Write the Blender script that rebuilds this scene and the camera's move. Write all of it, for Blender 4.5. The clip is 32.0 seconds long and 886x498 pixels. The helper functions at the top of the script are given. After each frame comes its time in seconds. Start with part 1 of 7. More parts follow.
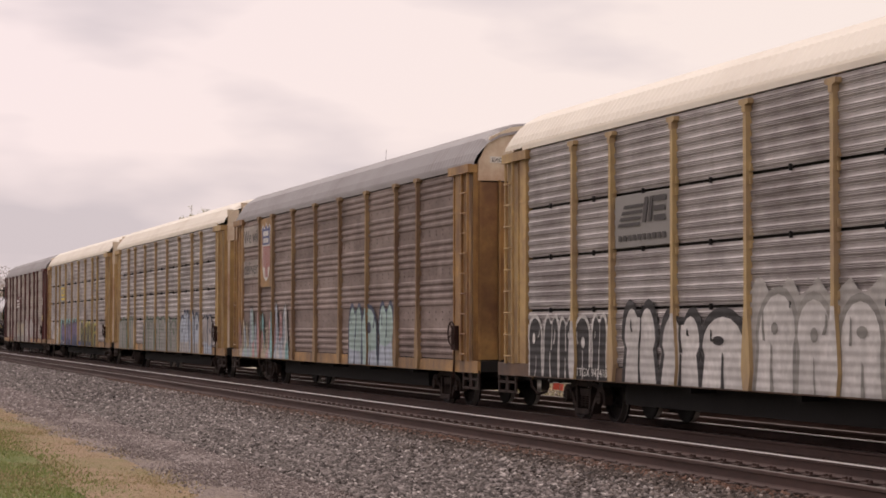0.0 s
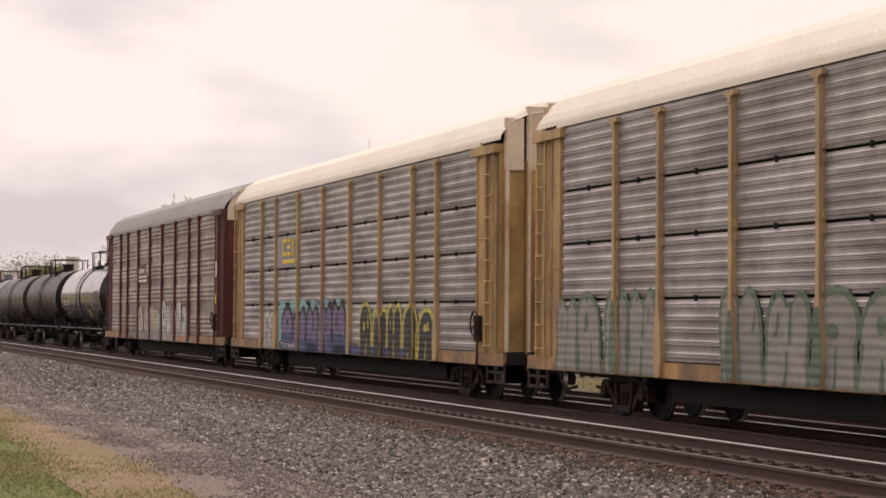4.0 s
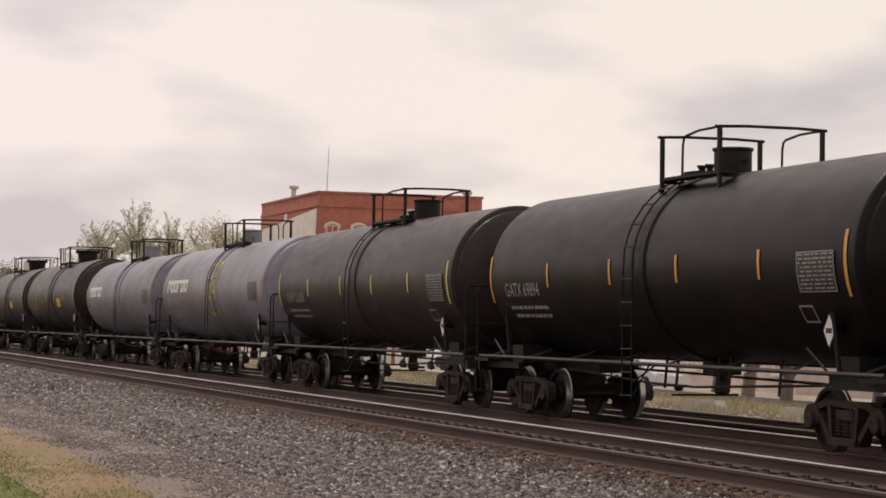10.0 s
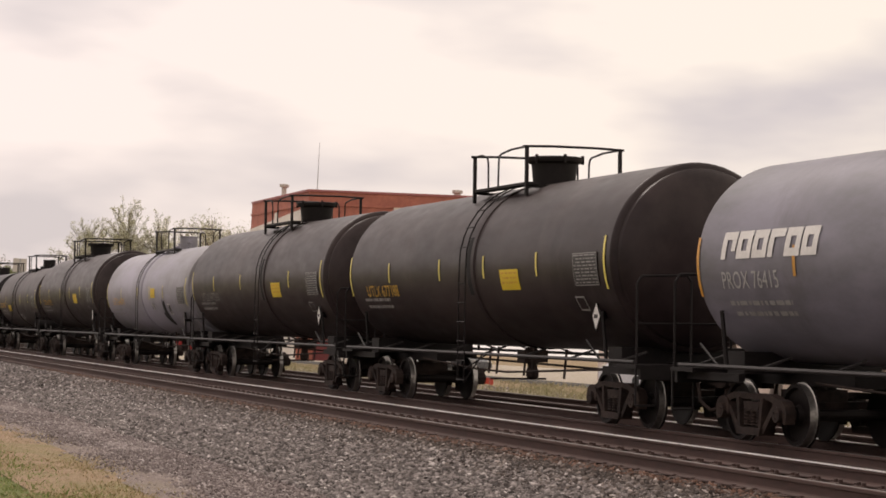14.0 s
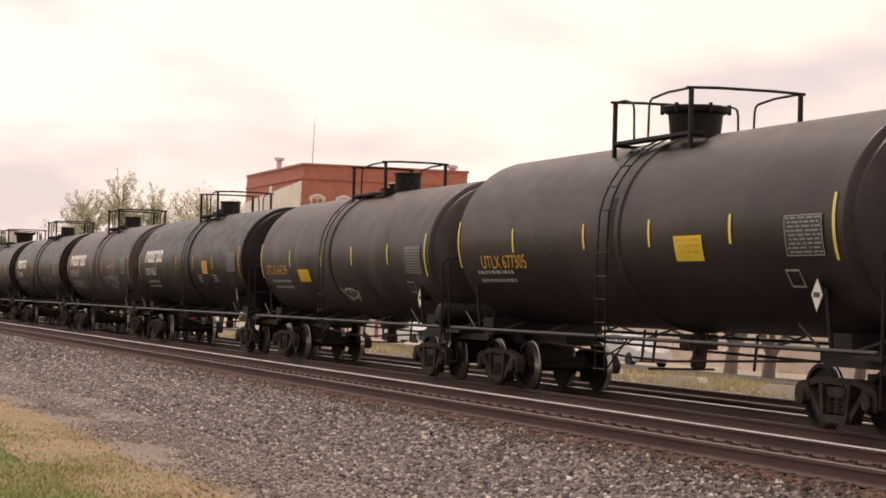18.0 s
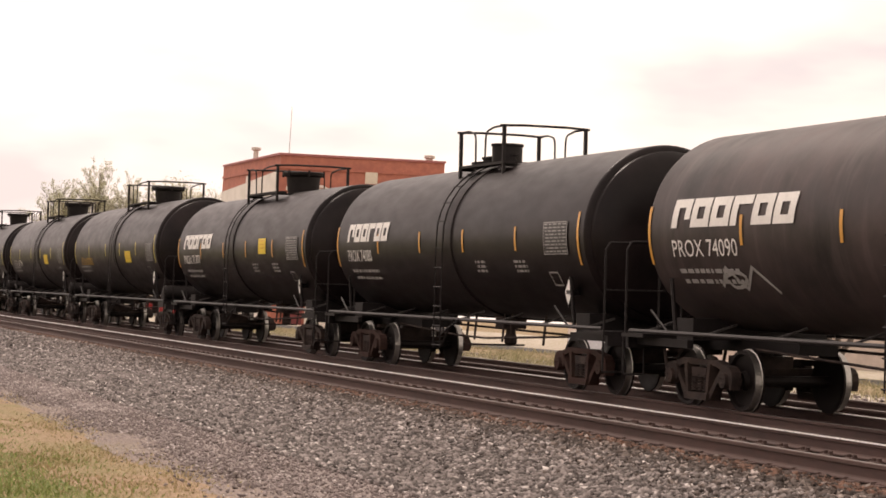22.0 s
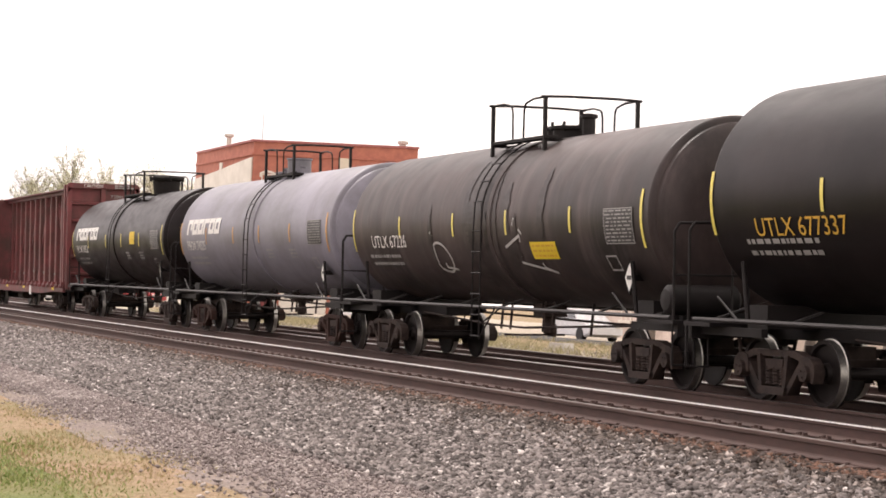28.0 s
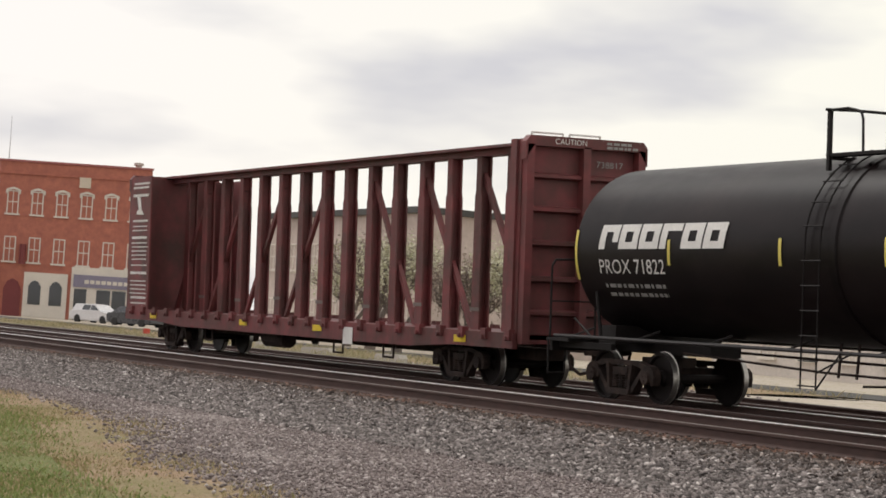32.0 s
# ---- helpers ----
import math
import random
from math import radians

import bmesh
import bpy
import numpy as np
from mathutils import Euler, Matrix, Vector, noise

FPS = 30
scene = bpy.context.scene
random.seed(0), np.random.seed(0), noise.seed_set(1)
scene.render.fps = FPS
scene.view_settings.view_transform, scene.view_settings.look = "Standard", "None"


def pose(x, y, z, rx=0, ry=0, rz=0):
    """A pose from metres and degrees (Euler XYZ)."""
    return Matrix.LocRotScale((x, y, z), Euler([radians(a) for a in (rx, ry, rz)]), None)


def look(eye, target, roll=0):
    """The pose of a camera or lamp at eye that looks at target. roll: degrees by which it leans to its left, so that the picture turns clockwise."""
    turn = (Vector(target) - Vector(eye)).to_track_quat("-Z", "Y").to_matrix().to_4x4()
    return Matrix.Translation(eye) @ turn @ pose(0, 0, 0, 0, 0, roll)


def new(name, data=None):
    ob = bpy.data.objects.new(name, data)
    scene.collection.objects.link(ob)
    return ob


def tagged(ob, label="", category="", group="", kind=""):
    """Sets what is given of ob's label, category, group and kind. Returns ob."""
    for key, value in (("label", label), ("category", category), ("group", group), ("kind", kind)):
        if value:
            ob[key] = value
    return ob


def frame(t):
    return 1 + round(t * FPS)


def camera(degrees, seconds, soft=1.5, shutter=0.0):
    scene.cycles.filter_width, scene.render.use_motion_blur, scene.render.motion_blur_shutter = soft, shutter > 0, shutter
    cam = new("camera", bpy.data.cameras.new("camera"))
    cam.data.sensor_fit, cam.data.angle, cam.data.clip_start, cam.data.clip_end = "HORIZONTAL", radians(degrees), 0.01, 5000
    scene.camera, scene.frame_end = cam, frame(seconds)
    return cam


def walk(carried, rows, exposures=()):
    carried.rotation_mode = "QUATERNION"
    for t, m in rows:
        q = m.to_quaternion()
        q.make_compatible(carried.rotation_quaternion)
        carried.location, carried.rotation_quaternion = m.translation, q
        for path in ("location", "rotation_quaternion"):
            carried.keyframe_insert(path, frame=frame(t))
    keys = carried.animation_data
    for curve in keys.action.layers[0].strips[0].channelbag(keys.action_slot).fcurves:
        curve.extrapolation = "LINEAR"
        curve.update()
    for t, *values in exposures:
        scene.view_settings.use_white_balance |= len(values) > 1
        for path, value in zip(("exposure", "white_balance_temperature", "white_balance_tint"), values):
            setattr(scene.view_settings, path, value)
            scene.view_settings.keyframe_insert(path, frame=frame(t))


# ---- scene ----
cam = camera(23.91, 32.0, soft=1.7)
BANK = 2.1              # the tracks lie banked in a curve, far rail high
TRACKS = (11.28, 15.39, 19.49)   # centre lines: near track, the train's track, far track
# seconds, x, y, z, heading, pitch, lean
PATH = [
    (0.0, 0, 0, 1.207, 73.18, 2.77, -2.09),
    (0.5, 0, 0, 1.208, 73.11, 2.80, -2.26),
    (1.0, 0, 0, 1.209, 73.11, 2.84, -2.38),
    (1.5, 0, 0, 1.210, 73.02, 2.83, -2.49),
    (2.0, 0, 0, 1.210, 72.92, 2.77, -2.59),
    (2.5, 0, 0, 1.211, 72.88, 2.70, -2.51),
    (3.0, 0, 0, 1.212, 72.83, 2.64, -2.49),
    (3.5, 0, 0, 1.213, 72.75, 2.56, -2.43),
    (5.5, 0, 0, 1.216, 72.56, 2.42, -2.51),
    (6.0, 0, 0, 1.217, 72.50, 2.50, -2.58),
    (6.5, 0, 0, 1.209, 72.46, 2.54, -2.58),
    (7.0, 0, 0, 1.200, 72.40, 2.58, -2.58),
    (7.5, 0, 0, 1.192, 72.29, 2.65, -2.42),
    (8.0, 0, 0, 1.184, 72.21, 2.76, -2.55),
    (8.5, 0, 0, 1.175, 72.13, 2.82, -2.37),
    (9.0, 0, 0, 1.167, 71.92, 2.80, -2.61),
    (9.5, 0, 0, 1.161, 71.69, 2.75, -2.85),
    (10.0, 0, 0, 1.156, 71.58, 2.74, -2.64),
    (10.5, 0, 0, 1.150, 71.52, 2.77, -2.76),
    (11.0, 0, 0, 1.144, 71.54, 2.78, -2.44),
    (11.5, 0, 0, 1.138, 71.58, 2.75, -2.71),
    (12.0, 0, 0, 1.133, 71.58, 2.71, -2.70),
    (12.5, 0, 0, 1.127, 71.50, 2.70, -2.88),
    (13.0, 0, 0, 1.125, 71.43, 2.75, -2.90),
    (13.5, 0, 0, 1.123, 71.36, 2.78, -2.84),
    (14.0, 0, 0, 1.120, 71.31, 2.74, -2.86),
    (14.5, 0, 0, 1.118, 71.31, 2.64, -3.08),
    (16.5, 0, 0, 1.109, 71.31, 2.07, -3.11),
    (17.0, 0, 0, 1.107, 71.27, 1.99, -3.29),
    (17.5, 0, 0, 1.107, 71.21, 2.02, -3.30),
    (18.0, 0, 0, 1.107, 71.12, 2.07, -3.39),
    (18.5, 0, 0, 1.107, 71.10, 2.07, -3.38),
    (19.0, 0, 0, 1.107, 71.07, 2.06, -3.31),
    (19.5, 0, 0, 1.107, 71.00, 2.02, -3.40),
    (20.0, 0, 0, 1.107, 70.80, 2.05, -3.54),
    (20.5, 0, 0, 1.107, 70.67, 2.05, -3.56),
    (21.0, 0, 0, 1.107, 70.54, 2.03, -3.44),
    (21.5, 0, 0, 1.107, 70.52, 1.91, -3.52),
    (22.0, 0, 0, 1.107, 70.47, 1.84, -3.50),
    (22.5, 0, 0, 1.107, 70.30, 1.94, -3.21),
    (23.0, 0, 0, 1.107, 70.13, 2.06, -3.21),
    (23.5, 0, 0, 1.107, 70.07, 2.03, -3.05),
    (24.0, 0, 0, 1.107, 70.10, 1.82, -2.89),
    (24.5, 0, 0, 1.105, 70.16, 1.65, -3.03),
    (25.0, 0, 0, 1.103, 70.16, 1.60, -3.03),
    (25.5, 0, 0, 1.101, 70.11, 1.54, -3.02),
    (27.5, 0, 0, 1.094, 69.86, 1.41, -3.02),
    (28.0, 0, 0, 1.092, 69.74, 1.49, -3.09),
    (28.5, 0, 0, 1.092, 69.59, 1.53, -3.01),
    (29.0, 0.9, -0.25, 1.09, 69.53, 1.62, -3.09),
    (29.5, 3.6, -1.05, 1.06, 69.66, 1.72, -3.5),
    (30.0, 7.3, -2.2, 1.03, 69.5, 1.75, -3.8),
    (30.5, 9.9, -2.85, 1.03, 68.75, 1.84, -3.45),
    (31.0, 12.2, -3.5, 1.05, 67.4, 1.9, -2.9),
    (31.5, 14.8, -4.7, 1.06, 65.4, 2.0, -3.2),
    (32.0, 16.4, -5.9, 1.03, 62.5, 2.2, -3.8),
]
walk(cam, [(t, pose(x, y, z, 90, 0, h) @ pose(0, 0, 0, p) @ pose(0, 0, 0, 0, 0, -r)) for t, x, y, z, h, p, r in PATH],
     exposures=[(0.0, -0.1, 6750, 20), (6.0, 0.08, 6900, 16), (10.0, -0.1, 6750, 14), (13.0, -0.03, 6800, 14), (18.0, 0.27, 7350, 18), (25.0, 0.7, 7250, 18), (28.0, 0.92, 6650, 14), (29.5, 0.54, 6900, 12), (32.0, 0.1, 6300, 7)])

# ---- world and light: bright overcast spring day ----
world = bpy.data.worlds.new("overcast_sky")
scene.world = world
world.use_nodes = True
wn, wl = world.node_tree.nodes, world.node_tree.links
wn.clear()
w_out = wn.new("ShaderNodeOutputWorld")
w_bg = wn.new("ShaderNodeBackground")
sky = wn.new("ShaderNodeTexSky")
sky.sky_type, sky.sun_disc = "NISHITA", False
sky.sun_elevation, sky.sun_rotation = radians(51), radians(251)
sky.air_density, sky.dust_density = 1.0, 2.0
w_co = wn.new("ShaderNodeTexCoord")
w_map = wn.new("ShaderNodeMapping")
w_map.inputs["Scale"].default_value = (4.0, 4.0, 13.0)
w_noise = wn.new("ShaderNodeTexNoise")
w_noise.inputs["Scale"].default_value, w_noise.inputs["Detail"].default_value, w_noise.inputs["Roughness"].default_value = 1.6, 4, 0.45
w_mix = wn.new("ShaderNodeMix")
w_mix.data_type = "RGBA"
w_mix.inputs[0].default_value = 0.93
w_scale = wn.new("ShaderNodeMix")
w_scale.data_type, w_scale.blend_type = "RGBA", "MULTIPLY"
w_scale.inputs[0].default_value = 1.0
w_scale.inputs[7].default_value = (0.1, 0.1, 0.1, 1)
wl.new(sky.outputs[0], w_scale.inputs[6])
wl.new(w_co.outputs["Generated"], w_map.inputs[0])
wl.new(w_map.outputs[0], w_noise.inputs["Vector"])
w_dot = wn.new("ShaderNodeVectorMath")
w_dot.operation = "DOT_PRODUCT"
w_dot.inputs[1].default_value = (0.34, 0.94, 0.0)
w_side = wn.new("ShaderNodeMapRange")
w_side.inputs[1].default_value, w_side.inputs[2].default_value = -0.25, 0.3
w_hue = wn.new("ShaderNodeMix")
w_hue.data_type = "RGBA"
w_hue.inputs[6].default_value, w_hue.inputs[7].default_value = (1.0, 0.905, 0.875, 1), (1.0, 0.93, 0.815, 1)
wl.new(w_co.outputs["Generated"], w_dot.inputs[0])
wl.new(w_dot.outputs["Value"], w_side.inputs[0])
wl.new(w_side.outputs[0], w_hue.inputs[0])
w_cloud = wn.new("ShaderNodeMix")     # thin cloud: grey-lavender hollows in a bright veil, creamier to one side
w_cloud.data_type = "RGBA"
w_cloud.inputs[6].default_value = (0.66, 0.62, 0.635, 1)
w_fac = wn.new("ShaderNodeMapRange")
w_fac.inputs[1].default_value, w_fac.inputs[2].default_value = 0.31, 0.53
wl.new(w_noise.outputs["Fac"], w_fac.inputs[0])
wl.new(w_fac.outputs[0], w_cloud.inputs[0])
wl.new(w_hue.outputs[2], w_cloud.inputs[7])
wl.new(w_scale.outputs[2], w_mix.inputs[6])
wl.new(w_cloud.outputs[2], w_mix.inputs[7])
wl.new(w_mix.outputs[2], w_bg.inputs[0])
w_bg.inputs[1].default_value = 1.0
wl.new(w_bg.outputs[0], w_out.inputs[0])

sun_data = bpy.data.lights.new("sun", "SUN")
sun_data.energy, sun_data.angle, sun_data.color = 1.25, radians(14), (1.0, 0.95, 0.88)
sun = new("sun", sun_data)
sun.matrix_world = look((-40, -14, 52), (0, 0, 0))


# ---- materials ----
def material(name, color, rough=0.7, metal=0.0, vary=0.25, scale=3.0, bump=0.0, bump_scale=40.0, dirt=None, dirt_amount=0.0,
             stretch=(1, 1, 1), spec=0.5, ripple=0.0, streak=None, streak_amount=0.4):
    """Paint, metal or stone: base colour with mottling at two scales, patches of dirt, and fine relief."""
    m = bpy.data.materials.new(name)
    m.use_nodes = True
    n, l = m.node_tree.nodes, m.node_tree.links
    b = n["Principled BSDF"]
    b.inputs["Metallic"].default_value = metal
    b.inputs["Specular IOR Level"].default_value = spec
    co = n.new("ShaderNodeTexCoord")
    mp = n.new("ShaderNodeMapping")
    mp.inputs["Scale"].default_value = stretch
    l.new(co.outputs["Object"], mp.inputs[0])
    info = n.new("ShaderNodeObjectInfo")
    add = n.new("ShaderNodeVectorMath")
    add.operation = "MULTIPLY_ADD"
    comb = n.new("ShaderNodeCombineXYZ")
    l.new(info.outputs["Random"], comb.inputs[0])
    l.new(info.outputs["Random"], comb.inputs[1])
    add.inputs[1].default_value = (37, 53, 0)
    l.new(comb.outputs[0], add.inputs[0])
    l.new(mp.outputs[0], add.inputs[2])
    big = n.new("ShaderNodeTexNoise")
    big.inputs["Scale"].default_value, big.inputs["Detail"].default_value = scale * 0.25, 4
    fine = n.new("ShaderNodeTexNoise")
    fine.inputs["Scale"].default_value, fine.inputs["Detail"].default_value = scale * 3, 6
    for t in (big, fine):
        l.new(add.outputs[0], t.inputs["Vector"])
    mix = n.new("ShaderNodeMath")
    mix.operation = "MULTIPLY_ADD"
    mix.inputs[1].default_value = 0.5
    half = n.new("ShaderNodeMath")
    half.operation = "MULTIPLY"
    half.inputs[1].default_value = 0.5
    l.new(big.outputs["Fac"], half.inputs[0])
    l.new(fine.outputs["Fac"], mix.inputs[0])
    l.new(half.outputs[0], mix.inputs[2])
    ramp = n.new("ShaderNodeValToRGB")
    e = ramp.color_ramp.elements
    e[0].position, e[1].position = 0.32, 0.68
    e[0].color = (*[c * (1 - vary) for c in color], 1)
    e[1].color = (*[min(1, c * (1 + vary)) for c in color], 1)
    l.new(mix.outputs[0], ramp.inputs[0])
    out = ramp.outputs[0]
    if dirt:
        d = n.new("ShaderNodeTexNoise")
        d.inputs["Scale"].default_value, d.inputs["Detail"].default_value, d.inputs["Roughness"].default_value = scale * 0.6, 8, 0.65
        l.new(add.outputs[0], d.inputs["Vector"])
        dr = n.new("ShaderNodeValToRGB")
        dr.color_ramp.elements[0].position, dr.color_ramp.elements[1].position = 0.5 - 0.25 * dirt_amount, 0.75 - 0.2 * dirt_amount
        l.new(d.outputs["Fac"], dr.inputs[0])
        dm = n.new("ShaderNodeMix")
        dm.data_type = "RGBA"
        dm.inputs[7].default_value = (*dirt, 1)
        l.new(dr.outputs[0], dm.inputs[0])
        l.new(out, dm.inputs[6])
        out = dm.outputs[2]
    if streak:   # run-down marks, long from top to bottom
        sm = n.new("ShaderNodeMapping")
        sm.inputs["Scale"].default_value = (1.7, 0.3, 0.3)
        l.new(add.outputs[0], sm.inputs[0])
        st = n.new("ShaderNodeTexNoise")
        st.inputs["Scale"].default_value, st.inputs["Detail"].default_value, st.inputs["Roughness"].default_value = 1.1, 8, 0.7
        l.new(sm.outputs[0], st.inputs["Vector"])
        sr = n.new("ShaderNodeMapRange")
        sr.inputs[1].default_value, sr.inputs[2].default_value, sr.inputs[3].default_value, sr.inputs[4].default_value = 0.5, 0.72, 0.0, streak_amount
        l.new(st.outputs["Fac"], sr.inputs[0])
        sx = n.new("ShaderNodeMix")
        sx.data_type = "RGBA"
        sx.inputs[7].default_value = (*streak, 1)
        l.new(sr.outputs[0], sx.inputs[0])
        l.new(out, sx.inputs[6])
        out = sx.outputs[2]
    l.new(out, b.inputs["Base Color"])
    rr = n.new("ShaderNodeMapRange")
    rr.inputs[3].default_value, rr.inputs[4].default_value = max(0.02, rough - 0.12), min(1, rough + 0.12)
    l.new(fine.outputs["Fac"], rr.inputs[0])
    l.new(rr.outputs[0], b.inputs["Roughness"])
    if bump:
        bt = n.new("ShaderNodeTexNoise")
        bt.inputs["Scale"].default_value, bt.inputs["Detail"].default_value = bump_scale, 6
        l.new(co.outputs["Object"], bt.inputs["Vector"])
        bp = n.new("ShaderNodeBump")
        bp.inputs["Strength"].default_value, bp.inputs["Distance"].default_value = min(1, bump * 20), bump
        l.new(bt.outputs["Fac"], bp.inputs["Height"])
        l.new(bp.outputs[0], b.inputs["Normal"])
    if ripple:
        wv = n.new("ShaderNodeTexWave")
        wv.bands_direction, wv.wave_profile = "Z", "SIN"
        wv.inputs["Scale"].default_value = ripple
        l.new(co.outputs["Object"], wv.inputs["Vector"])
        bp = n.new("ShaderNodeBump")
        bp.inputs["Strength"].default_value, bp.inputs["Distance"].default_value = 0.22, 0.03
        l.new(wv.outputs["Fac"], bp.inputs["Height"])
        l.new(bp.outputs[0], b.inputs["Normal"])
    return m


M = {}


def mat(name, *a, **k):
    M[name] = material(name, *a, **k)
    return M[name]


mat("black_tank_paint", (0.0065, 0.0044, 0.0048), 0.37, vary=0.3, scale=1.2, dirt=(0.017, 0.0115, 0.0118), dirt_amount=0.3, stretch=(0.4, 1, 1), spec=0.15, streak=(0.042, 0.03, 0.029), streak_amount=0.25)
mat("glossy_black_tank_paint", (0.004, 0.0034, 0.0038), 0.2, vary=0.3, scale=1.0, dirt=(0.014, 0.011, 0.011), dirt_amount=0.15, stretch=(0.4, 1, 1), spec=0.15)
mat("brown_black_tank_paint", (0.022, 0.0148, 0.0155), 0.38, vary=0.3, scale=1.2, dirt=(0.045, 0.032, 0.031), dirt_amount=0.4, stretch=(0.4, 1, 1), spec=0.2, streak=(0.085, 0.066, 0.062), streak_amount=0.4)
gloss = M["glossy_black_tank_paint"].node_tree.nodes["Principled BSDF"]
gloss.inputs["Coat Weight"].default_value, gloss.inputs["Coat IOR"].default_value, gloss.inputs["Coat Roughness"].default_value = 0.72, 1.5, 0.17
mat("dusty_black_tank_paint", (0.065, 0.047, 0.0455), 0.42, vary=0.4, scale=1.0, dirt=(0.018, 0.015, 0.0145), dirt_amount=0.55, stretch=(0.8, 1, 0.5), spec=0.2, streak=(0.16, 0.125, 0.12), streak_amount=0.45)
mat("grey_tank_paint", (0.225, 0.213, 0.26), 0.45, vary=0.18, scale=0.9, dirt=(0.10, 0.098, 0.105), dirt_amount=0.35, stretch=(0.4, 1, 1), streak=(0.09, 0.08, 0.08), streak_amount=0.6)
mat("light_grey_tank_paint", (0.335, 0.318, 0.385), 0.45, vary=0.15, scale=0.9, dirt=(0.18, 0.175, 0.175), dirt_amount=0.3, stretch=(0.4, 1, 1), streak=(0.13, 0.115, 0.11), streak_amount=0.6)
mat("black_steel", (0.0145, 0.0118, 0.012), 0.6, vary=0.4, scale=4, spec=0.2)
mat("worn_steel", (0.05, 0.046, 0.046), 0.45, metal=0.3, spec=0.25, vary=0.3, scale=5)
mat("running_gear", (0.022, 0.0158, 0.0145), 0.75, vary=0.5, scale=6, dirt=(0.055, 0.037, 0.031), dirt_amount=0.5, spec=0.2)
mat("rusty_gear", (0.05, 0.026, 0.022), 0.8, spec=0.1, vary=0.45, scale=6, dirt=(0.05, 0.035, 0.03), dirt_amount=0.5)
mat("tread_steel", (0.42, 0.40, 0.38), 0.38, metal=0.9, vary=0.4, scale=9)
mat("wheel_steel", (0.016, 0.0125, 0.012), 0.55, metal=0.2, vary=0.4, scale=8, spec=0.15)
mat("bright_steel", (0.80, 0.77, 0.75), 0.30, metal=1.0, vary=0.12, scale=10)
mat("grey_rail_steel", (0.15, 0.125, 0.115), 0.55, metal=0.4, vary=0.25, scale=10, stretch=(0.2, 1, 1))
mat("rail_rust", (0.074, 0.043, 0.036), 0.85, vary=0.35, scale=5, bump=0.004, bump_scale=60, stretch=(0.3, 1, 1))
mat("white_lettering", (0.72, 0.70, 0.67), 0.6, vary=0.12, scale=6)
mat("dull_lettering", (0.30, 0.29, 0.28), 0.7, vary=0.25, scale=6)
mat("yellow_lettering", (0.62, 0.36, 0.04), 0.6, vary=0.2, scale=6)
mat("orange_reflector", (0.62, 0.30, 0.05), 0.4, vary=0.15, scale=6)
mat("yellow_reflector", (0.70, 0.58, 0.12), 0.4, vary=0.12, scale=6)
mat("yellow_placard", (0.72, 0.52, 0.02), 0.5, vary=0.1, scale=6)
mat("panel_black", (0.03, 0.027, 0.027), 0.5, vary=0.2, scale=6)
mat("tan_post_paint", (0.53, 0.38, 0.18), 0.6, vary=0.2, scale=2, dirt=(0.32, 0.22, 0.15), dirt_amount=0.4, stretch=(1, 1, 0.4))
mat("rust_post_paint", (0.36, 0.245, 0.125), 0.7, vary=0.25, scale=2, dirt=(0.17, 0.10, 0.065), dirt_amount=0.45, stretch=(1, 1, 0.4))
mat("silver_panel", (0.42, 0.41, 0.40), 0.5, vary=0.15, scale=8)
mat("galvanized_panel", (0.46, 0.43, 0.425), 0.55, metal=0.3, vary=0.22, scale=1.2, dirt=(0.235, 0.205, 0.20), dirt_amount=0.35, stretch=(0.6, 1, 1.6), streak=(0.15, 0.12, 0.11), streak_amount=0.4)
mat("brown_weathered_panel", (0.305, 0.24, 0.216), 0.65, metal=0.15, vary=0.25, scale=1.2, dirt=(0.14, 0.10, 0.088), dirt_amount=0.45, stretch=(0.5, 1, 1.8), streak=(0.10, 0.06, 0.048), streak_amount=0.55)
mat("weathered_panel", (0.415, 0.365, 0.33), 0.62, metal=0.2, vary=0.25, scale=1.2, dirt=(0.20, 0.163, 0.145), dirt_amount=0.42, stretch=(0.5, 1, 1.8), streak=(0.13, 0.08, 0.065), streak_amount=0.55)
mat("yellow_rack_paint", (0.44, 0.26, 0.095), 0.55, vary=0.22, scale=1.5, dirt=(0.20, 0.10, 0.05), dirt_amount=0.45, streak=(0.10, 0.05, 0.03), streak_amount=0.8)
mat("pale_yellow_rack_paint", (0.50, 0.34, 0.14), 0.55, vary=0.18, scale=1.5, dirt=(0.27, 0.16, 0.08), dirt_amount=0.35, streak=(0.16, 0.08, 0.045), streak_amount=0.7)
mat("oxide_red_paint", (0.135, 0.032, 0.032), 0.6, vary=0.25, scale=1.5, dirt=(0.072, 0.024, 0.024), dirt_amount=0.4, streak=(0.05, 0.024, 0.022), streak_amount=0.6)
mat("centerbeam_red_paint", (0.175, 0.038, 0.041), 0.6, vary=0.28, scale=1.5, dirt=(0.075, 0.03, 0.026), dirt_amount=0.45, streak=(0.06, 0.026, 0.024), streak_amount=0.6)
mat("cream_roof", (0.80, 0.74, 0.64), 0.55, vary=0.04, scale=1.0, dirt=(0.72, 0.65, 0.55), dirt_amount=0.15)
mat("grey_roof", (0.27, 0.255, 0.26), 0.55, vary=0.07, scale=1.0, dirt=(0.22, 0.20, 0.20), dirt_amount=0.25, streak=(0.20, 0.17, 0.155), streak_amount=0.3)
mat("end_door_cream", (0.72, 0.62, 0.50), 0.6, vary=0.1, scale=1.5, dirt=(0.45, 0.25, 0.14), dirt_amount=0.15)
mat("bolt_brown", (0.17, 0.13, 0.115), 0.8, vary=0.2, scale=6)
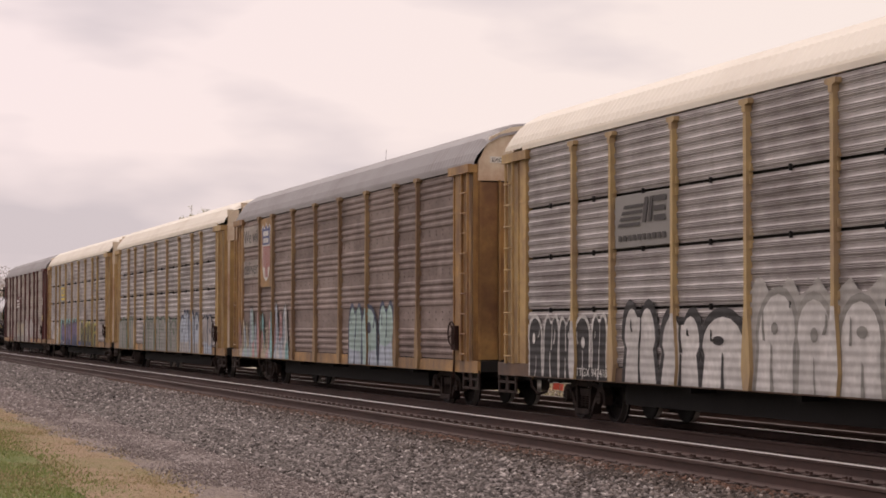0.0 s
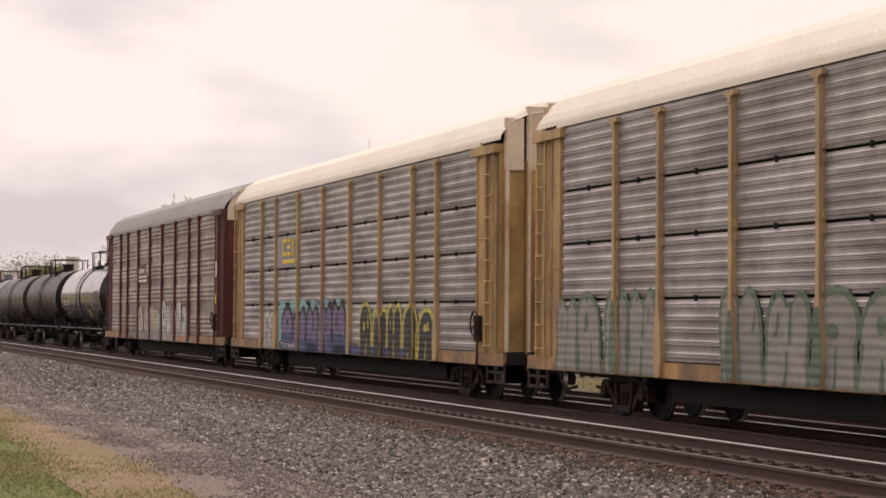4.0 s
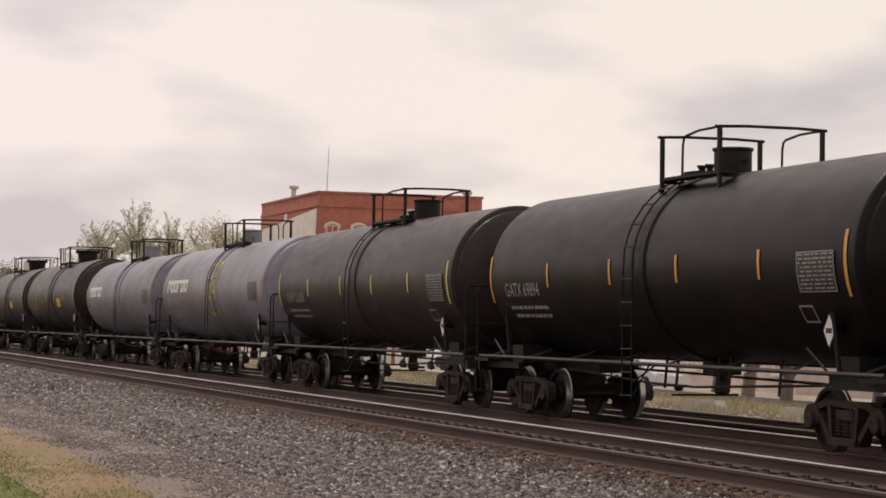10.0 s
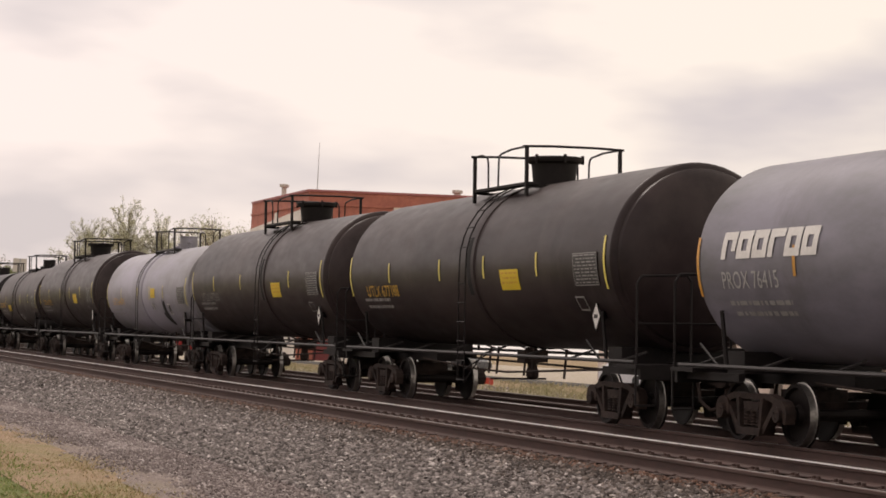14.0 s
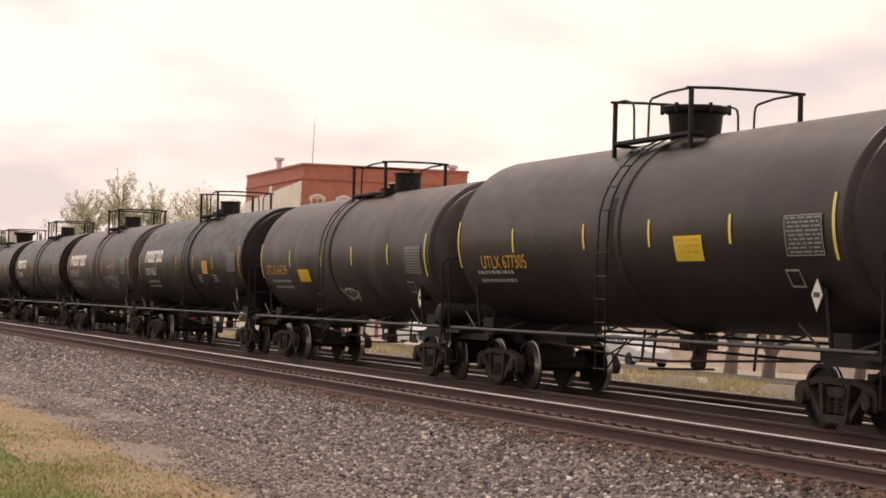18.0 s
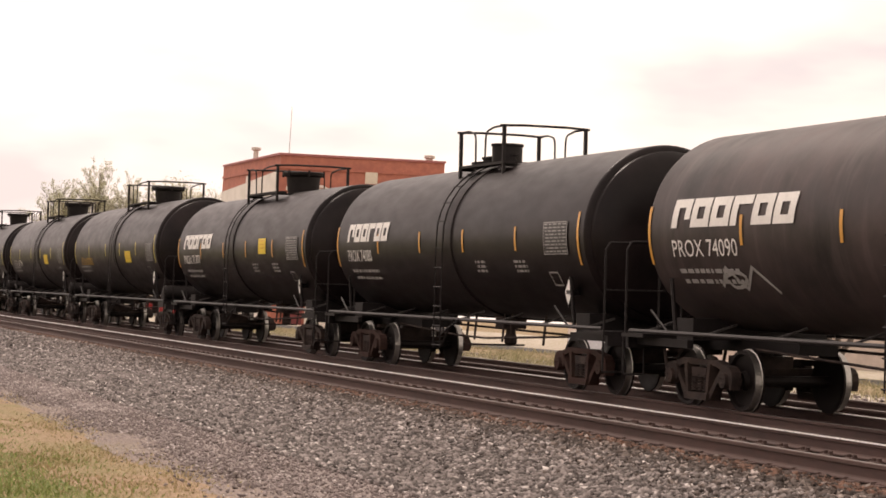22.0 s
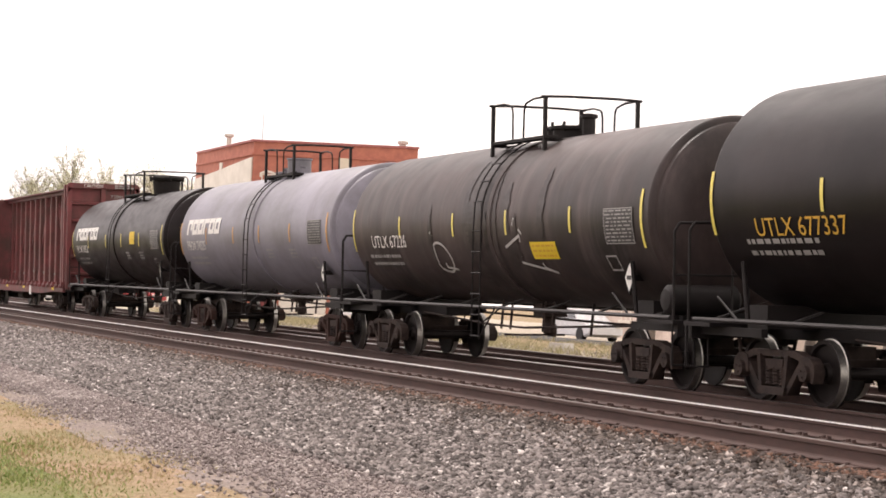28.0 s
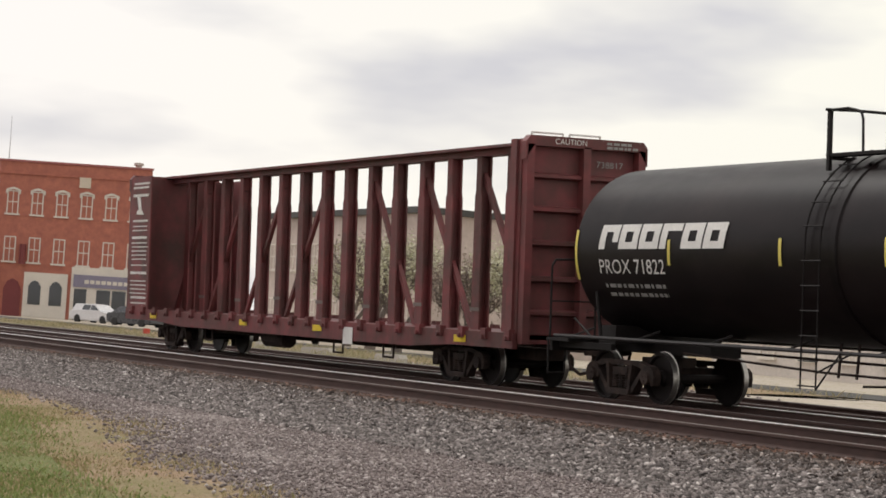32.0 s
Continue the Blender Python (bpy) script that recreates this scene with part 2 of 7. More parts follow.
mat("silver_plate", (0.27, 0.26, 0.25), 0.55, metal=0.2, vary=0.12, scale=2)
mat("dark_emblem", (0.045, 0.04, 0.04), 0.6, vary=0.25, scale=4)
mat("shield_red", (0.36, 0.07, 0.06), 0.6, vary=0.15, scale=4)
mat("shield_blue", (0.08, 0.10, 0.24), 0.6, vary=0.15, scale=4)
# near-black standing in for shade in and under the racks; also clips and spill stains
mat("shade_and_stain_black", (0.012, 0.011, 0.011), 0.9, vary=0.3, scale=4)
mat("sill_orange", (0.44, 0.255, 0.10), 0.6, vary=0.3, scale=2, dirt=(0.17, 0.11, 0.075), dirt_amount=0.5, streak=(0.09, 0.06, 0.045), streak_amount=0.7)
mat("sill_brown", (0.17, 0.10, 0.06), 0.65, vary=0.3, scale=2, dirt=(0.08, 0.055, 0.045), dirt_amount=0.5)
for nm, c in (("white", (0.62, 0.60, 0.58)), ("black", (0.018, 0.016, 0.018)), ("cyan", (0.22, 0.44, 0.44)), ("purple", (0.185, 0.14, 0.275)),
              ("blue", (0.06, 0.075, 0.20)), ("pale_blue", (0.42, 0.48, 0.56)), ("pink", (0.52, 0.30, 0.30)), ("green", (0.12, 0.17, 0.12)),
              ("orange", (0.55, 0.28, 0.09)), ("yellow", (0.55, 0.50, 0.10)), ("grey", (0.28, 0.27, 0.25)), ("red", (0.42, 0.08, 0.06)), ("tan", (0.47, 0.40, 0.29)), ("maroon", (0.17, 0.05, 0.05)),
              ("pale_grey", (0.42, 0.40, 0.38)), ("mint", (0.36, 0.50, 0.47)), ("navy", (0.045, 0.06, 0.11))):
    mat(nm + "_spray_paint", c, 0.65, vary=0.3, scale=2.2, dirt=tuple(v * 0.7 + 0.03 for v in c), dirt_amount=0.35, ripple=2.2)


def ground_material(name, colors, scale, bump):
    """Loose ground: three colours at two scales with a grain relief."""
    m = bpy.data.materials.new(name)
    m.use_nodes = True
    n, l = m.node_tree.nodes, m.node_tree.links
    b = n["Principled BSDF"]
    b.inputs["Roughness"].default_value = 0.95
    b.inputs["Specular IOR Level"].default_value = 0.2
    co = n.new("ShaderNodeTexCoord")
    big = n.new("ShaderNodeTexNoise")
    big.inputs["Scale"].default_value, big.inputs["Detail"].default_value = 0.6, 5
    cell = n.new("ShaderNodeTexVoronoi")
    cell.inputs["Scale"].default_value = scale
    l.new(co.outputs["Object"], big.inputs["Vector"])
    l.new(co.outputs["Object"], cell.inputs["Vector"])
    sep = n.new("ShaderNodeSeparateColor")
    l.new(cell.outputs["Color"], sep.inputs[0])
    ramp = n.new("ShaderNodeValToRGB")
    ramp.color_ramp.elements[0].position, ramp.color_ramp.elements[1].position = 0.1, 0.95
    ramp.color_ramp.elements[0].color, ramp.color_ramp.elements[1].color = (*colors[0], 1), (*colors[1], 1)
    l.new(sep.outputs[0], ramp.inputs[0])
    r2 = n.new("ShaderNodeValToRGB")
    r2.color_ramp.elements[0].position, r2.color_ramp.elements[1].position = 0.42, 0.68
    l.new(big.outputs["Fac"], r2.inputs[0])
    mx = n.new("ShaderNodeMix")
    mx.data_type = "RGBA"
    mx.inputs[7].default_value = (*colors[2], 1)
    l.new(ramp.outputs[0], mx.inputs[6])
    fm = n.new("ShaderNodeMath")
    fm.operation = "MULTIPLY"
    fm.inputs[1].default_value = 0.55
    l.new(r2.outputs[0], fm.inputs[0])
    l.new(fm.outputs[0], mx.inputs[0])
    l.new(mx.outputs[2], b.inputs["Base Color"])
    bp = n.new("ShaderNodeBump")
    bp.inputs["Strength"].default_value, bp.inputs["Distance"].default_value = 0.9, bump
    l.new(cell.outputs["Distance"], bp.inputs["Height"])
    l.new(bp.outputs[0], b.inputs["Normal"])
    M[name] = m
    return m


ground_material("ballast_bed", ((0.08, 0.068, 0.064), (0.20, 0.175, 0.165), (0.13, 0.108, 0.098)), 26, 0.02)
ground_material("fine_gravel", ((0.20, 0.168, 0.158), (0.34, 0.295, 0.277), (0.31, 0.256, 0.234)), 45, 0.01)
ground_material("tie_ballast", ((0.022, 0.0165, 0.0155), (0.062, 0.046, 0.042), (0.04, 0.027, 0.023)), 18, 0.04)
# tie_ballast at about 0.55: the shade below the cars is in the colour
ground_material("shaded_ballast", ((0.012, 0.0095, 0.009), (0.034, 0.026, 0.024), (0.02, 0.0145, 0.013)), 18, 0.04)
ground_material("pale_lot", ((0.36, 0.31, 0.25), (0.56, 0.50, 0.43), (0.34, 0.30, 0.19)), 9, 0.02)
ground_material("earth", ((0.22, 0.178, 0.16), (0.34, 0.28, 0.252), (0.27, 0.23, 0.17)), 30, 0.03)
ground_material("dry_lawn", ((0.27, 0.19, 0.118), (0.41, 0.295, 0.205), (0.19, 0.20, 0.075)), 25, 0.03)
ground_material("green_lawn", ((0.12, 0.155, 0.05), (0.20, 0.225, 0.085), (0.24, 0.195, 0.10)), 25, 0.03)
ground_material("asphalt", ((0.06, 0.058, 0.056), (0.10, 0.096, 0.092), (0.12, 0.11, 0.10)), 40, 0.004)


# ---- building blocks ----
def box(bm, x0, x1, y0, y1, z0, z1):
    v = [bm.verts.new((x, y, z)) for x in (x0, x1) for y in (y0, y1) for z in (z0, z1)]
    for q in ((0, 1, 3, 2), (4, 6, 7, 5), (0, 4, 5, 1), (2, 3, 7, 6), (0, 2, 6, 4), (1, 5, 7, 3)):
        bm.faces.new([v[i] for i in q])


def prism(bm, outline, y0, y1):
    """A flat outline of (x, z) given thickness along y."""
    a = [bm.verts.new((x, y0, z)) for x, z in outline]
    b = [bm.verts.new((x, y1, z)) for x, z in outline]
    n = len(outline)
    bm.faces.new(a)
    bm.faces.new(b[::-1])
    for i in range(n):
        bm.faces.new((a[i], b[i], b[(i + 1) % n], a[(i + 1) % n]))


def rod(bm, p, q, r, n=6, r2=None):
    p, q = Vector(p), Vector(q)
    d = (q - p).normalized()
    u = d.orthogonal().normalized()
    w = d.cross(u)
    rings = []
    for c, rr in ((p, r), (q, r if r2 is None else r2)):
        rings.append([bm.verts.new(c + (u * math.cos(2 * math.pi * i / n) + w * math.sin(2 * math.pi * i / n)) * rr) for i in range(n)])
    for i in range(n):
        bm.faces.new((rings[0][i], rings[0][(i + 1) % n], rings[1][(i + 1) % n], rings[1][i]))
    bm.faces.new(rings[0][::-1])
    bm.faces.new(rings[1])


def pipe(bm, pts, r, n=6):
    for a, b in zip(pts, pts[1:]):
        rod(bm, a, b, r, n)


def turned(bm, profile, axis="x", n=32, at=(0, 0, 0)):
    """A surface of revolution of (along, radius) about the axis."""
    rings = []
    for a, r in profile:
        ring = []
        for i in range(n):
            c, s = math.cos(2 * math.pi * i / n) * r, math.sin(2 * math.pi * i / n) * r
            p = {"x": (a, c, s), "y": (c, a, s), "z": (c, s, a)}[axis]
            ring.append(bm.verts.new([p[k] + at[k] for k in range(3)]))
        rings.append(ring)
    for a, b in zip(rings, rings[1:]):
        for i in range(n):
            bm.faces.new((a[i], a[(i + 1) % n], b[(i + 1) % n], b[i]))
    bm.faces.new(rings[0][::-1])
    bm.faces.new(rings[-1])


def finish(name, bm, material_, smooth=False):
    bmesh.ops.recalc_face_normals(bm, faces=bm.faces)
    me = bpy.data.meshes.new(name)
    bm.to_mesh(me)
    bm.free()
    if smooth:
        for p in me.polygons:
            p.use_smooth = True
        me.set_sharp_from_angle(angle=radians(22))
    me.materials.append(M[material_])
    return me


def part(name, bm, material_, parent, label="", smooth=False):
    """One mesh object under a thing or a part, from a bmesh or from a mesh that alike parts share."""
    me = finish(name, bm, material_, smooth) if isinstance(bm, bmesh.types.BMesh) else bm
    ob = new(name, me)
    ob.parent = parent
    if label:
        tagged(ob, label)
    return ob


def thing(name, m, label, category, group="", kind=""):
    ob = new(name)
    ob.empty_display_size = 0.2
    ob.matrix_world = m
    return tagged(ob, label, category, group, kind)


def solo(name, bm, material_, label="", category="", group="", kind="", smooth=False):
    me = finish(name, bm, material_, smooth) if isinstance(bm, bmesh.types.BMesh) else bm
    return tagged(new(name, me), label, category, group, kind)


SHARED = {}


def shared(key, name, material_, build, smooth=False):
    """A mesh that is built once and used by all alike parts."""
    if key not in SHARED:
        bm = bmesh.new()
        build(bm)
        SHARED[key] = finish(name, bm, material_, smooth)
    return SHARED[key]


def text_outline(words, height):
    """Triangles of a line of words in the built-in font, its left foot at the origin, scaled to that height."""
    cu = bpy.data.curves.new("words", "FONT")
    cu.body, cu.size, cu.resolution_u = words, height / 0.69, 3
    ob = bpy.data.objects.new("words", cu)
    me = ob.to_mesh()
    verts = [(v.co.x, v.co.y) for v in me.vertices]
    faces = [tuple(p.vertices) for p in me.polygons]
    ob.to_mesh_clear()
    bpy.data.objects.remove(ob)
    bpy.data.curves.remove(cu)
    return verts, faces


def flat_writing(bm, words, x, y, z, height, width=None):
    """Words standing in the plane y, which face -y."""
    verts, faces = text_outline(words, height)
    k = 1 if width is None else width / max(0.01, max(v[0] for v in verts))
    vs = [bm.verts.new((x + a * k, y, z + b)) for a, b in verts]
    for f in faces:
        bm.faces.new([vs[i] for i in f])


# ---- wheels and trucks ----
def build_wheelset(bm, r=0.457):
    for s in (-1, 1):
        turned(bm, [(s * 0.66, 0.10), (s * 0.665, r - 0.09), (s * 0.655, r - 0.06), (s * 0.655, r + 0.025), (s * 0.69, r + 0.02), (s * 0.70, r),
                    (s * 0.80, r - 0.006), (s * 0.80, r - 0.06), (s * 0.745, r - 0.08), (s * 0.735, 0.15), (s * 0.80, 0.12), (s * 0.80, 0.075)], "y", 28)
    turned(bm, [(-0.98, 0.07), (-0.80, 0.075), (-0.66, 0.085), (0, 0.08), (0.66, 0.085), (0.80, 0.075), (0.98, 0.07)], "y", 10)


def wheelset_mesh():
    """Two wheels on their axle, with worn bright treads."""
    me = shared(("wheels",), "wheelset", "wheel_steel", build_wheelset, True)
    if len(me.materials) < 2:
        me.materials.append(M["tread_steel"])
        for p in me.polygons:
            r = math.hypot(p.center.x, p.center.z)
            if r > 0.425 and abs(p.center.y) > 0.69 and abs(p.normal.y) < 0.98:
                p.material_index = 1
    return me


def build_side_frame(bm):
    """A cast frame: top chord, arched pedestals over the bearings, slanting tension arms, columns and spring seat, open between."""
    z = 0.457
    y0, y1 = -0.07, 0.07
    prism(bm, [(-0.86, z + 0.13), (-0.80, z + 0.22), (-0.58, z + 0.285), (0.58, z + 0.285), (0.80, z + 0.22), (0.86, z + 0.13), (0.70, z + 0.15), (0.52, z + 0.195), (-0.52, z + 0.195), (-0.70, z + 0.15)], y0, y1)
    for s in (-1, 1):
        prism(bm, [(s * 1.09, z - 0.13), (s * 1.12, z + 0.02), (s * 1.09, z + 0.13), (s * 1.0, z + 0.20), (s * 0.86, z + 0.225), (s * 0.74, z + 0.19), (s * 0.68, z + 0.08), (s * 0.70, z - 0.06),
                   (s * 0.765, z - 0.02), (s * 0.79, z + 0.08), (s * 0.89, z + 0.125), (s * 0.99, z + 0.08), (s * 1.03, z - 0.13)], y0 - 0.02, y1)
        prism(bm, [(s * 0.74, z + 0.06), (s * 0.66, z + 0.10), (s * 0.335, z - 0.24), (s * 0.40, z - 0.31)], y0 - 0.01, y1)
        prism(bm, [(s * 0.43, z + 0.22), (s * 0.335, z + 0.22), (s * 0.285, z - 0.22), (s * 0.36, z - 0.22)], y0 - 0.03, y1 + 0.02)
    prism(bm, [(-0.40, z - 0.22), (-0.36, z - 0.325), (0.36, z - 0.325), (0.40, z - 0.22)], y0 - 0.06, y1 + 0.06)


def build_spring(bm):
    """One coil spring, as a stack of rings."""
    z = 0.457
    turned(bm, [p for k in range(6) for p in ((z - 0.20 + k * 0.045, 0.070), (z - 0.185 + k * 0.045, 0.09), (z - 0.17 + k * 0.045, 0.070))], "z", 8)


def build_journal(bm):
    turned(bm, [(-0.09, 0.10), (-0.09, 0.115), (0.05, 0.125), (0.06, 0.10)], "y", 12)
    for i in range(3):
        a = 2 * math.pi * i / 3 + 0.5
        rod(bm, (0.055 * math.cos(a), -0.09, 0.055 * math.sin(a)), (0.055 * math.cos(a), -0.105, 0.055 * math.sin(a)), 0.016, 6)


def build_bolster(bm):
    z = 0.457
    prism(bm, [(-0.22, z + 0.02), (-0.25, z + 0.16), (0.25, z + 0.16), (0.22, z + 0.02)], -1.05, 1.05)
    box(bm, -0.2, 0.2, -0.45, 0.45, z + 0.16, z + 0.34)
    turned(bm, [(z + 0.30, 0.19), (z + 0.40, 0.19)], "z", 16)
    for s in (-1, 1):
        box(bm, s * 0.36 - 0.03, s * 0.36 + 0.03, -0.78, 0.78, z - 0.12, z - 0.03)
        for y in (-0.72, 0.72):
            box(bm, s * 0.40 - 0.035, s * 0.40 + 0.035, y - 0.05, y + 0.05, z - 0.2, z + 0.1)


WHEELS = []


def truck(car, x, gear="running_gear"):
    t = part("truck", shared(("bolster",), "bolster", "running_gear", build_bolster), None, car)
    t.location = (x, 0, 0)
    for s in (-1, 1):
        f = part("side_frame", shared(("frame", gear), "side_frame", gear, build_side_frame), None, t, "")
        f.location = (0, s * 0.98, 0)
        for dx in (-0.2, 0.0, 0.2):
            sp = part("coil_spring", shared(("spring",), "coil_spring", "running_gear", build_spring, True), None, t)
            sp.location = (dx, s * 0.98, 0)
        for k in (-1, 1):
            j = part("bearing_cap", shared(("journal", gear), "bearing_cap", gear, build_journal, True), None, t)
            j.location = (k * 0.89, s * 1.03, 0.457)
            if s > 0:
                j.rotation_euler = (0, 0, math.pi)
    for k in (-1, 1):
        w = part("wheelset", wheelset_mesh(), None, t)
        w.location = (k * 0.89, 0, 0.457)
        WHEELS.append((w, k))
    return t


def build_coupler(bm):
    box(bm, -0.15, 0.62, -0.11, 0.11, 0.76, 0.98)
    prism(bm, [(0.50, 0.72), (0.50, 1.02), (0.72, 1.02), (0.86, 0.96), (0.86, 0.78), (0.72, 0.72)], -0.16, 0.16)
    rod(bm, (0.70, -0.05, 0.6), (0.70, -0.05, 1.1), 0.05)
    pipe(bm, [(0.2, -0.35, 0.85), (0.35, -0.36, 0.5), (0.6, -0.3, 0.36), (0.86, -0.2, 0.42)], 0.03)
    pipe(bm, [(0.05, -1.35, 0.86), (0.12, -0.8, 0.82), (0.15, 0.0, 1.05)], 0.018, 5)


def coupler(car, x, s):
    c = part("coupler", shared(("coupler",), "coupler", "running_gear", build_coupler), None, car)
    c.location, c.rotation_euler = (x, 0, 0), (0, 0, 0 if s > 0 else math.pi)
    return c


# ---- tank cars ----
SIZE = {"r": 1.52, "z": 2.70}     # radius and height of axis of the tank in hand


def on_tank(x, z, lift=0.012):
    """A point of the tank's near side at that height along its skin (arc measured from mid height)."""
    a = z / SIZE["r"]
    return (x, -(SIZE["r"] + lift) * math.cos(a), SIZE["z"] + (SIZE["r"] + lift) * math.sin(a))


def skin_strip(bm, x0, x1, z0, z1, n=4, lift=0.012, shear=0.0):
    rows = []
    for i in range(n + 1):
        k = i / n
        z = z0 + (z1 - z0) * k
        rows.append([bm.verts.new(on_tank(x + shear * k, z, lift)) for x in (x0, x1)])
    for a, b in zip(rows, rows[1:]):
        bm.faces.new((a[0], a[1], b[1], b[0]))


def skin_writing(bm, words, x, z, height, width=None, lift=0.014):
    verts, faces = text_outline(words, height)
    k = 1 if width is None else width / max(0.01, max(v[0] for v in verts))
    vs = [bm.verts.new(on_tank(x + a * k, z + b, lift)) for a, b in verts]
    for f in faces:
        bm.faces.new([vs[i] for i in f])


def skin_lines(bm, x, z, width, rows, pitch, height, seed, lift=0.013):
    """Lines of writing too small to read, as broken bars."""
    rnd = random.Random(seed)
    for r in range(rows):
        u = x + (rnd.random() * 0.1 if r else 0)
        while u < x + width:
            w = rnd.uniform(0.06, 0.22)
            skin_strip(bm, u, min(u + w, x + width), z - r * pitch - height, z - r * pitch, 1, lift)
            u += w + rnd.uniform(0.03, 0.07)


def emblem_block(bm, x, z, w, height, i):
    """One of the six slanted open blocks of the owner's emblem."""
    lean = 0.07
    a, b, t = x + 0.02, x + w - 0.025, w * 0.30
    skin_strip(bm, a, a + t, z, z + height, 3, 0.014, lean)
    skin_strip(bm, a + t + lean * 0.7, b + lean * 0.7, z + height * 0.70, z + height, 1, 0.014, lean * 0.3)
    if i % 3 != 0:
        skin_strip(bm, a + t, b, z, z + height * 0.28, 1, 0.014, lean * 0.28)
    if i in (0, 1, 2, 4, 5):
        skin_strip(bm, b - t * 0.95 + lean * 0.28, b + lean * 0.28, z + height * 0.28, z + height * 0.8, 2, 0.014, lean * 0.5)


def build_tank(bm, half):
    """A smooth shell between two dished heads with tight knuckles."""
    R = SIZE["r"]
    head = [(0.0, R), (0.02, R - 0.004), (0.05, R - 0.022), (0.075, R - 0.055), (0.09, R - 0.10)]
    head += [(0.09 + 0.42 * math.cos(a), (R - 0.10) * math.sin(a)) for a in [math.pi / 2 * k / 9 for k in range(8, 0, -1)]] + [(0.512, 0.02)]
    prof = [(-half - x, r) for x, r in head[::-1]]
    prof += [(-half + 0.012, R), (-half + 0.03, R), (half + 0.19, R), (half + 0.208, R)]
    prof += [(half + 0.22 + x, r) for x, r in head]
    turned(bm, prof, "x", 64, (0, 0, SIZE["z"]))


def build_band(bm):
    turned(bm, [(-0.10, SIZE["r"]), (-0.08, SIZE["r"] + 0.03), (0.08, SIZE["r"] + 0.03), (0.10, SIZE["r"])], "x", 64, (0, 0, SIZE["z"]))


def build_walkway(bm, a, c):
    """One grated walkway beside the hatch, turned up at its edges."""
    prism(bm, [(a - 0.06, 4.12), (a - 0.06, 4.17), (c + 0.06, 4.17), (c + 0.06, 4.12)], -0.13, 0.13)


def build_railing_post(bm):
    box(bm, -0.032, 0.032, -0.032, 0.032, 3.9, 4.86)


def build_end_bar(bm, w):
    """The rail right across one end of the platform, over both corner posts."""
    pipe(bm, [(0, -w - 0.08, 4.85), (0, -w * 0.5, 4.87), (0, w * 0.5, 4.87), (0, w + 0.08, 4.85)], 0.026)


def build_side_bar(bm, run):
    """From a corner post along the side, then bent down to the walkway."""
    d = math.copysign(1, run)
    pipe(bm, [(0, 0, 4.85), (run * 0.55, 0, 4.85), (run - d * 0.12, 0, 4.80), (run - d * 0.04, 0, 4.76), (run, 0, 4.66), (run + d * 0.02, 0, 4.12)], 0.021)


def build_ladder(bm, z0=0.55):
    r, zc = SIZE["r"] + 0.08, SIZE["z"]
    for x in (-0.92, -0.54):
        pts = [(x, -r, z0), (x, -r, zc - 0.2)]
        for i in range(1, 9):
            a = math.radians(78) * i / 8
            pts.append((x, -r * math.cos(a), zc + r * math.sin(a)))
        pipe(bm, pts, 0.015, 5)
    pipe(bm, [(-0.54, -r, z0), (-0.15, -1.45, 1.12)], 0.016, 5)
    pipe(bm, [(-0.54, -r, z0 + 0.25), (0.1, -1.45, 1.12)], 0.016, 5)


def ladder_steps():
    """Places of the rungs: up the straight foot, then round the tank."""
    r, zc = SIZE["r"] + 0.09, SIZE["z"]
    out = [(-r, 0.60 + i * 0.38) for i in range(6)]
    return out + [(-r * math.cos(math.radians(12 + 14 * i)), zc + r * math.sin(math.radians(12 + 14 * i))) for i in range(5)]


def build_side_rail(bm, half):
    e = half + 0.85
    pipe(bm, [(-e, 0, 1.12), (e, 0, 1.12)], 0.032, 8)
    for i in range(8):
        x = -e + 0.6 + (2 * e - 1.2) * i / 7
        rod(bm, (x, 0, 1.12), (x, 0.5, 1.28), 0.02, 5)


def build_end_sill(bm):
    """The draft sill and end platform, from the car's end inwards (towards -x)."""
    box(bm, -3.65, 0, -0.32, 0.32, 0.86, 1.10)
    box(bm, -0.8, 0, -1.48, 1.48, 1.02, 1.08)
    box(bm, -0.1, 0, -1.40, 1.40, 0.84, 1.02)
    for y in (-1.2, 1.2):
        box(bm, -1.9, -0.1, y - 0.05, y + 0.05, 0.90, 1.02)


def build_saddle(bm):
    prism(bm, [(-0.28, 1.02), (-0.28, 1.35), (0.28, 1.35), (0.28, 1.02)], -1.15, 1.15)
    for y in (-1, 1):
        pipe(bm, [(0.12, y * 1.36, 1.1), (-0.02, y * 1.38, 1.95)], 0.035, 6)
        pipe(bm, [(-0.25, y * 1.30, 1.1), (-0.9, y * 1.30, 1.45)], 0.02, 5)


def build_end_rail(bm):
    """A hoop railing at the car's corner, near side."""
    pipe(bm, [(0, -1.44, 1.05), (0, -1.44, 2.40), (0, -1.36, 2.52), (0, -0.55, 2.54), (0, -0.47, 2.44), (0, -0.47, 1.05)], 0.022)
    pipe(bm, [(0, -1.44, 1.75), (0, -0.47, 1.75)], 0.016, 5)


def build_stirrup(bm):
    pipe(bm, [(0, -1.46, 1.04), (0, -1.46, 0.42), (0, -1.1, 0.42), (0, -1.1, 1.04)], 0.018, 5)


def build_reservoir(bm):
    turned(bm, [(-0.62, 0.02), (-0.60, 0.16), (-0.54, 0.23), (0.54, 0.23), (0.60, 0.16), (0.62, 0.02)], "y", 18)
    for y in (-0.3, 0.3):
        box(bm, -0.05, 0.05, y - 0.03, y + 0.03, -0.32, 0)


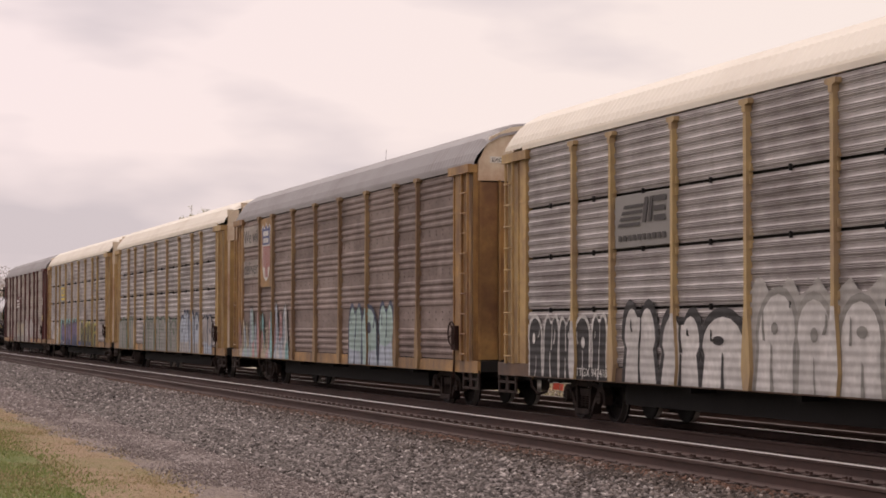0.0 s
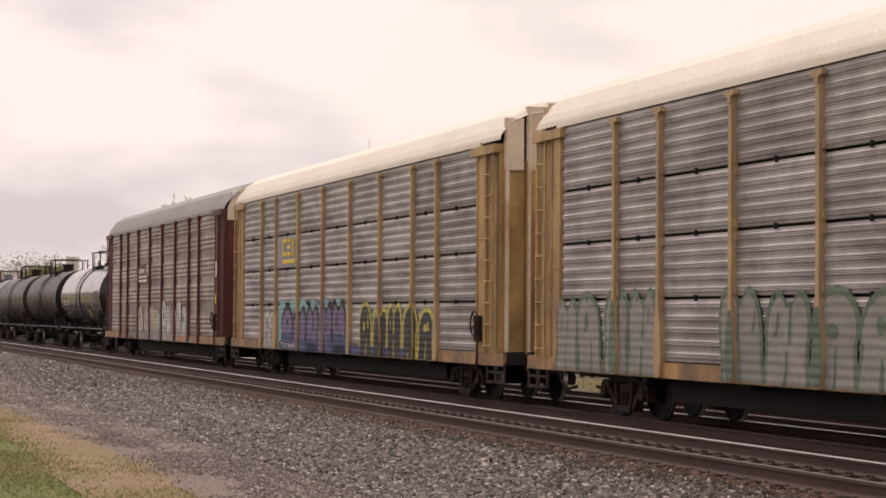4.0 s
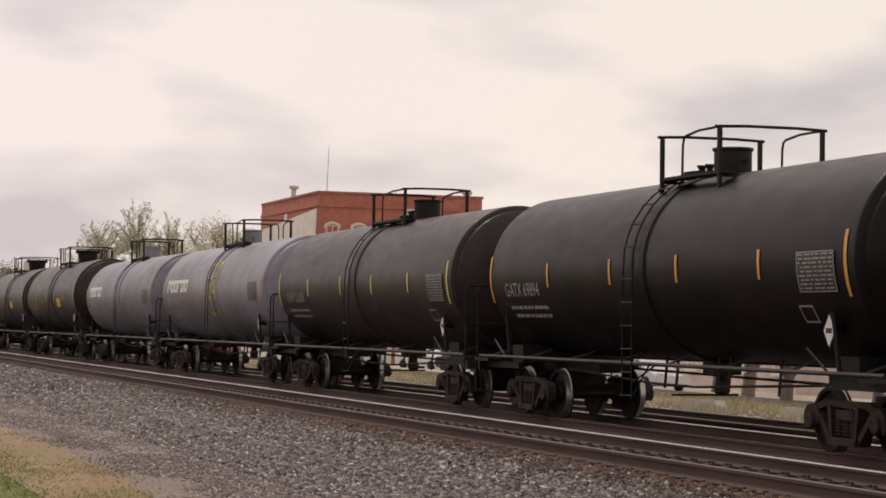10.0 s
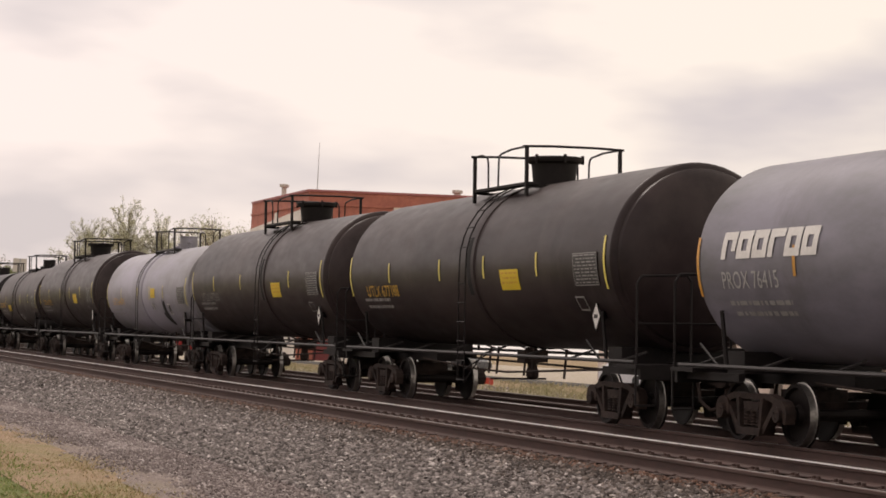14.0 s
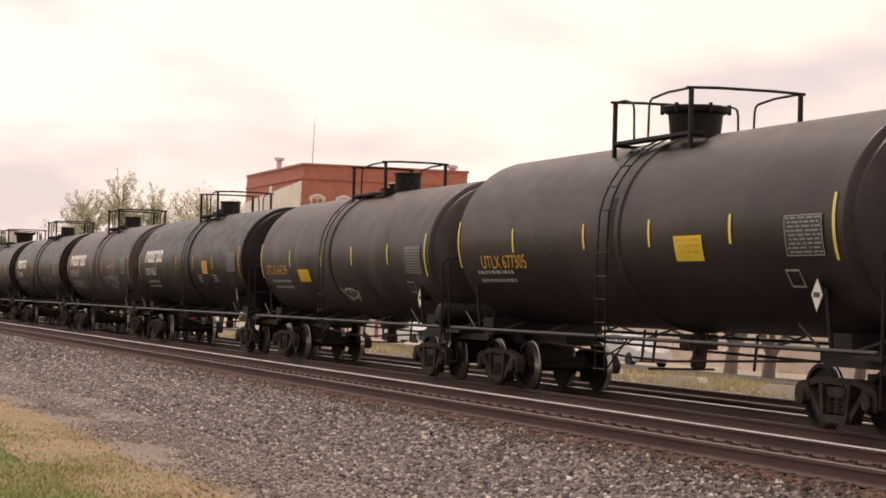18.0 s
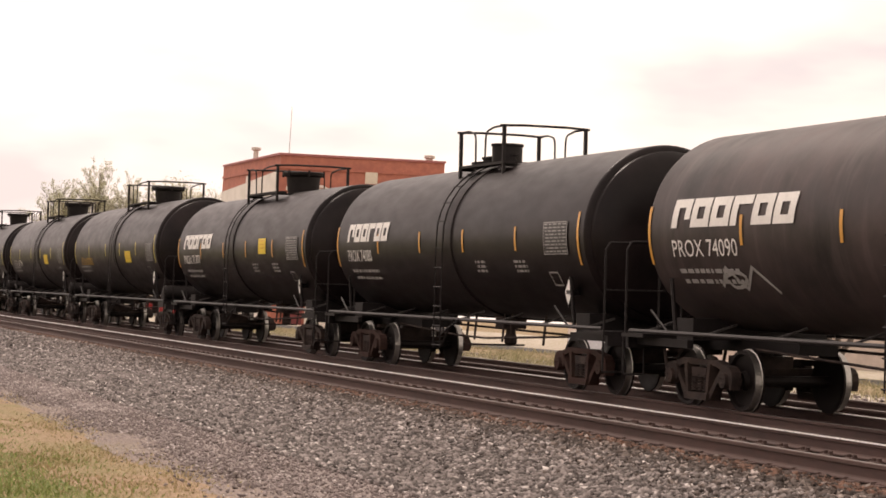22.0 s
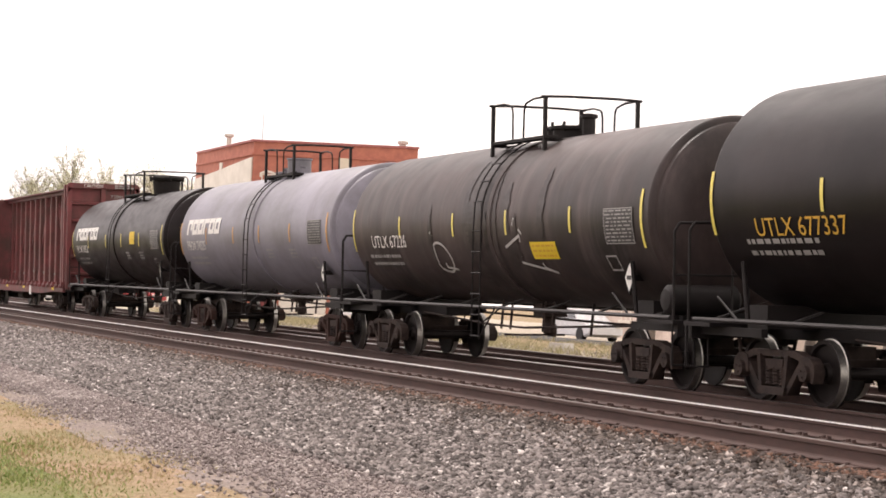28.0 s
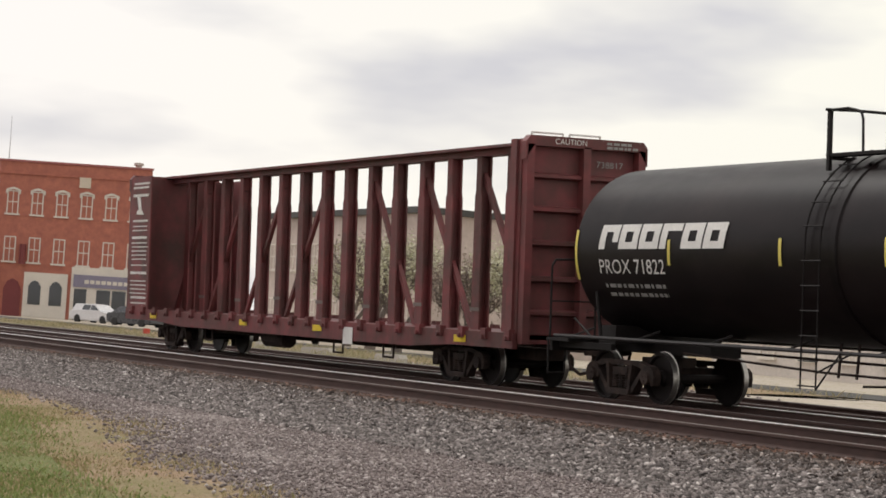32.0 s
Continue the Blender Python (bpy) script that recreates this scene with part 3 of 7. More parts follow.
def build_brake_wheel(bm):
    for i in range(16):
        a, b = 2 * math.pi * i / 16, 2 * math.pi * (i + 1) / 16
        rod(bm, (0, 0.25 * math.cos(a), 0.25 * math.sin(a)), (0, 0.25 * math.cos(b), 0.25 * math.sin(b)), 0.015, 5)
    for i in range(4):
        a = math.pi * i / 2
        rod(bm, (0, 0, 0), (0.05, 0.25 * math.cos(a), 0.25 * math.sin(a)), 0.012, 5)
    box(bm, 0.02, 0.16, -0.09, 0.09, -0.12, 0.12)


def build_rigging(bm):
    pipe(bm, [(-5.2, -0.55, 0.92), (-1.0, -0.75, 0.78), (0.6, -0.7, 0.76), (5.0, -0.5, 0.92)], 0.022, 5)
    pipe(bm, [(-5.0, 0.5, 0.95), (5.0, 0.6, 0.84)], 0.025, 5)
    turned(bm, [(0.60, 0.06), (0.66, 0.13), (0.78, 0.13), (0.84, 0.10), (1.25, 0.10)], "z", 12, (0.15, 0, 0))
    for x in (-0.9, -0.45, 1.1, 1.5, 3.2):
        rod(bm, (x, -0.55, 0.70), (x, -0.5, 1.25), 0.025, 5)
    rod(bm, (0.15, -0.9, 0.62), (0.15, 0.3, 0.62), 0.02, 5)
    box(bm, -0.06, 0.36, -0.25, 0.25, 0.95, 1.2)


def housing(car, style, color, rise, x):
    """The valve housing on the tank's top: plain pot, wide pot with a brimmed lid, or open fittings."""
    if style == "wide":
        def make(bm):
            turned(bm, [(4.12, 0.40), (4.20, 0.42), (4.60, 0.46), (4.64, 0.56), (4.72, 0.58), (4.74, 0.54), (4.755, 0.05)], "z", 24)
            for i in range(6):
                q = math.pi * i / 3
                rod(bm, (0.56 * math.cos(q), 0.56 * math.sin(q), 4.60), (0.56 * math.cos(q), 0.56 * math.sin(q), 4.77), 0.035, 6)
            rod(bm, (-0.6, 0, 4.66), (0.6, 0, 4.66), 0.03)
    elif style == "open":
        def make(bm):
            turned(bm, [(4.15, 0.34), (4.34, 0.34), (4.35, 0.42), (4.40, 0.42), (4.42, 0.3)], "z", 20)
            for i in range(8):
                a = 2 * math.pi * i / 8
                rod(bm, (0.38 * math.cos(a), 0.38 * math.sin(a), 4.32), (0.38 * math.cos(a), 0.38 * math.sin(a), 4.48), 0.03, 5)
            turned(bm, [(4.15, 0.12), (4.5, 0.12), (4.52, 0.16), (4.58, 0.16), (4.6, 0.06)], "z", 10, (0.75, 0, 0))
            turned(bm, [(4.15, 0.14), (4.38, 0.14), (4.40, 0.2), (4.45, 0.2)], "z", 10, (-0.8, 0, 0))
    else:
        def make(bm):
            turned(bm, [(4.12, 0.30), (4.20, 0.31), (4.58, 0.31), (4.60, 0.335), (4.64, 0.335), (4.65, 0.05)], "z", 24)
            for dx in (0.62, -0.65, -0.95):
                turned(bm, [(4.15, 0.06), (4.36, 0.06), (4.38, 0.09), (4.42, 0.09)], "z", 8, (dx, -0.1, 0))
            turned(bm, [(4.16, 0.28), (4.26, 0.28), (4.28, 0.32), (4.32, 0.32), (4.34, 0.2)], "z", 14, (-1.15, 0, 0))
    h = part("valve_housing", shared(("housing", style, color), "valve_housing", color, make, True), None, car)
    h.location = (x, 0, rise)


# the top of each kind of tank: platform from, to, half width, near rails' bends, valve housing, ladder
TOPS = {"plain": (-0.8, 1.75, 0.76, -0.8, -0.05, 1.1, -0.2), "grey": (-0.9, 1.7, 0.74, 0.15, 0.75, -0.33, 0.39), "wide": (-0.75, 2.2, 0.97, 0.05, 0.65, 1.2, -0.3),
        "PROX 651230": (-0.54, 2.02, 0.76, -0.54, 0.11, 1.4, -0.31), "GATX 69894": (-0.3, 1.85, 0.9, -0.3, 0.5, 0.5, -0.1), "UTLX 64239": (-0.98, 1.63, 0.74, -0.98, -0.3, 1.07, -0.68),
        "PROX 74022": (-0.7, 1.7, 0.85, 0.15, 0.7, -0.2, 0.24), "PROX 74090": (-0.67, 1.55, 0.9, 0.15, 0.6, -0.38, 0.24), "PROX 74080": (-0.7, 1.7, 0.85, 0.15, 0.7, -0.3, 0.24),
        "PROX 71797": (-0.63, 2.4, 0.97, 0.17, 0.8, 1.48, -0.46), "UTLX 67226": (-0.63, 1.85, 0.9, 0.34, 0.88, 0.98, 0.44),
        "UTLX 677305": (-1.29, 1.69, 0.97, -0.5, 0.1, -0.15, -0.05), "UTLX 677282": (-0.4, 3.1, 0.95, 0.4, 1.1, 1.8, 0.3),
        "UTLX 643819": (-1.3, 1.9, 0.8, -0.4, 0.9, 0.5, -0.65), "UTLX 677188": (-0.75, 2.2, 0.97, 0.05, 0.65, 1.2, 0.6), "UTLX 677306": (-0.75, 2.2, 0.97, 0.05, 0.65, 1.2, 1.3), "UTLX 677284": (-0.75, 2.2, 0.97, 0.05, 0.65, 1.2, 0.6)}


def tank_car(s, half, paint, label, style="plain", stripes="yellow_reflector", mark="", mark_color="white_lettering", badge=False, badge_color="white_lettering",
             placard=True, gear="running_gear", steel="black_steel", reservoir=False, ring=True, small="dull_lettering", seed=0, big=False):
    SIZE["r"], SIZE["z"] = (1.61, 2.86) if big else (1.52, 2.70)
    rise = SIZE["r"] + SIZE["z"] - 4.20
    car = thing("tank_car", pose(s, TRACKS[1], 0, BANK), label, "tank car", "tank cars of the train")
    key = round(half, 2)
    part("tank", shared(("tank", key, paint, big), "tank", paint, lambda bm: build_tank(bm, half), True), None, car)
    if ring:
        b = part("center_band", shared(("band", paint, big), "center_band", paint, build_band, True), None, car)
        b.location = (TOPS.get(mark, TOPS["wide" if style == "wide" else "grey" if "grey" in paint else "plain"])[6] + 0.4, 0, 0)
    a, c, w, h1, h2, hx, lx = TOPS.get(mark, TOPS["wide" if style == "wide" else "grey" if "grey" in paint else "plain"])
    for k in (-1, 1):
        tp = part("walkway", shared(("walkway", steel, a, c), "walkway", steel, lambda bm: build_walkway(bm, a, c)), None, car)
        tp.location = (0, k * (w - 0.11), rise)
    for x in (a + 0.05, c - 0.05):
        tp = part("bearer", shared(("bearer", steel, w), "bearer", steel, lambda bm: box(bm, -0.03, 0.03, -w, w, 4.07, 4.12)), None, car)
        tp.location = (x, 0, rise)
    for x in (a, c):
        eb = part("end_rail", shared(("endbar", steel, w), "end_rail", steel, lambda bm: build_end_bar(bm, w)), None, car)
        eb.location = (x, 0, rise)
        for k in (-1, 1):
            rp = part("railing_post", shared(("railpost", steel), "railing_post", steel, build_railing_post), None, car)
            rp.location = (x, k * w, rise)
            run = h1 - a if x == a else h2 - c
            if abs(run) > 0.1:
                sb = part("side_rail", shared(("sidebar", steel, round(run, 2)), "side_rail", steel, lambda bm: build_side_bar(bm, run)), None, car)
                sb.location = (x, k * w, rise)
    housing(car, style, paint if style == "plain" and "grey" in paint else "black_steel", rise, hx)
    lad = part("ladder", shared(("ladder", steel, big), "ladder", steel, build_ladder), None, car)
    lad.location = (lx + 0.73, 0, 0)
    for y, z in ladder_steps():
        rg = part("rung", shared(("rung", steel), "rung", steel, lambda bm: rod(bm, (-0.97, 0, 0), (-0.49, 0, 0), 0.013, 5)), None, lad)
        rg.location = (0, y, z)
    for k in (-1, 1):
        sr = part("side_handrail", shared(("siderail", key), "side_handrail", "worn_steel", lambda bm: build_side_rail(bm, half)), None, car)
        sr.location, sr.rotation_euler = (0, k * 1.42, 0), (0, 0, 0 if k < 0 else math.pi)
        ds = part("draft_sill", shared(("sill",), "draft_sill", "black_steel", build_end_sill), None, car)
        ds.location, ds.rotation_euler = (k * (half + 1.05), 0, 0), (0, 0, 0 if k > 0 else math.pi)
    if "UTLX 677" in mark:
        bm = bmesh.new()
        skin_strip(bm, lx + 0.06, lx + 0.3, -0.6, 0.55, 10)
        part("spill_mark", bm, "shade_and_stain_black", car, "black spill beside the ladder")
    part("brake_rigging", shared(("rigging",), "brake_rigging", "running_gear", build_rigging), None, car)
    for k in (-1, 1):
        sd = part("saddle", shared(("saddle",), "saddle", "black_steel", build_saddle), None, car)
        sd.location = (k * (half - 0.55), 0, 0)
        for y in (0, math.pi):
            er = part("end_railing", shared(("endrail", steel), "end_railing", steel, build_end_rail), None, car)
            er.location, er.rotation_euler = (k * (half + 0.98), 0, 0), (0, 0, y)
            er = part("stirrup", shared(("stirrup", steel), "stirrup", steel, build_stirrup), None, car)
            er.location, er.rotation_euler = (k * (half + 1.0), 0, 0), (0, 0, y)
        truck(car, k * (half - 0.85), gear)
        coupler(car, k * (half + 0.78), k)
    bw = part("hand_brake", shared(("brakewheel",), "hand_brake", "running_gear", build_brake_wheel), None, car)
    bw.location = (half + 0.98, 0.75, 2.0)
    if reservoir:
        rv = part("air_reservoir", shared(("reservoir",), "air_reservoir", "black_steel", build_reservoir, True), None, car)
        rv.location = (half + 0.62, -0.8, 1.38)
    # conspicuity stripes
    xs = [-half, -half + 3.0, -1.2, 1.35, 4.1, half] if "PROX" in mark else [-half, -half + 3.0, -1.05, 1.6, 4.4, half]
    if mark == "UTLX 643819":
        xs[3:5] = [1.2, 3.6]
    for i, x in enumerate(xs):
        end = i in (0, 5)

        def make(bm, end=end, i=i):
            skin_strip(bm, -0.04, 0.04, -0.55 if end else -0.28, 0.35 if end else 0.15, 6)
        st = part("reflective_stripe", shared(("stripe", stripes, end, big), "reflective_stripe", stripes, make), None, car)
        st.location = (x, 0, 0)
    # lettering
    grow = {"PROX 74090": 1.3, "PROX 71797": 1.2, "PROX 71822": 1.33, "PROX 74525": 1.28, "PROX 76458": 1.15}.get(mark, 1.0)
    bm = bmesh.new()
    x = -half + (1.1 if mark == "PROX 74022" else 0.75)
    if mark:
        if "UTLX" in mark:
            skin_writing(bm, mark, x + (-0.3 if mark == "UTLX 64239" else 0.42), -0.58 if big else -0.47, 0.25, 0.215 * len(mark))
        else:
            skin_writing(bm, mark, x, -0.43, 0.25, 0.175 * len(mark) * min(grow, 1.2))
        part("reporting_mark", bm, mark_color, car)
    if badge:
        for i in range(6):
            bm = bmesh.new()
            emblem_block(bm, x + 0.485 * grow * i, 0.0, 0.485 * grow, 0.40 + 0.1 * (grow - 1), i)
            part("emblem_block", bm, badge_color, car)
    bm = bmesh.new()
    skin_lines(bm, x + 0.1, -0.62, 1.9, 2, 0.17, 0.07, seed)
    if "PROX" in mark:
        skin_lines(bm, 1.9, -0.45, 0.55, 3, 0.09, 0.05, seed + 1)
        skin_lines(bm, 3.9, -0.45, 0.6, 3, 0.09, 0.05, seed + 4)
    tagged(part("small_lettering", bm, small, car), kind="stuff")
    bm = bmesh.new()
    pz, px = (-0.36, half - 1.5) if "PROX" in mark else (-0.48, half - 1.35)
    skin_strip(bm, px, px + 1.05, pz, pz + 0.56, 4)
    pn = part("data_panel", bm, "panel_black", car, "printed data table")
    bm = bmesh.new()
    skin_lines(bm, px + 0.04, pz + 0.53, 0.97, 9, 0.058, 0.022, seed + 2, 0.018)
    for q in (px, px + 1.03):
        skin_strip(bm, q, q + 0.02, pz, pz + 0.56, 4, 0.018)
    for q in (pz, pz + 0.545):
        skin_strip(bm, px, px + 1.05, q, q + 0.015, 1, 0.019)
    tagged(part("panel_print", bm, "dull_lettering", pn), kind="stuff")
    # hazard diamond upright in its holder under the end of the tank
    c, zc, yf = half - 0.75, SIZE["z"] - 1.0, -SIZE["r"] * 0.88
    bm = bmesh.new()
    prism(bm, [(c, zc - 0.27), (c - 0.19, zc), (c, zc + 0.27), (c + 0.19, zc)], yf, yf + 0.02)
    box(bm, c - 0.03, c + 0.03, yf + 0.02, yf + 0.3, zc - 0.05, zc + 0.05)
    holder = part("placard_holder", bm, "black_steel", car)
    bm = bmesh.new()
    prism(bm, [(c, zc - 0.22), (c - 0.15, zc), (c, zc + 0.22), (c + 0.15, zc)], yf - 0.008, yf - 0.003)
    part("hazard_diamond", bm, "white_lettering", holder, "white hazard diamond")
    bm = bmesh.new()
    box(bm, c - 0.08, c + 0.08, yf - 0.014, yf - 0.011, zc - 0.035, zc + 0.035)
    part("diamond_print", bm, "panel_black", holder)
    bm = bmesh.new()
    for q in ((0, 0.4, 0, 0.03), (0, 0.4, 0.25, 0.28), (0, 0.03, 0.03, 0.25), (0.37, 0.4, 0.03, 0.25)):
        skin_strip(bm, half - 1.55 + q[0], half - 1.55 + q[1], -0.95 + q[2], -0.95 + q[3], 1)
    part("stencil_frame", bm, small, car)
    if placard:
        bm = bmesh.new()
        qx, qz = (2.72, -0.2) if "PROX" in mark else (2.5, -0.52)
        qx, qz = {"PROX 651230": (2.43, -1.04), "UTLX 643819": (1.42, -0.25), "UTLX 64239": (-3.3, -0.67), "UTLX 67226": (2.6, -0.73), "PROX 74022": (2.65, -0.42)}.get(mark, (qx, qz))
        qw, qh = {"PROX 651230": (0.62, 0.33), "UTLX 643819": (0.78, 0.33), "UTLX 64239": (1.0, 0.32), "UTLX 67226": (1.1, 0.31)}.get(mark, (0.74, 0.4) if "PROX" in mark else (0.97, 0.39))
        skin_strip(bm, qx, qx + qw, qz, qz + qh, 4)
        pl = part("yellow_placard", bm, "orange_reflector" if mark == "PROX 74022" else "yellow_placard", car)
        bm = bmesh.new()
        skin_lines(bm, qx + 0.08, qz + qh - 0.05, qw - 0.16, 3, 0.09, 0.035, seed + 3, 0.018)
        tagged(part("placard_print", bm, "yellow_lettering", pl), kind="stuff")
    return car


# ---- auto racks ----
POSTS = (0.0, 2.7, 4.65, 7.45, 10.3, 13.15, 16.0, 18.8, 20.7, 23.4)
SIDE_Y, EAVE, DECK = -1.5, 5.2, 0.97


def build_ribbed(bm, w, h, groups):
    """A ribbed steel sheet w long and h high, facing -y, its foot at the origin. groups: heights of the ribs."""
    z = [0.0]
    y = [0.0]
    for n, g in enumerate(groups):
        if n and 0.145 < g - groups[n - 1] < 0.158:   # a low ridge between two ribs
            c = (g + groups[n - 1]) / 2
            z += [c - 0.014, c, c + 0.014]
            y += [0.0, -0.010, 0.0]
        rw, rd = 0.060, 0.024
        run = ((-rw, 0.0), (-rw * 0.44, -rd), (rw * 0.44, -rd), (rw, 0.0))
        if 0.17 < groups[1] - groups[0] < 0.21:    # rolled sheet: a broad rib with two beads, and a bead in the hollow
            run = ((-0.082, 0.0), (-0.074, -0.009), (-0.066, 0.0), (-0.050, -0.002), (-0.040, -0.018), (-0.024, -0.023), (-0.012, -0.013), (0.0, -0.025), (0.014, -0.015), (0.026, -0.027), (0.042, -0.022), (0.054, -0.003), (0.072, 0.0))
        for dz, dy in run:
            z.append(g + dz)
            y.append(dy)
    z.append(h)
    y.append(0.0)
    a = [bm.verts.new((0, yy, zz)) for yy, zz in zip(y, z)]
    b = [bm.verts.new((w, yy, zz)) for yy, zz in zip(y, z)]
    for i in range(len(z) - 1):
        bm.faces.new((a[i], b[i], b[i + 1], a[i + 1]))
    c, d, e, f = (bm.verts.new(p) for p in ((0, 0.02, 0), (w, 0.02, 0), (w, 0.02, h), (0, 0.02, h)))
    bm.faces.new((c, f, e, d))


def build_roof(bm, length, crown, eave):
    rise = crown - eave
    prof = [(-1.50, eave), (-1.49, eave + 0.1), (-1.42, eave + rise * 0.28), (-1.2, eave + rise * 0.62), (-0.88, eave + rise * 0.84), (-0.45, eave + rise * 0.96), (0, crown)]
    prof += [(-y, z) for y, z in prof[-2::-1]]
    n = int(length / 0.115)
    rows = []
    for i in range(n + 1):
        x = -length / 2 + length * i / n
        d = 0.012 if i % 2 else -0.012
        q = min(1.0, (length / 2 - abs(x)) / 0.5)
        drop = 0.25 * (1 - math.sqrt(max(0.0, 1 - (1 - q) ** 2)))
        rows.append([bm.verts.new((x, y, z + d - drop * (z - eave) / rise)) for y, z in prof])
    for a, b in zip(rows, rows[1:]):
        for k in range(len(prof) - 1):
            bm.faces.new((a[k], a[k + 1], b[k + 1], b[k]))


def build_post(bm):
    prism(bm, [(-0.10, -0.26), (-0.16, 0.05), (-0.14, 0.35), (-0.052, 1.05), (-0.052, 4.13), (0.052, 4.13), (0.052, 1.05), (0.14, 0.35), (0.16, 0.05), (0.10, -0.26)], -0.10, 0.02)
    for z in (1.05, 2.07, 3.06):
        for x in (-0.10, 0.10):
            box(bm, x - 0.02, x + 0.02, -0.06, 0.0, z - 0.16, z - 0.04)
            box(bm, x - 0.02, x + 0.02, -0.06, 0.0, z + 0.04, z + 0.16)


def build_bracket(bm):
    prism(bm, [(-0.055, 0.0), (-0.06, 0.10), (-0.17, 0.13), (-0.17, 0.20), (0.17, 0.20), (0.17, 0.13), (0.06, 0.10), (0.055, 0.0)], -0.12, 0.02)


def build_rack_ladder(bm):
    for x in (-0.22, 0.22):
        box(bm, x - 0.03, x + 0.03, -0.03, 0.01, 0, 4.2)
    for i in range(10):
        z = 0.15 + i * 0.44
        rod(bm, (-0.22, -0.05, z), (0.22, -0.05, z), 0.016, 5)


def build_door_leaf(bm):
    box(bm, -0.035, 0.035, 0.01, 0.45, 0.98, 4.85)
    box(bm, 0.035, 0.065, 0.03, 0.07, 0.98, 4.85)


def build_step(bm):
    for x in (-0.24, 0.24):
        box(bm, x - 0.035, x + 0.035, -0.02, 0.02, 0.34, 0.75)
    for z in (0.34, 0.54):
        box(bm, -0.205, 0.205, -0.03, 0.03, z, z + 0.05)


def build_rack_brake(bm):
    """The hand brake of a rack: a wheel before its gear case, and the chain's rod down to the sill."""
    box(bm, -0.16, 0.14, -0.09, 0.0, 1.18, 1.72)
    for i in range(14):
        a, b = 2 * math.pi * i / 14, 2 * math.pi * (i + 1) / 14
        rod(bm, (0.26 * math.cos(a), -0.13, 1.55 + 0.26 * math.sin(a)), (0.26 * math.cos(b), -0.13, 1.55 + 0.26 * math.sin(b)), 0.018, 5)
    for i in range(4):
        a = math.pi * i / 2 + 0.4
        rod(bm, (0, -0.09, 1.55), (0.26 * math.cos(a), -0.13, 1.55 + 0.26 * math.sin(a)), 0.014, 5)
    rod(bm, (-0.02, -0.05, 1.2), (-0.2, -0.02, 0.55), 0.025, 6)


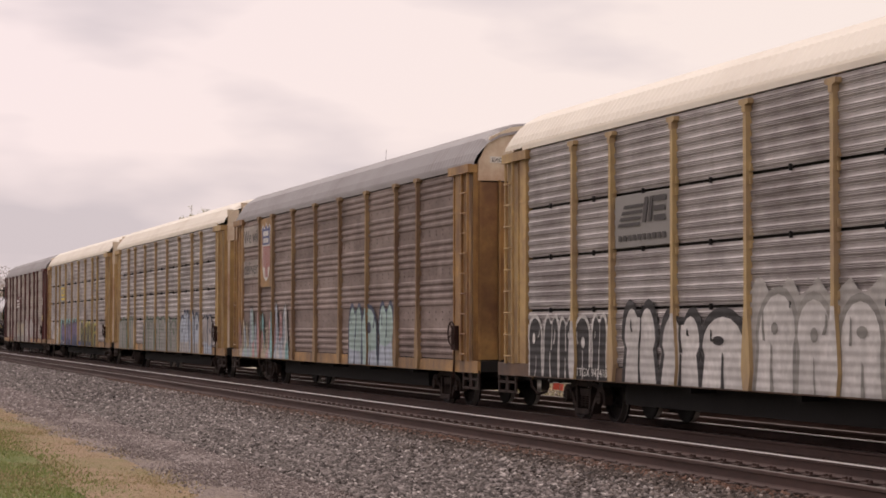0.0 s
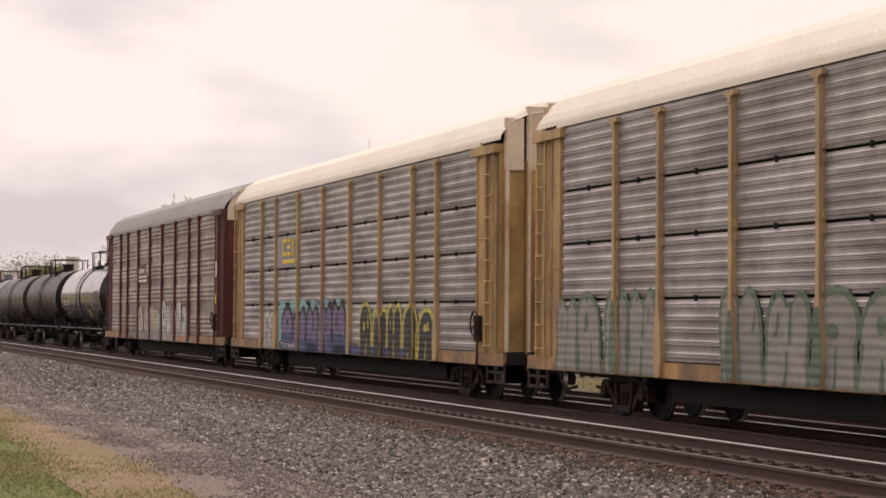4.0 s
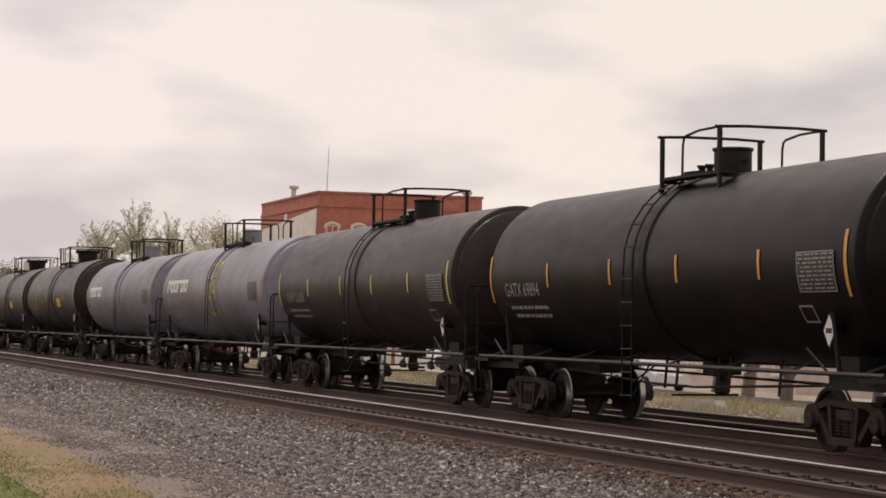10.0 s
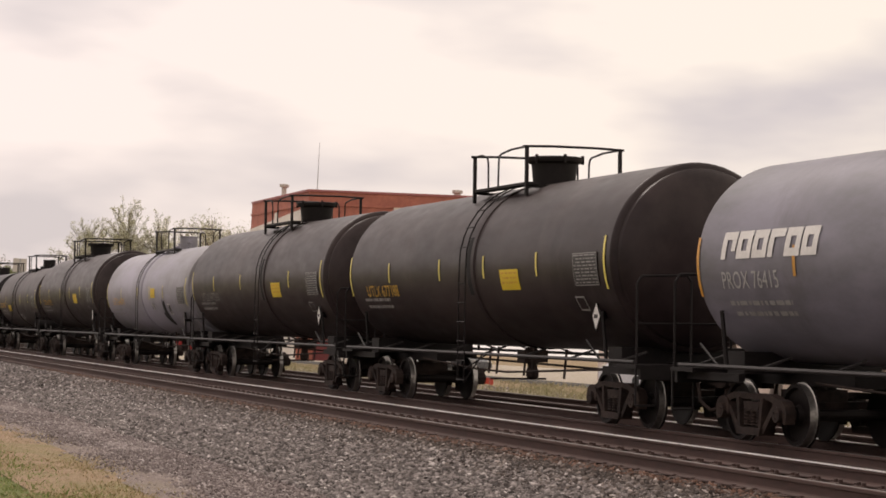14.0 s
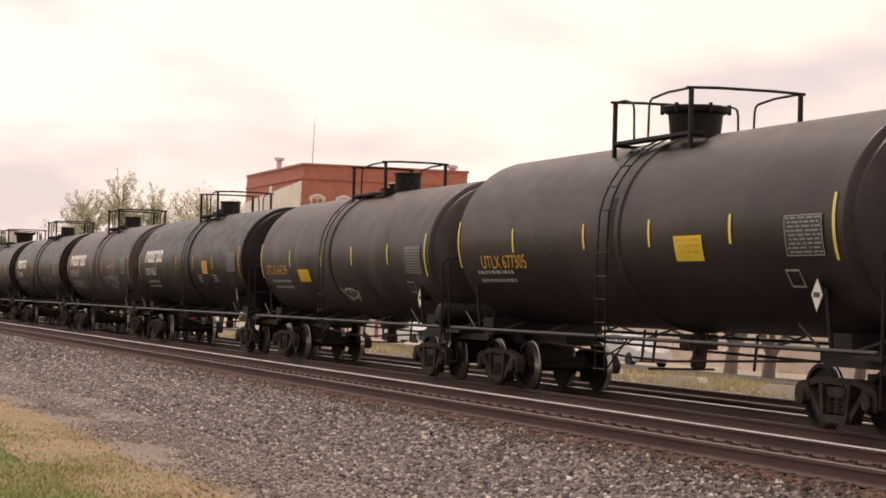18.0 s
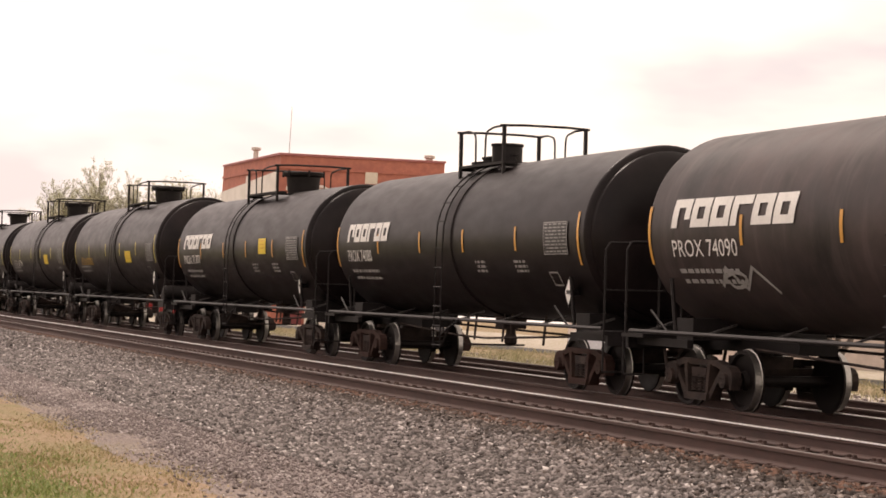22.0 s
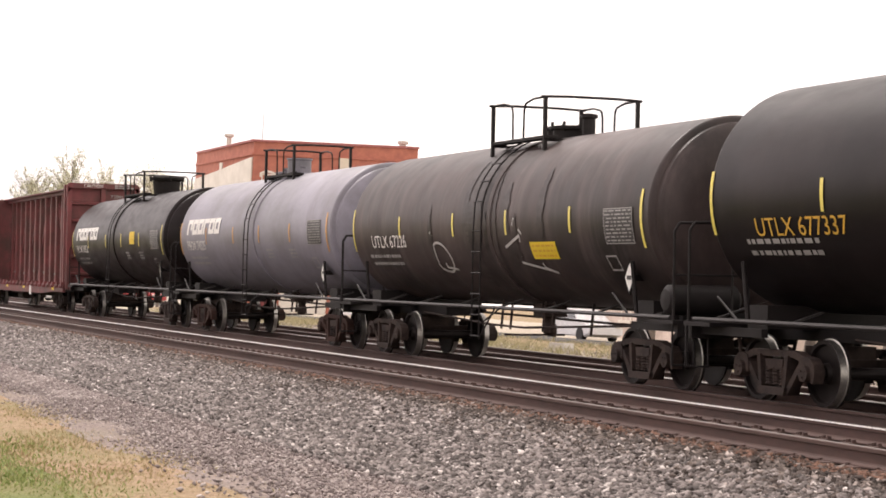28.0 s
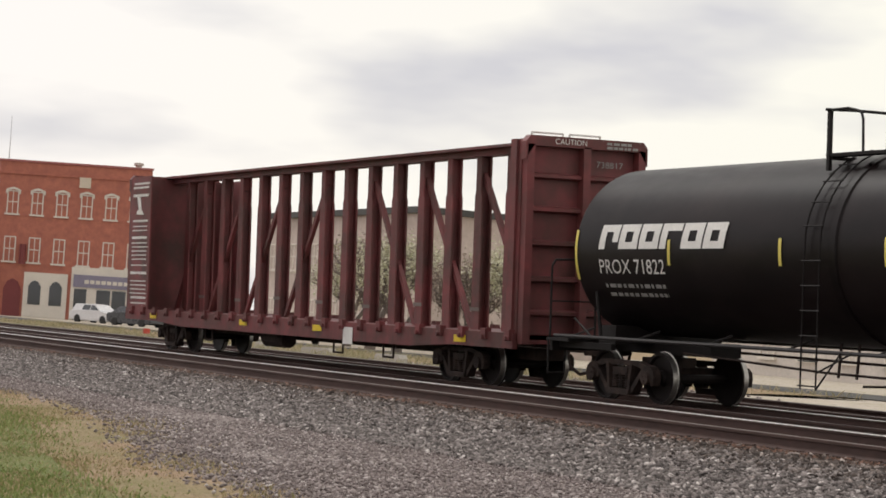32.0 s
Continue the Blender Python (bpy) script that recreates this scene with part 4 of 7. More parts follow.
def auto_rack(s, paint, panel, roof, sill, label, tiers=True, tall=False, door="end_door_cream", crown=6.2, post="tan_post_paint"):
    """s: the car's middle. The rack's side runs from -11.7 to 11.7 along the car."""
    car = thing("auto_rack_car", pose(s, TRACKS[1], 0, BANK), label, "auto rack", "auto racks of the train")
    x0, half = -11.7, 13.55
    eave = 5.32 if tiers else 5.22
    # added solid box, coloured near-black as the shaded inside behind the panel gaps
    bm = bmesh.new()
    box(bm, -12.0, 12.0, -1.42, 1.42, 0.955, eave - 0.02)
    part("inner_shell", bm, "shade_and_stain_black", car)
    # frame coloured near-black for the deep shade under the car
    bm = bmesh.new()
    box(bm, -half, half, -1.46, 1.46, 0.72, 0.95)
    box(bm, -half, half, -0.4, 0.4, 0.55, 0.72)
    # low middle box is added to fill the space below with that darkness
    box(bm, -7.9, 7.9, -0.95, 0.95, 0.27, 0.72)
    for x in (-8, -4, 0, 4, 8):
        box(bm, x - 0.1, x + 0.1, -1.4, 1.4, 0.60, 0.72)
    part("underframe", bm, "shade_and_stain_black", car)
    for sy in (-1, 1):
        bm = bmesh.new()
        box(bm, -half, half, sy * 1.50 - 0.035, sy * 1.50 + 0.035, 0.70, 0.96)
        part("side_sill", bm, sill, car)
        bm = bmesh.new()
        box(bm, -12.0, 12.0, sy * 1.51 - 0.03, sy * 1.51 + 0.03, eave - 0.06, eave + 0.04)
        part("roof_rail", bm, roof, car)
    if tiers:
        levels = [(0.985, 1.995), (2.045, 3.03), (3.08, 4.02), (4.07, 5.24)]
    else:
        levels = [(0.985, 5.14)]
    for i in range(9):
        a, b = x0 + POSTS[i] + 0.02, x0 + POSTS[i + 1] - 0.02
        for z0, z1 in levels:
            h = z1 - z0
            if tiers:
                g = [h * (k + 0.5) / (5 if h < 1.1 else 6) for k in range(5 if h < 1.1 else 6)]
            else:
                g = [0.14 + 0.16 * k for k in range(4)] + [1.25 + 0.16 * k for k in range(4)] + [2.15 + 0.16 * k for k in range(4)] + [3.05 + 0.16 * k for k in range(3)] + [3.72 + 0.15 * k for k in range(3)]
            p = part("side_panel", shared(("panel", panel, round(b - a, 2), round(h, 3)), "side_panel", panel, lambda bm, w=b - a, h=h, g=g: build_ribbed(bm, w, h, g)), None, car)
            p.location = (a, SIDE_Y, z0)
        for z in (2.017, 3.052, 4.042) if tiers else ():
            q = part("panel_clip", shared(("clip",), "panel_clip", "shade_and_stain_black", lambda bm: box(bm, -0.014, 0.014, -0.05, 0.0, -0.05, 0.05)), None, car)
            q.location = ((a + b) / 2, SIDE_Y, z)
        if not tiers:
            def rivets(bm, w=b - a):
                for z in (0.88, 1.05, 1.92, 2.02, 2.82, 2.92, 3.58):
                    for k in range(5):
                        u = w * (k + 0.5) / 5
                        box(bm, u - 0.016, u + 0.016, -0.014, 0.0, z - 0.02, z + 0.02)
            q = part("rivet_row", shared(("rivets", round(b - a, 2)), "rivet_row", "bolt_brown", rivets), None, car)
            q.location = (a, SIDE_Y, 0.985)
            tagged(q, kind="stuff")
    bm = bmesh.new()
    build_ribbed(bm, 23.4, 4.1, [0.3 * k + 0.2 for k in range(13)])
    fp = part("far_side_panel", bm, panel, car)
    fp.location, fp.rotation_euler = (11.7, 1.5, 1.0), (0, 0, math.pi)
    for x in POSTS[1:-1]:
        p = part("side_post", shared(("post", post), "side_post", post, build_post), None, car)
        p.location = (x0 + x, SIDE_Y, 0.98)
        q = part("post_bracket", shared(("bracket", post), "post_bracket", post, build_bracket), None, car)
        q.location = (x0 + x, SIDE_Y, 4.99)
    part("roof", shared(("roof", roof, crown, tiers), "roof", roof, lambda bm: build_roof(bm, 26.4, crown, eave), False), None, car, "arched corrugated roof")
    # end frames with the folding doors
    for k in (-1, 1):
        for sy in (-1, 1):
            def cover(bm):
                box(bm, 0.0, 0.62, -0.06, 0.04, 0.96, 5.06)
                box(bm, 0.06, 0.12, -0.085, -0.06, 0.96, 5.06)
                box(bm, 0.52, 0.58, -0.085, -0.06, 0.96, 5.06)
                for z in (1.7, 2.6, 3.4, 4.2):
                    box(bm, 0.14, 0.48, -0.075, -0.06, z, z + 0.05)
            c = part("end_cover", shared(("cover", paint), "end_cover", paint, cover), None, car)
            c.location, c.rotation_euler = (k * 11.73 if k * sy < 0 else k * 12.35, sy * 1.46, 0), (0, 0, 0 if sy < 0 else math.pi)
            if k * sy > 0:
                c.location.x = -12.35 if k < 0 else 12.35
            c = part("end_post", shared(("endpost", paint), "end_post", paint, lambda bm: box(bm, -0.08, 0.08, -0.08, 0.08, 0.96, 5.12)), None, car)
            c.location = (k * 13.0, sy * 1.40, 0)
            c = part("header_beam", shared(("header", paint), "header_beam", paint, lambda bm: prism(bm, [(-0.75, 5.06), (-0.75, 5.24), (0.75, 5.24), (0.75, 5.06)], -0.14, 0.09)), None, car)
            c.location = (k * 12.35, sy * 1.47, 0)
        d = part("corner_sheet", shared(("sheet", paint), "corner_sheet", paint, lambda bm: box(bm, -0.36, 0.36, -0.03, 0.03, 0.96, 5.05)), None, car)
        d.location = (k * 12.72, -1.45, 0)
        for j in range(6):
            d = part("door_leaf", shared(("leaf", paint), "door_leaf", paint, build_door_leaf), None, car)
            d.location, d.rotation_euler = (k * 13.08, (-1.38 + j * 0.46) * (1 if k > 0 else -1), 0), (0, 0, 0 if k > 0 else math.pi)
        bm = bmesh.new()
        pts = [(-1.38, 4.88), (-1.38, 5.3), (-1.1, crown - 0.35), (-0.6, crown - 0.13), (0, crown - 0.07), (0.6, crown - 0.13), (1.1, crown - 0.35), (1.38, 5.3), (1.38, 4.88)]
        a = [bm.verts.new((k * 13.05, y, z)) for y, z in pts]
        b = [bm.verts.new((k * 13.14, y, z)) for y, z in pts]
        bm.faces.new(a)
        bm.faces.new(b[::-1])
        for i in range(len(pts)):
            bm.faces.new((a[i], b[i], b[(i + 1) % len(pts)], a[(i + 1) % len(pts)]))
        if tall:    # radial doors whose cream-topped leaves reach up under the roof
            bm.free()
            for j in range(6):
                y = -1.38 + j * 0.47
                z1 = np.interp(abs(y + 0.2), (0, 0.6, 1.1, 1.4), (crown - 0.05, crown - 0.12, crown - 0.35, crown - 0.6))
                bm = bmesh.new()
                box(bm, k * 13.12 - 0.05, k * 13.12 + 0.05, y, y + 0.40, 4.7, z1)
                box(bm, k * 13.12 - 0.09, k * 13.12 + 0.09, y + 0.02, y + 0.08, 0.98, z1 - 0.02)
                part("door_leaf_head", bm, door, car, "cream head of a tall end-door leaf")
        gable = None if tall else part("end_gable", bm, door, car, "cream upper end panel with rust streaks")
        if k > 0 and gable:
            bm = bmesh.new()
            flat_writing(bm, "EXCESS HEIGHT CAR", 0, 0, 0, 0.085, 1.15)
            w = part("warning_words", bm, "black_steel", gable)
            nb = bmesh.new()
            box(nb, 13.142, 13.15, -1.12, 0.12, 5.27, 5.41)
            part("notice_plate", nb, "white_lettering", gable)
            w.location, w.rotation_euler = (13.155, -1.08, 5.295), (0, 0, math.pi / 2)
        l = part("ladder", shared(("rackladder", paint), "ladder", paint, build_rack_ladder), None, car)
        l.location = (k * 12.72, -1.56, 0.95)
        for y in (-0.9, 0.9):
            d = part("door_bar", shared(("doorbar", paint), "door_bar", paint, lambda bm: rod(bm, (0, 0, 0.6), (0, 0, 4.9), 0.025)), None, car)
            d.location = (k * 13.17, y, 0)
        for dx in (12.72, 13.3):
            d = part("step", shared(("step",), "step", "running_gear", build_step), None, car)
            d.location = (k * dx, -1.50, 0)
        if k > 0:
            d = part("hand_brake", shared(("rackbrake",), "hand_brake", "rusty_gear", build_rack_brake), None, car)
            d.location = (12.05, -1.53, 0)
        truck(car, k * 9.75)
        coupler(car, k * 13.4, k)
    bm = bmesh.new()
    rod(bm, (-3, -0.4, 0.5), (-1.6, -0.4, 0.5), 0.2, 12)
    part("air_reservoir", bm, "running_gear", car)
    bm = bmesh.new()
    pipe(bm, [(-9, -0.5, 0.55), (9, -0.5, 0.5)], 0.03)
    box(bm, 1, 1.8, -0.6, 0.2, 0.42, 0.7)
    part("brake_rigging", bm, "running_gear", car)
    return car


def decal_writing(car, words, x, z, height, color, width=None, y=SIDE_Y - 0.05, name="lettering"):
    bm = bmesh.new()
    flat_writing(bm, words, x, y, z, height, width)
    return part(name, bm, color, car)


def plate(car, name, x0, x1, z0, z1, color, y=SIDE_Y - 0.04, t=0.006, label=""):
    bm = bmesh.new()
    box(bm, x0, x1, y - t, y, z0, z1)
    return part(name, bm, color, car, label)


def letter_body(cx, w, z0, z1, grow, lean, dip, waist):
    """A tall sprayed letter: straight foot, swelling sides, one or two round heads."""
    h, r = z1 - z0, min(0.42 * (z1 - z0), 0.5 * w)
    a = w / 2 + grow
    pts = [(-a * 1.02, z0 - grow), (-a * 0.96, z0 + h * 0.2), (-a * waist, z0 + h * 0.45), (-a, z1 - r)]
    heads = 2 if dip else 1
    for q in range(heads):
        c, b = (0.0, a) if heads == 1 else ((-a / 2, a / 2) if q == 0 else (a / 2, a / 2))
        pts += [(c - b * math.cos(t), z1 - r + (r + grow) * math.sin(t)) for t in [math.pi * k / 8 for k in range(0 if q == 0 else 2, 9 if q == heads - 1 else 7)]]
    pts += [(a * waist, z0 + h * 0.45), (a * 0.96, z0 + h * 0.2), (a * 1.02, z0 - grow)]
    return [(cx + x + lean * (z - z0), z) for x, z in pts]


def shard(cx, w, z0, z1, grow, lean):
    """A pointed, splintered letter stroke."""
    a = w / 2 + grow
    return [(cx - a, z0 - grow), (cx - a * 0.7 + lean * 0.5, z0 + (z1 - z0) * 0.45), (cx - a * 0.55 + lean, z1 - 0.18), (cx + lean - 0.03, z1 + grow), (cx + a * 0.4 + lean, z1 - 0.25), (cx + a * 0.6 + lean * 0.5, z0 + (z1 - z0) * 0.5), (cx + a, z0 - grow)]


def graffiti(car, x0, x1, z0, z1, n, fill, outline, seed, shade=None, accents=(), label="sprayed graffiti letter", wild=False, line=0.075):
    """A sprayed piece over the ribbed side, its posts and its sill: each letter an outline with its fill, foot, slits and counters, as thin paint."""
    rnd = random.Random(seed)
    w = (x1 - x0) / n
    foot = 0.725

    def face(bm, pts, y):
        bm.faces.new([bm.verts.new((x, y, max(foot, z))) for x, z in pts])

    if shade:    # the cloud of colour behind the piece
        bm = bmesh.new()
        top = [(x0 - 0.25 + (x1 - x0 + 0.5) * k / 30, z1 - 0.1 + 0.16 * math.sin(k * 1.3 + seed) + rnd.uniform(0, 0.14)) for k in range(31)]
        face(bm, [(x0 - 0.3, foot)] + top + [(x1 + 0.3, foot)], SIDE_Y - 0.038)
        part("sprayed_cloud", bm, shade, car, "cloud of colour behind sprayed letters")
    for j in range(n):
        cx = x0 + w * (j + 0.5)
        lw, lz, lean, waist, dip = w * rnd.uniform(0.84, 0.98), z1 - rnd.uniform(0.0, 0.16) * (z1 - z0), rnd.uniform(-0.12, 0.12), rnd.uniform(0.82, 1.0), rnd.random() < 0.45
        d = SIDE_Y - 0.0012 * (j % 2)
        bm = bmesh.new()
        if wild:
            runs = [(cx + w * (q - 1) * 0.36, w * 0.42, z1 - rnd.uniform(0.0, 0.45) * (z1 - z0), rnd.uniform(-0.25, 0.3)) for q in range(3)]
            for q, (sx, sw, sz, sl) in enumerate(runs):
                face(bm, shard(sx, sw, foot, sz, 0.075, sl), d - 0.042 - 0.0002 * q)
        else:
            face(bm, letter_body(cx, lw, foot, lz, line, lean, dip, waist), d - 0.042)
        letter = part("graffiti_letter", bm, outline, car, label)
        if wild:
            tones = [fill] + list(accents)
            for q, (sx, sw, sz, sl) in enumerate(runs):
                bm = bmesh.new()
                face(bm, shard(sx, sw, foot, sz, 0.0, sl), d - 0.045 - 0.0003 * q)
                part("letter_fill", bm, tones[(j + q) % len(tones)], letter)
                bm = bmesh.new()
                zc = foot + (sz - foot) * rnd.uniform(0.25, 0.5)
                face(bm, [(sx - sw * 0.4, foot), (sx + sw * 0.42, foot), (sx + sw * 0.3 + sl * 0.4, zc), (sx - sw * 0.3 + sl * 0.4, zc - 0.18)], d - 0.048 - 0.0003 * q)
                part("letter_accent", bm, tones[(j + q + 1) % len(tones)], letter)
                bm = bmesh.new()
                face(bm, [(sx - 0.02, foot + 0.25), (sx + 0.03, foot + 0.25), (sx + 0.06 + sl * 0.7, sz - 0.35), (sx + 0.02 + sl * 0.7, sz - 0.30)], d - 0.052)
                part("letter_line", bm, outline, letter)
            continue
        bm = bmesh.new()
        face(bm, letter_body(cx, lw - line, foot, lz - line * 0.6, 0.0, lean, dip, waist), d - 0.045)
        part("letter_fill", bm, fill, letter)
        for a, color in enumerate(accents):    # the foot of the letter in a second colour
            bm = bmesh.new()
            top = foot + (lz - foot) * rnd.uniform(0.22, 0.42)
            face(bm, [(cx - lw * 0.46, foot), (cx + lw * 0.46, foot), (cx + lw * 0.42, top + rnd.uniform(-0.1, 0.1)), (cx, top - 0.06), (cx - lw * 0.42, top)], d - 0.048 - 0.0006 * a)
            part("letter_accent", bm, color, letter)
        slits = [(cx + rnd.uniform(-0.06, 0.06) * lw, foot, foot + (lz - foot) * rnd.uniform(0.30, 0.46)), (cx + rnd.choice((-0.24, 0.24)) * lw, lz - (lz - foot) * rnd.uniform(0.30, 0.5), lz - 0.3)]
        if dip:
            slits.append((cx + lean * (lz - foot), lz - (lz - foot) * 0.55, lz - 0.12))
        for q, (sx, a, b) in enumerate(slits):
            t, k = rnd.uniform(0.025, 0.06) * lw, rnd.uniform(-0.08, 0.08)
            bm = bmesh.new()
            face(bm, [(sx - t, a), (sx + t * 0.8, a), (sx + t * 0.5 + k, (a + b) / 2), (sx + t * 0.7 + k, b), (sx - t * 0.2 + k, b + 0.05), (sx - t * 0.6 + k, (a + b) / 2)], d - 0.052 - 0.0004 * q)
            part("letter_line", bm, outline, letter)
        if not dip:
            bm = bmesh.new()
            rx, rz, qx, qz = rnd.uniform(0.08, 0.15) * lw, rnd.uniform(0.06, 0.11) * (lz - foot), cx + lean * (lz - foot) * 0.6 + rnd.uniform(-0.1, 0.1) * lw, foot + (lz - foot) * rnd.uniform(0.55, 0.68)
            face(bm, [(qx + rx * math.cos(t), qz + rz * math.sin(t)) for t in [2 * math.pi * k / 10 for k in range(10)]], d - 0.054)
            part("letter_line", bm, outline, letter)
    for x in POSTS[1:-1]:
        px = x - 11.7
        if x0 < px < x1:
            top = z1 - rnd.uniform(0.1, 0.4)
            o = [(-0.10, 0.73), (-0.16, 1.03), (-0.14, 1.33)] + [(-0.052, 2.03)] * (top > 2.1) + [(-0.054, top), (0.054, top)] + [(0.052, 2.03)] * (top > 2.1) + [(0.14, 1.33), (0.16, 1.03), (0.10, 0.73)]
            shapes(car, "sprayed_post", fill if rnd.random() < 0.7 else outline, [[(px + u, v) for u, v in o]], SIDE_Y - 0.102)


# ---- ground and tracks ----
def widening(x):
    """How far the edge of the lawn draws back from the line towards the road crossing."""
    return np.interp(x, (-16, -11, -7, -4, 0, 20), (0.0, -0.9, -2.0, -2.7, -3.3, -5.5))


def strip(name, material_, profile, label, x0=-900.0, x1=120.0, kind="structure", category="ground", step=4.0, rough=0.0, seed=0):
    """A band of ground along the line: profile of (y, z) from near to far."""
    bm = bmesh.new()
    rows = []
    n = int((x1 - x0) / step)
    for i in range(n + 1):
        x = x0 + (x1 - x0) * i / n
        row = []
        for j, (y, z) in enumerate(profile):
            e = (noise.noise(Vector((x * 0.35, y * 0.8, seed))) + 0.7 * noise.noise(Vector((x * 1.3, y * 2.1, seed + 3)))) * rough
            f = noise.noise(Vector((x * 0.16, j * 3.1, seed + 7))) * rough * 6
            g = widening(x) if 1.0 < y < 5.7 else 0.0
            row.append(bm.verts.new((x, y + g + (f if 0 < j < len(profile) - 1 else 0), z + e)))
        rows.append(row)
    for a, b in zip(rows, rows[1:]):
        for k in range(len(profile) - 1):
            bm.faces.new((a[k], b[k], b[k + 1], a[k + 1]))
    return solo(name, bm, material_, label, category, kind=kind)


bm = bmesh.new()
bmesh.ops.create_grid(bm, x_segments=2, y_segments=2, size=3000)
bmesh.ops.translate(bm, verts=bm.verts, vec=(0, 0, -0.75))
solo("ground", bm, "dry_lawn", "flat dry grassland reaching the horizon", "ground", kind="structure")
strip("lawn", "green_lawn", [(-60, -0.62), (-10, -0.6), (1.6, -0.57), (2.6, -0.565), (3.2, -0.57)], "short green spring grass", step=0.4, rough=0.03, seed=1)
strip("lawn_edge", "dry_lawn", [(3.05, -0.575), (3.8, -0.555), (4.5, -0.565)], "dry yellow grass on sandy soil", step=0.4, rough=0.03, seed=2)
strip("dirt_path", "earth", [(4.3, -0.57), (4.7, -0.555), (5.15, -0.565)], "bare brown earth", step=0.4, rough=0.025, seed=3)
strip("gravel_path", "fine_gravel", [(4.95, -0.57), (5.6, -0.545), (7.0, -0.515)], "fine grey gravel beside the ballast", step=0.4, rough=0.02, seed=4)
strip("ballast_shoulder", "ballast_bed", [(6.5, -0.535), (7.3, -0.505), (8.2, -0.42), (9.3, -0.26), (9.9, -0.235)], "grey crushed-stone ballast shoulder", step=1.0, rough=0.03, seed=5)
strip("track_bed", "tie_ballast", [(9.85, -0.245), (12.7, -0.20), (13.25, -0.24)], "dark stained ballast between the ties", step=4.0)
# this strip's darker colour stands in for shade under the train
strip("track_bed", "shaded_ballast", [(13.2, -0.243), (13.9, -0.25), (16.8, -0.20), (17.4, -0.24)], "dark stained ballast with the train's shade put into its colour", step=4.0)
strip("track_bed", "tie_ballast", [(17.35, -0.243), (18.0, -0.25), (21.0, -0.20)], "dark stained ballast of the far track", step=4.0)
strip("far_shoulder", "ballast_bed", [(20.9, -0.21), (22.2, -0.2), (23.6, -0.3)], "ballast beyond the far track", step=2.0, rough=0.02, seed=8)
strip("gravel_lot", "pale_lot", [(23.3, -0.31), (26, -0.2), (40, -0.18), (75, -0.2)], "pale sandy gravel lot", step=4.0, rough=0.04, seed=9)

RAIL = [(-0.076, -0.185), (-0.076, -0.172), (-0.02, -0.155), (-0.009, -0.14), (-0.009, -0.05), (-0.036, -0.038), (-0.037, -0.006), (-0.028, 0.0),
        (0.028, 0.0), (0.037, -0.006), (0.036, -0.038), (0.009, -0.05), (0.009, -0.14), (0.02, -0.155), (0.076, -0.172), (0.076, -0.185)]


def rail_mesh(bm, prof, x0, x1):
    a = [bm.verts.new((x0, y, z)) for y, z in prof]
    b = [bm.verts.new((x1, y, z)) for y, z in prof]
    n = len(prof)
    for i in range(n):
        bm.faces.new((a[i], a[(i + 1) % n], b[(i + 1) % n], b[i]))
    bm.faces.new(a)
    bm.faces.new(b[::-1])


def track(y, label, shine):
    t = thing("railway_track", pose(0, y, 0, BANK), label, "railway track", "tracks of the line", "structure")
    for s in (-1, 1):
        bm = bmesh.new()
        rail_mesh(bm, RAIL, -900, 120)
        r = part("rail", bm, "rail_rust", t)
        r.location = (0, s * 0.755, 0)
        bm = bmesh.new()
        worn = [(-0.030, 0.0005), (-0.026, 0.003), (0.026, 0.003), (0.030, 0.0005)]
        if s > 0:   # the far rail shows its polished gauge corner
            worn = [(-0.034, -0.014), (-0.0395, -0.010), (-0.0395, -0.005), (-0.036, 0.0), (-0.028, 0.003), (0.026, 0.003), (0.030, 0.0005)]
        rail_mesh(bm, worn, -900, 120)
        part("running_surface", bm, shine[0 if s < 0 else 1], r)
    return t


near_track = track(TRACKS[0], "near track with rusty rails on timber ties", ("grey_rail_steel", "bright_steel"))
main_track = track(TRACKS[1], "middle track carrying the freight train", ("grey_rail_steel", "bright_steel"))
far_track = track(TRACKS[2], "far track with dull rails", ("grey_rail_steel", "grey_rail_steel"))

# ---- ties, plates and spikes (the near track's nearest ties are parts, the rest one mesh a track) ----
mat("tie_wood", (0.065, 0.045, 0.039), 0.9, vary=0.4, scale=6, bump=0.006, bump_scale=30, stretch=(3, 0.4, 3))
TIE = 0.508


def build_tie(bm):
    box(bm, -0.115, 0.115, -1.3, 1.3, -0.37, -0.19)


def build_fastening(bm, x=0.0):
    for s in (-1, 1):
        y = s * 0.755
        box(bm, x - 0.10, x + 0.10, y - 0.18, y + 0.18, -0.195, -0.18)
        for e in ((1,) if s < 0 else (-1, 1)):
            for d in (-0.05, 0.06):
                box(bm, x + d - 0.015, x + d + 0.015, y + e * 0.10 - 0.02, y + e * 0.10 + 0.02, -0.18, -0.145)
        box(bm, x - 0.17, x - 0.135, y - 0.09, y + 0.09, -0.20, -0.16)


def far_ties(track_, x0, x1):
    bm = bmesh.new()
    n = int((x1 - x0) / TIE)
    for i in range(n):
        x = x0 + i * TIE
        box(bm, x - 0.115, x + 0.115, -1.3, 1.3, -0.30, -0.19)
    tagged(part("ties", bm, "tie_wood", track_), kind="stuff")


for i in range(300):
    w = part("tie", shared(("tie",), "tie", "tie_wood", build_tie), None, near_track)
    w.location = (10.0 - i * TIE, 0.04 * noise.noise(Vector((i * 1.3, 0, 0))), 0)
far_ties(near_track, -420.0, 10.0 - 300 * TIE)
far_ties(main_track, -420.0, 60.0)
far_ties(far_track, -420.0, 60.0)
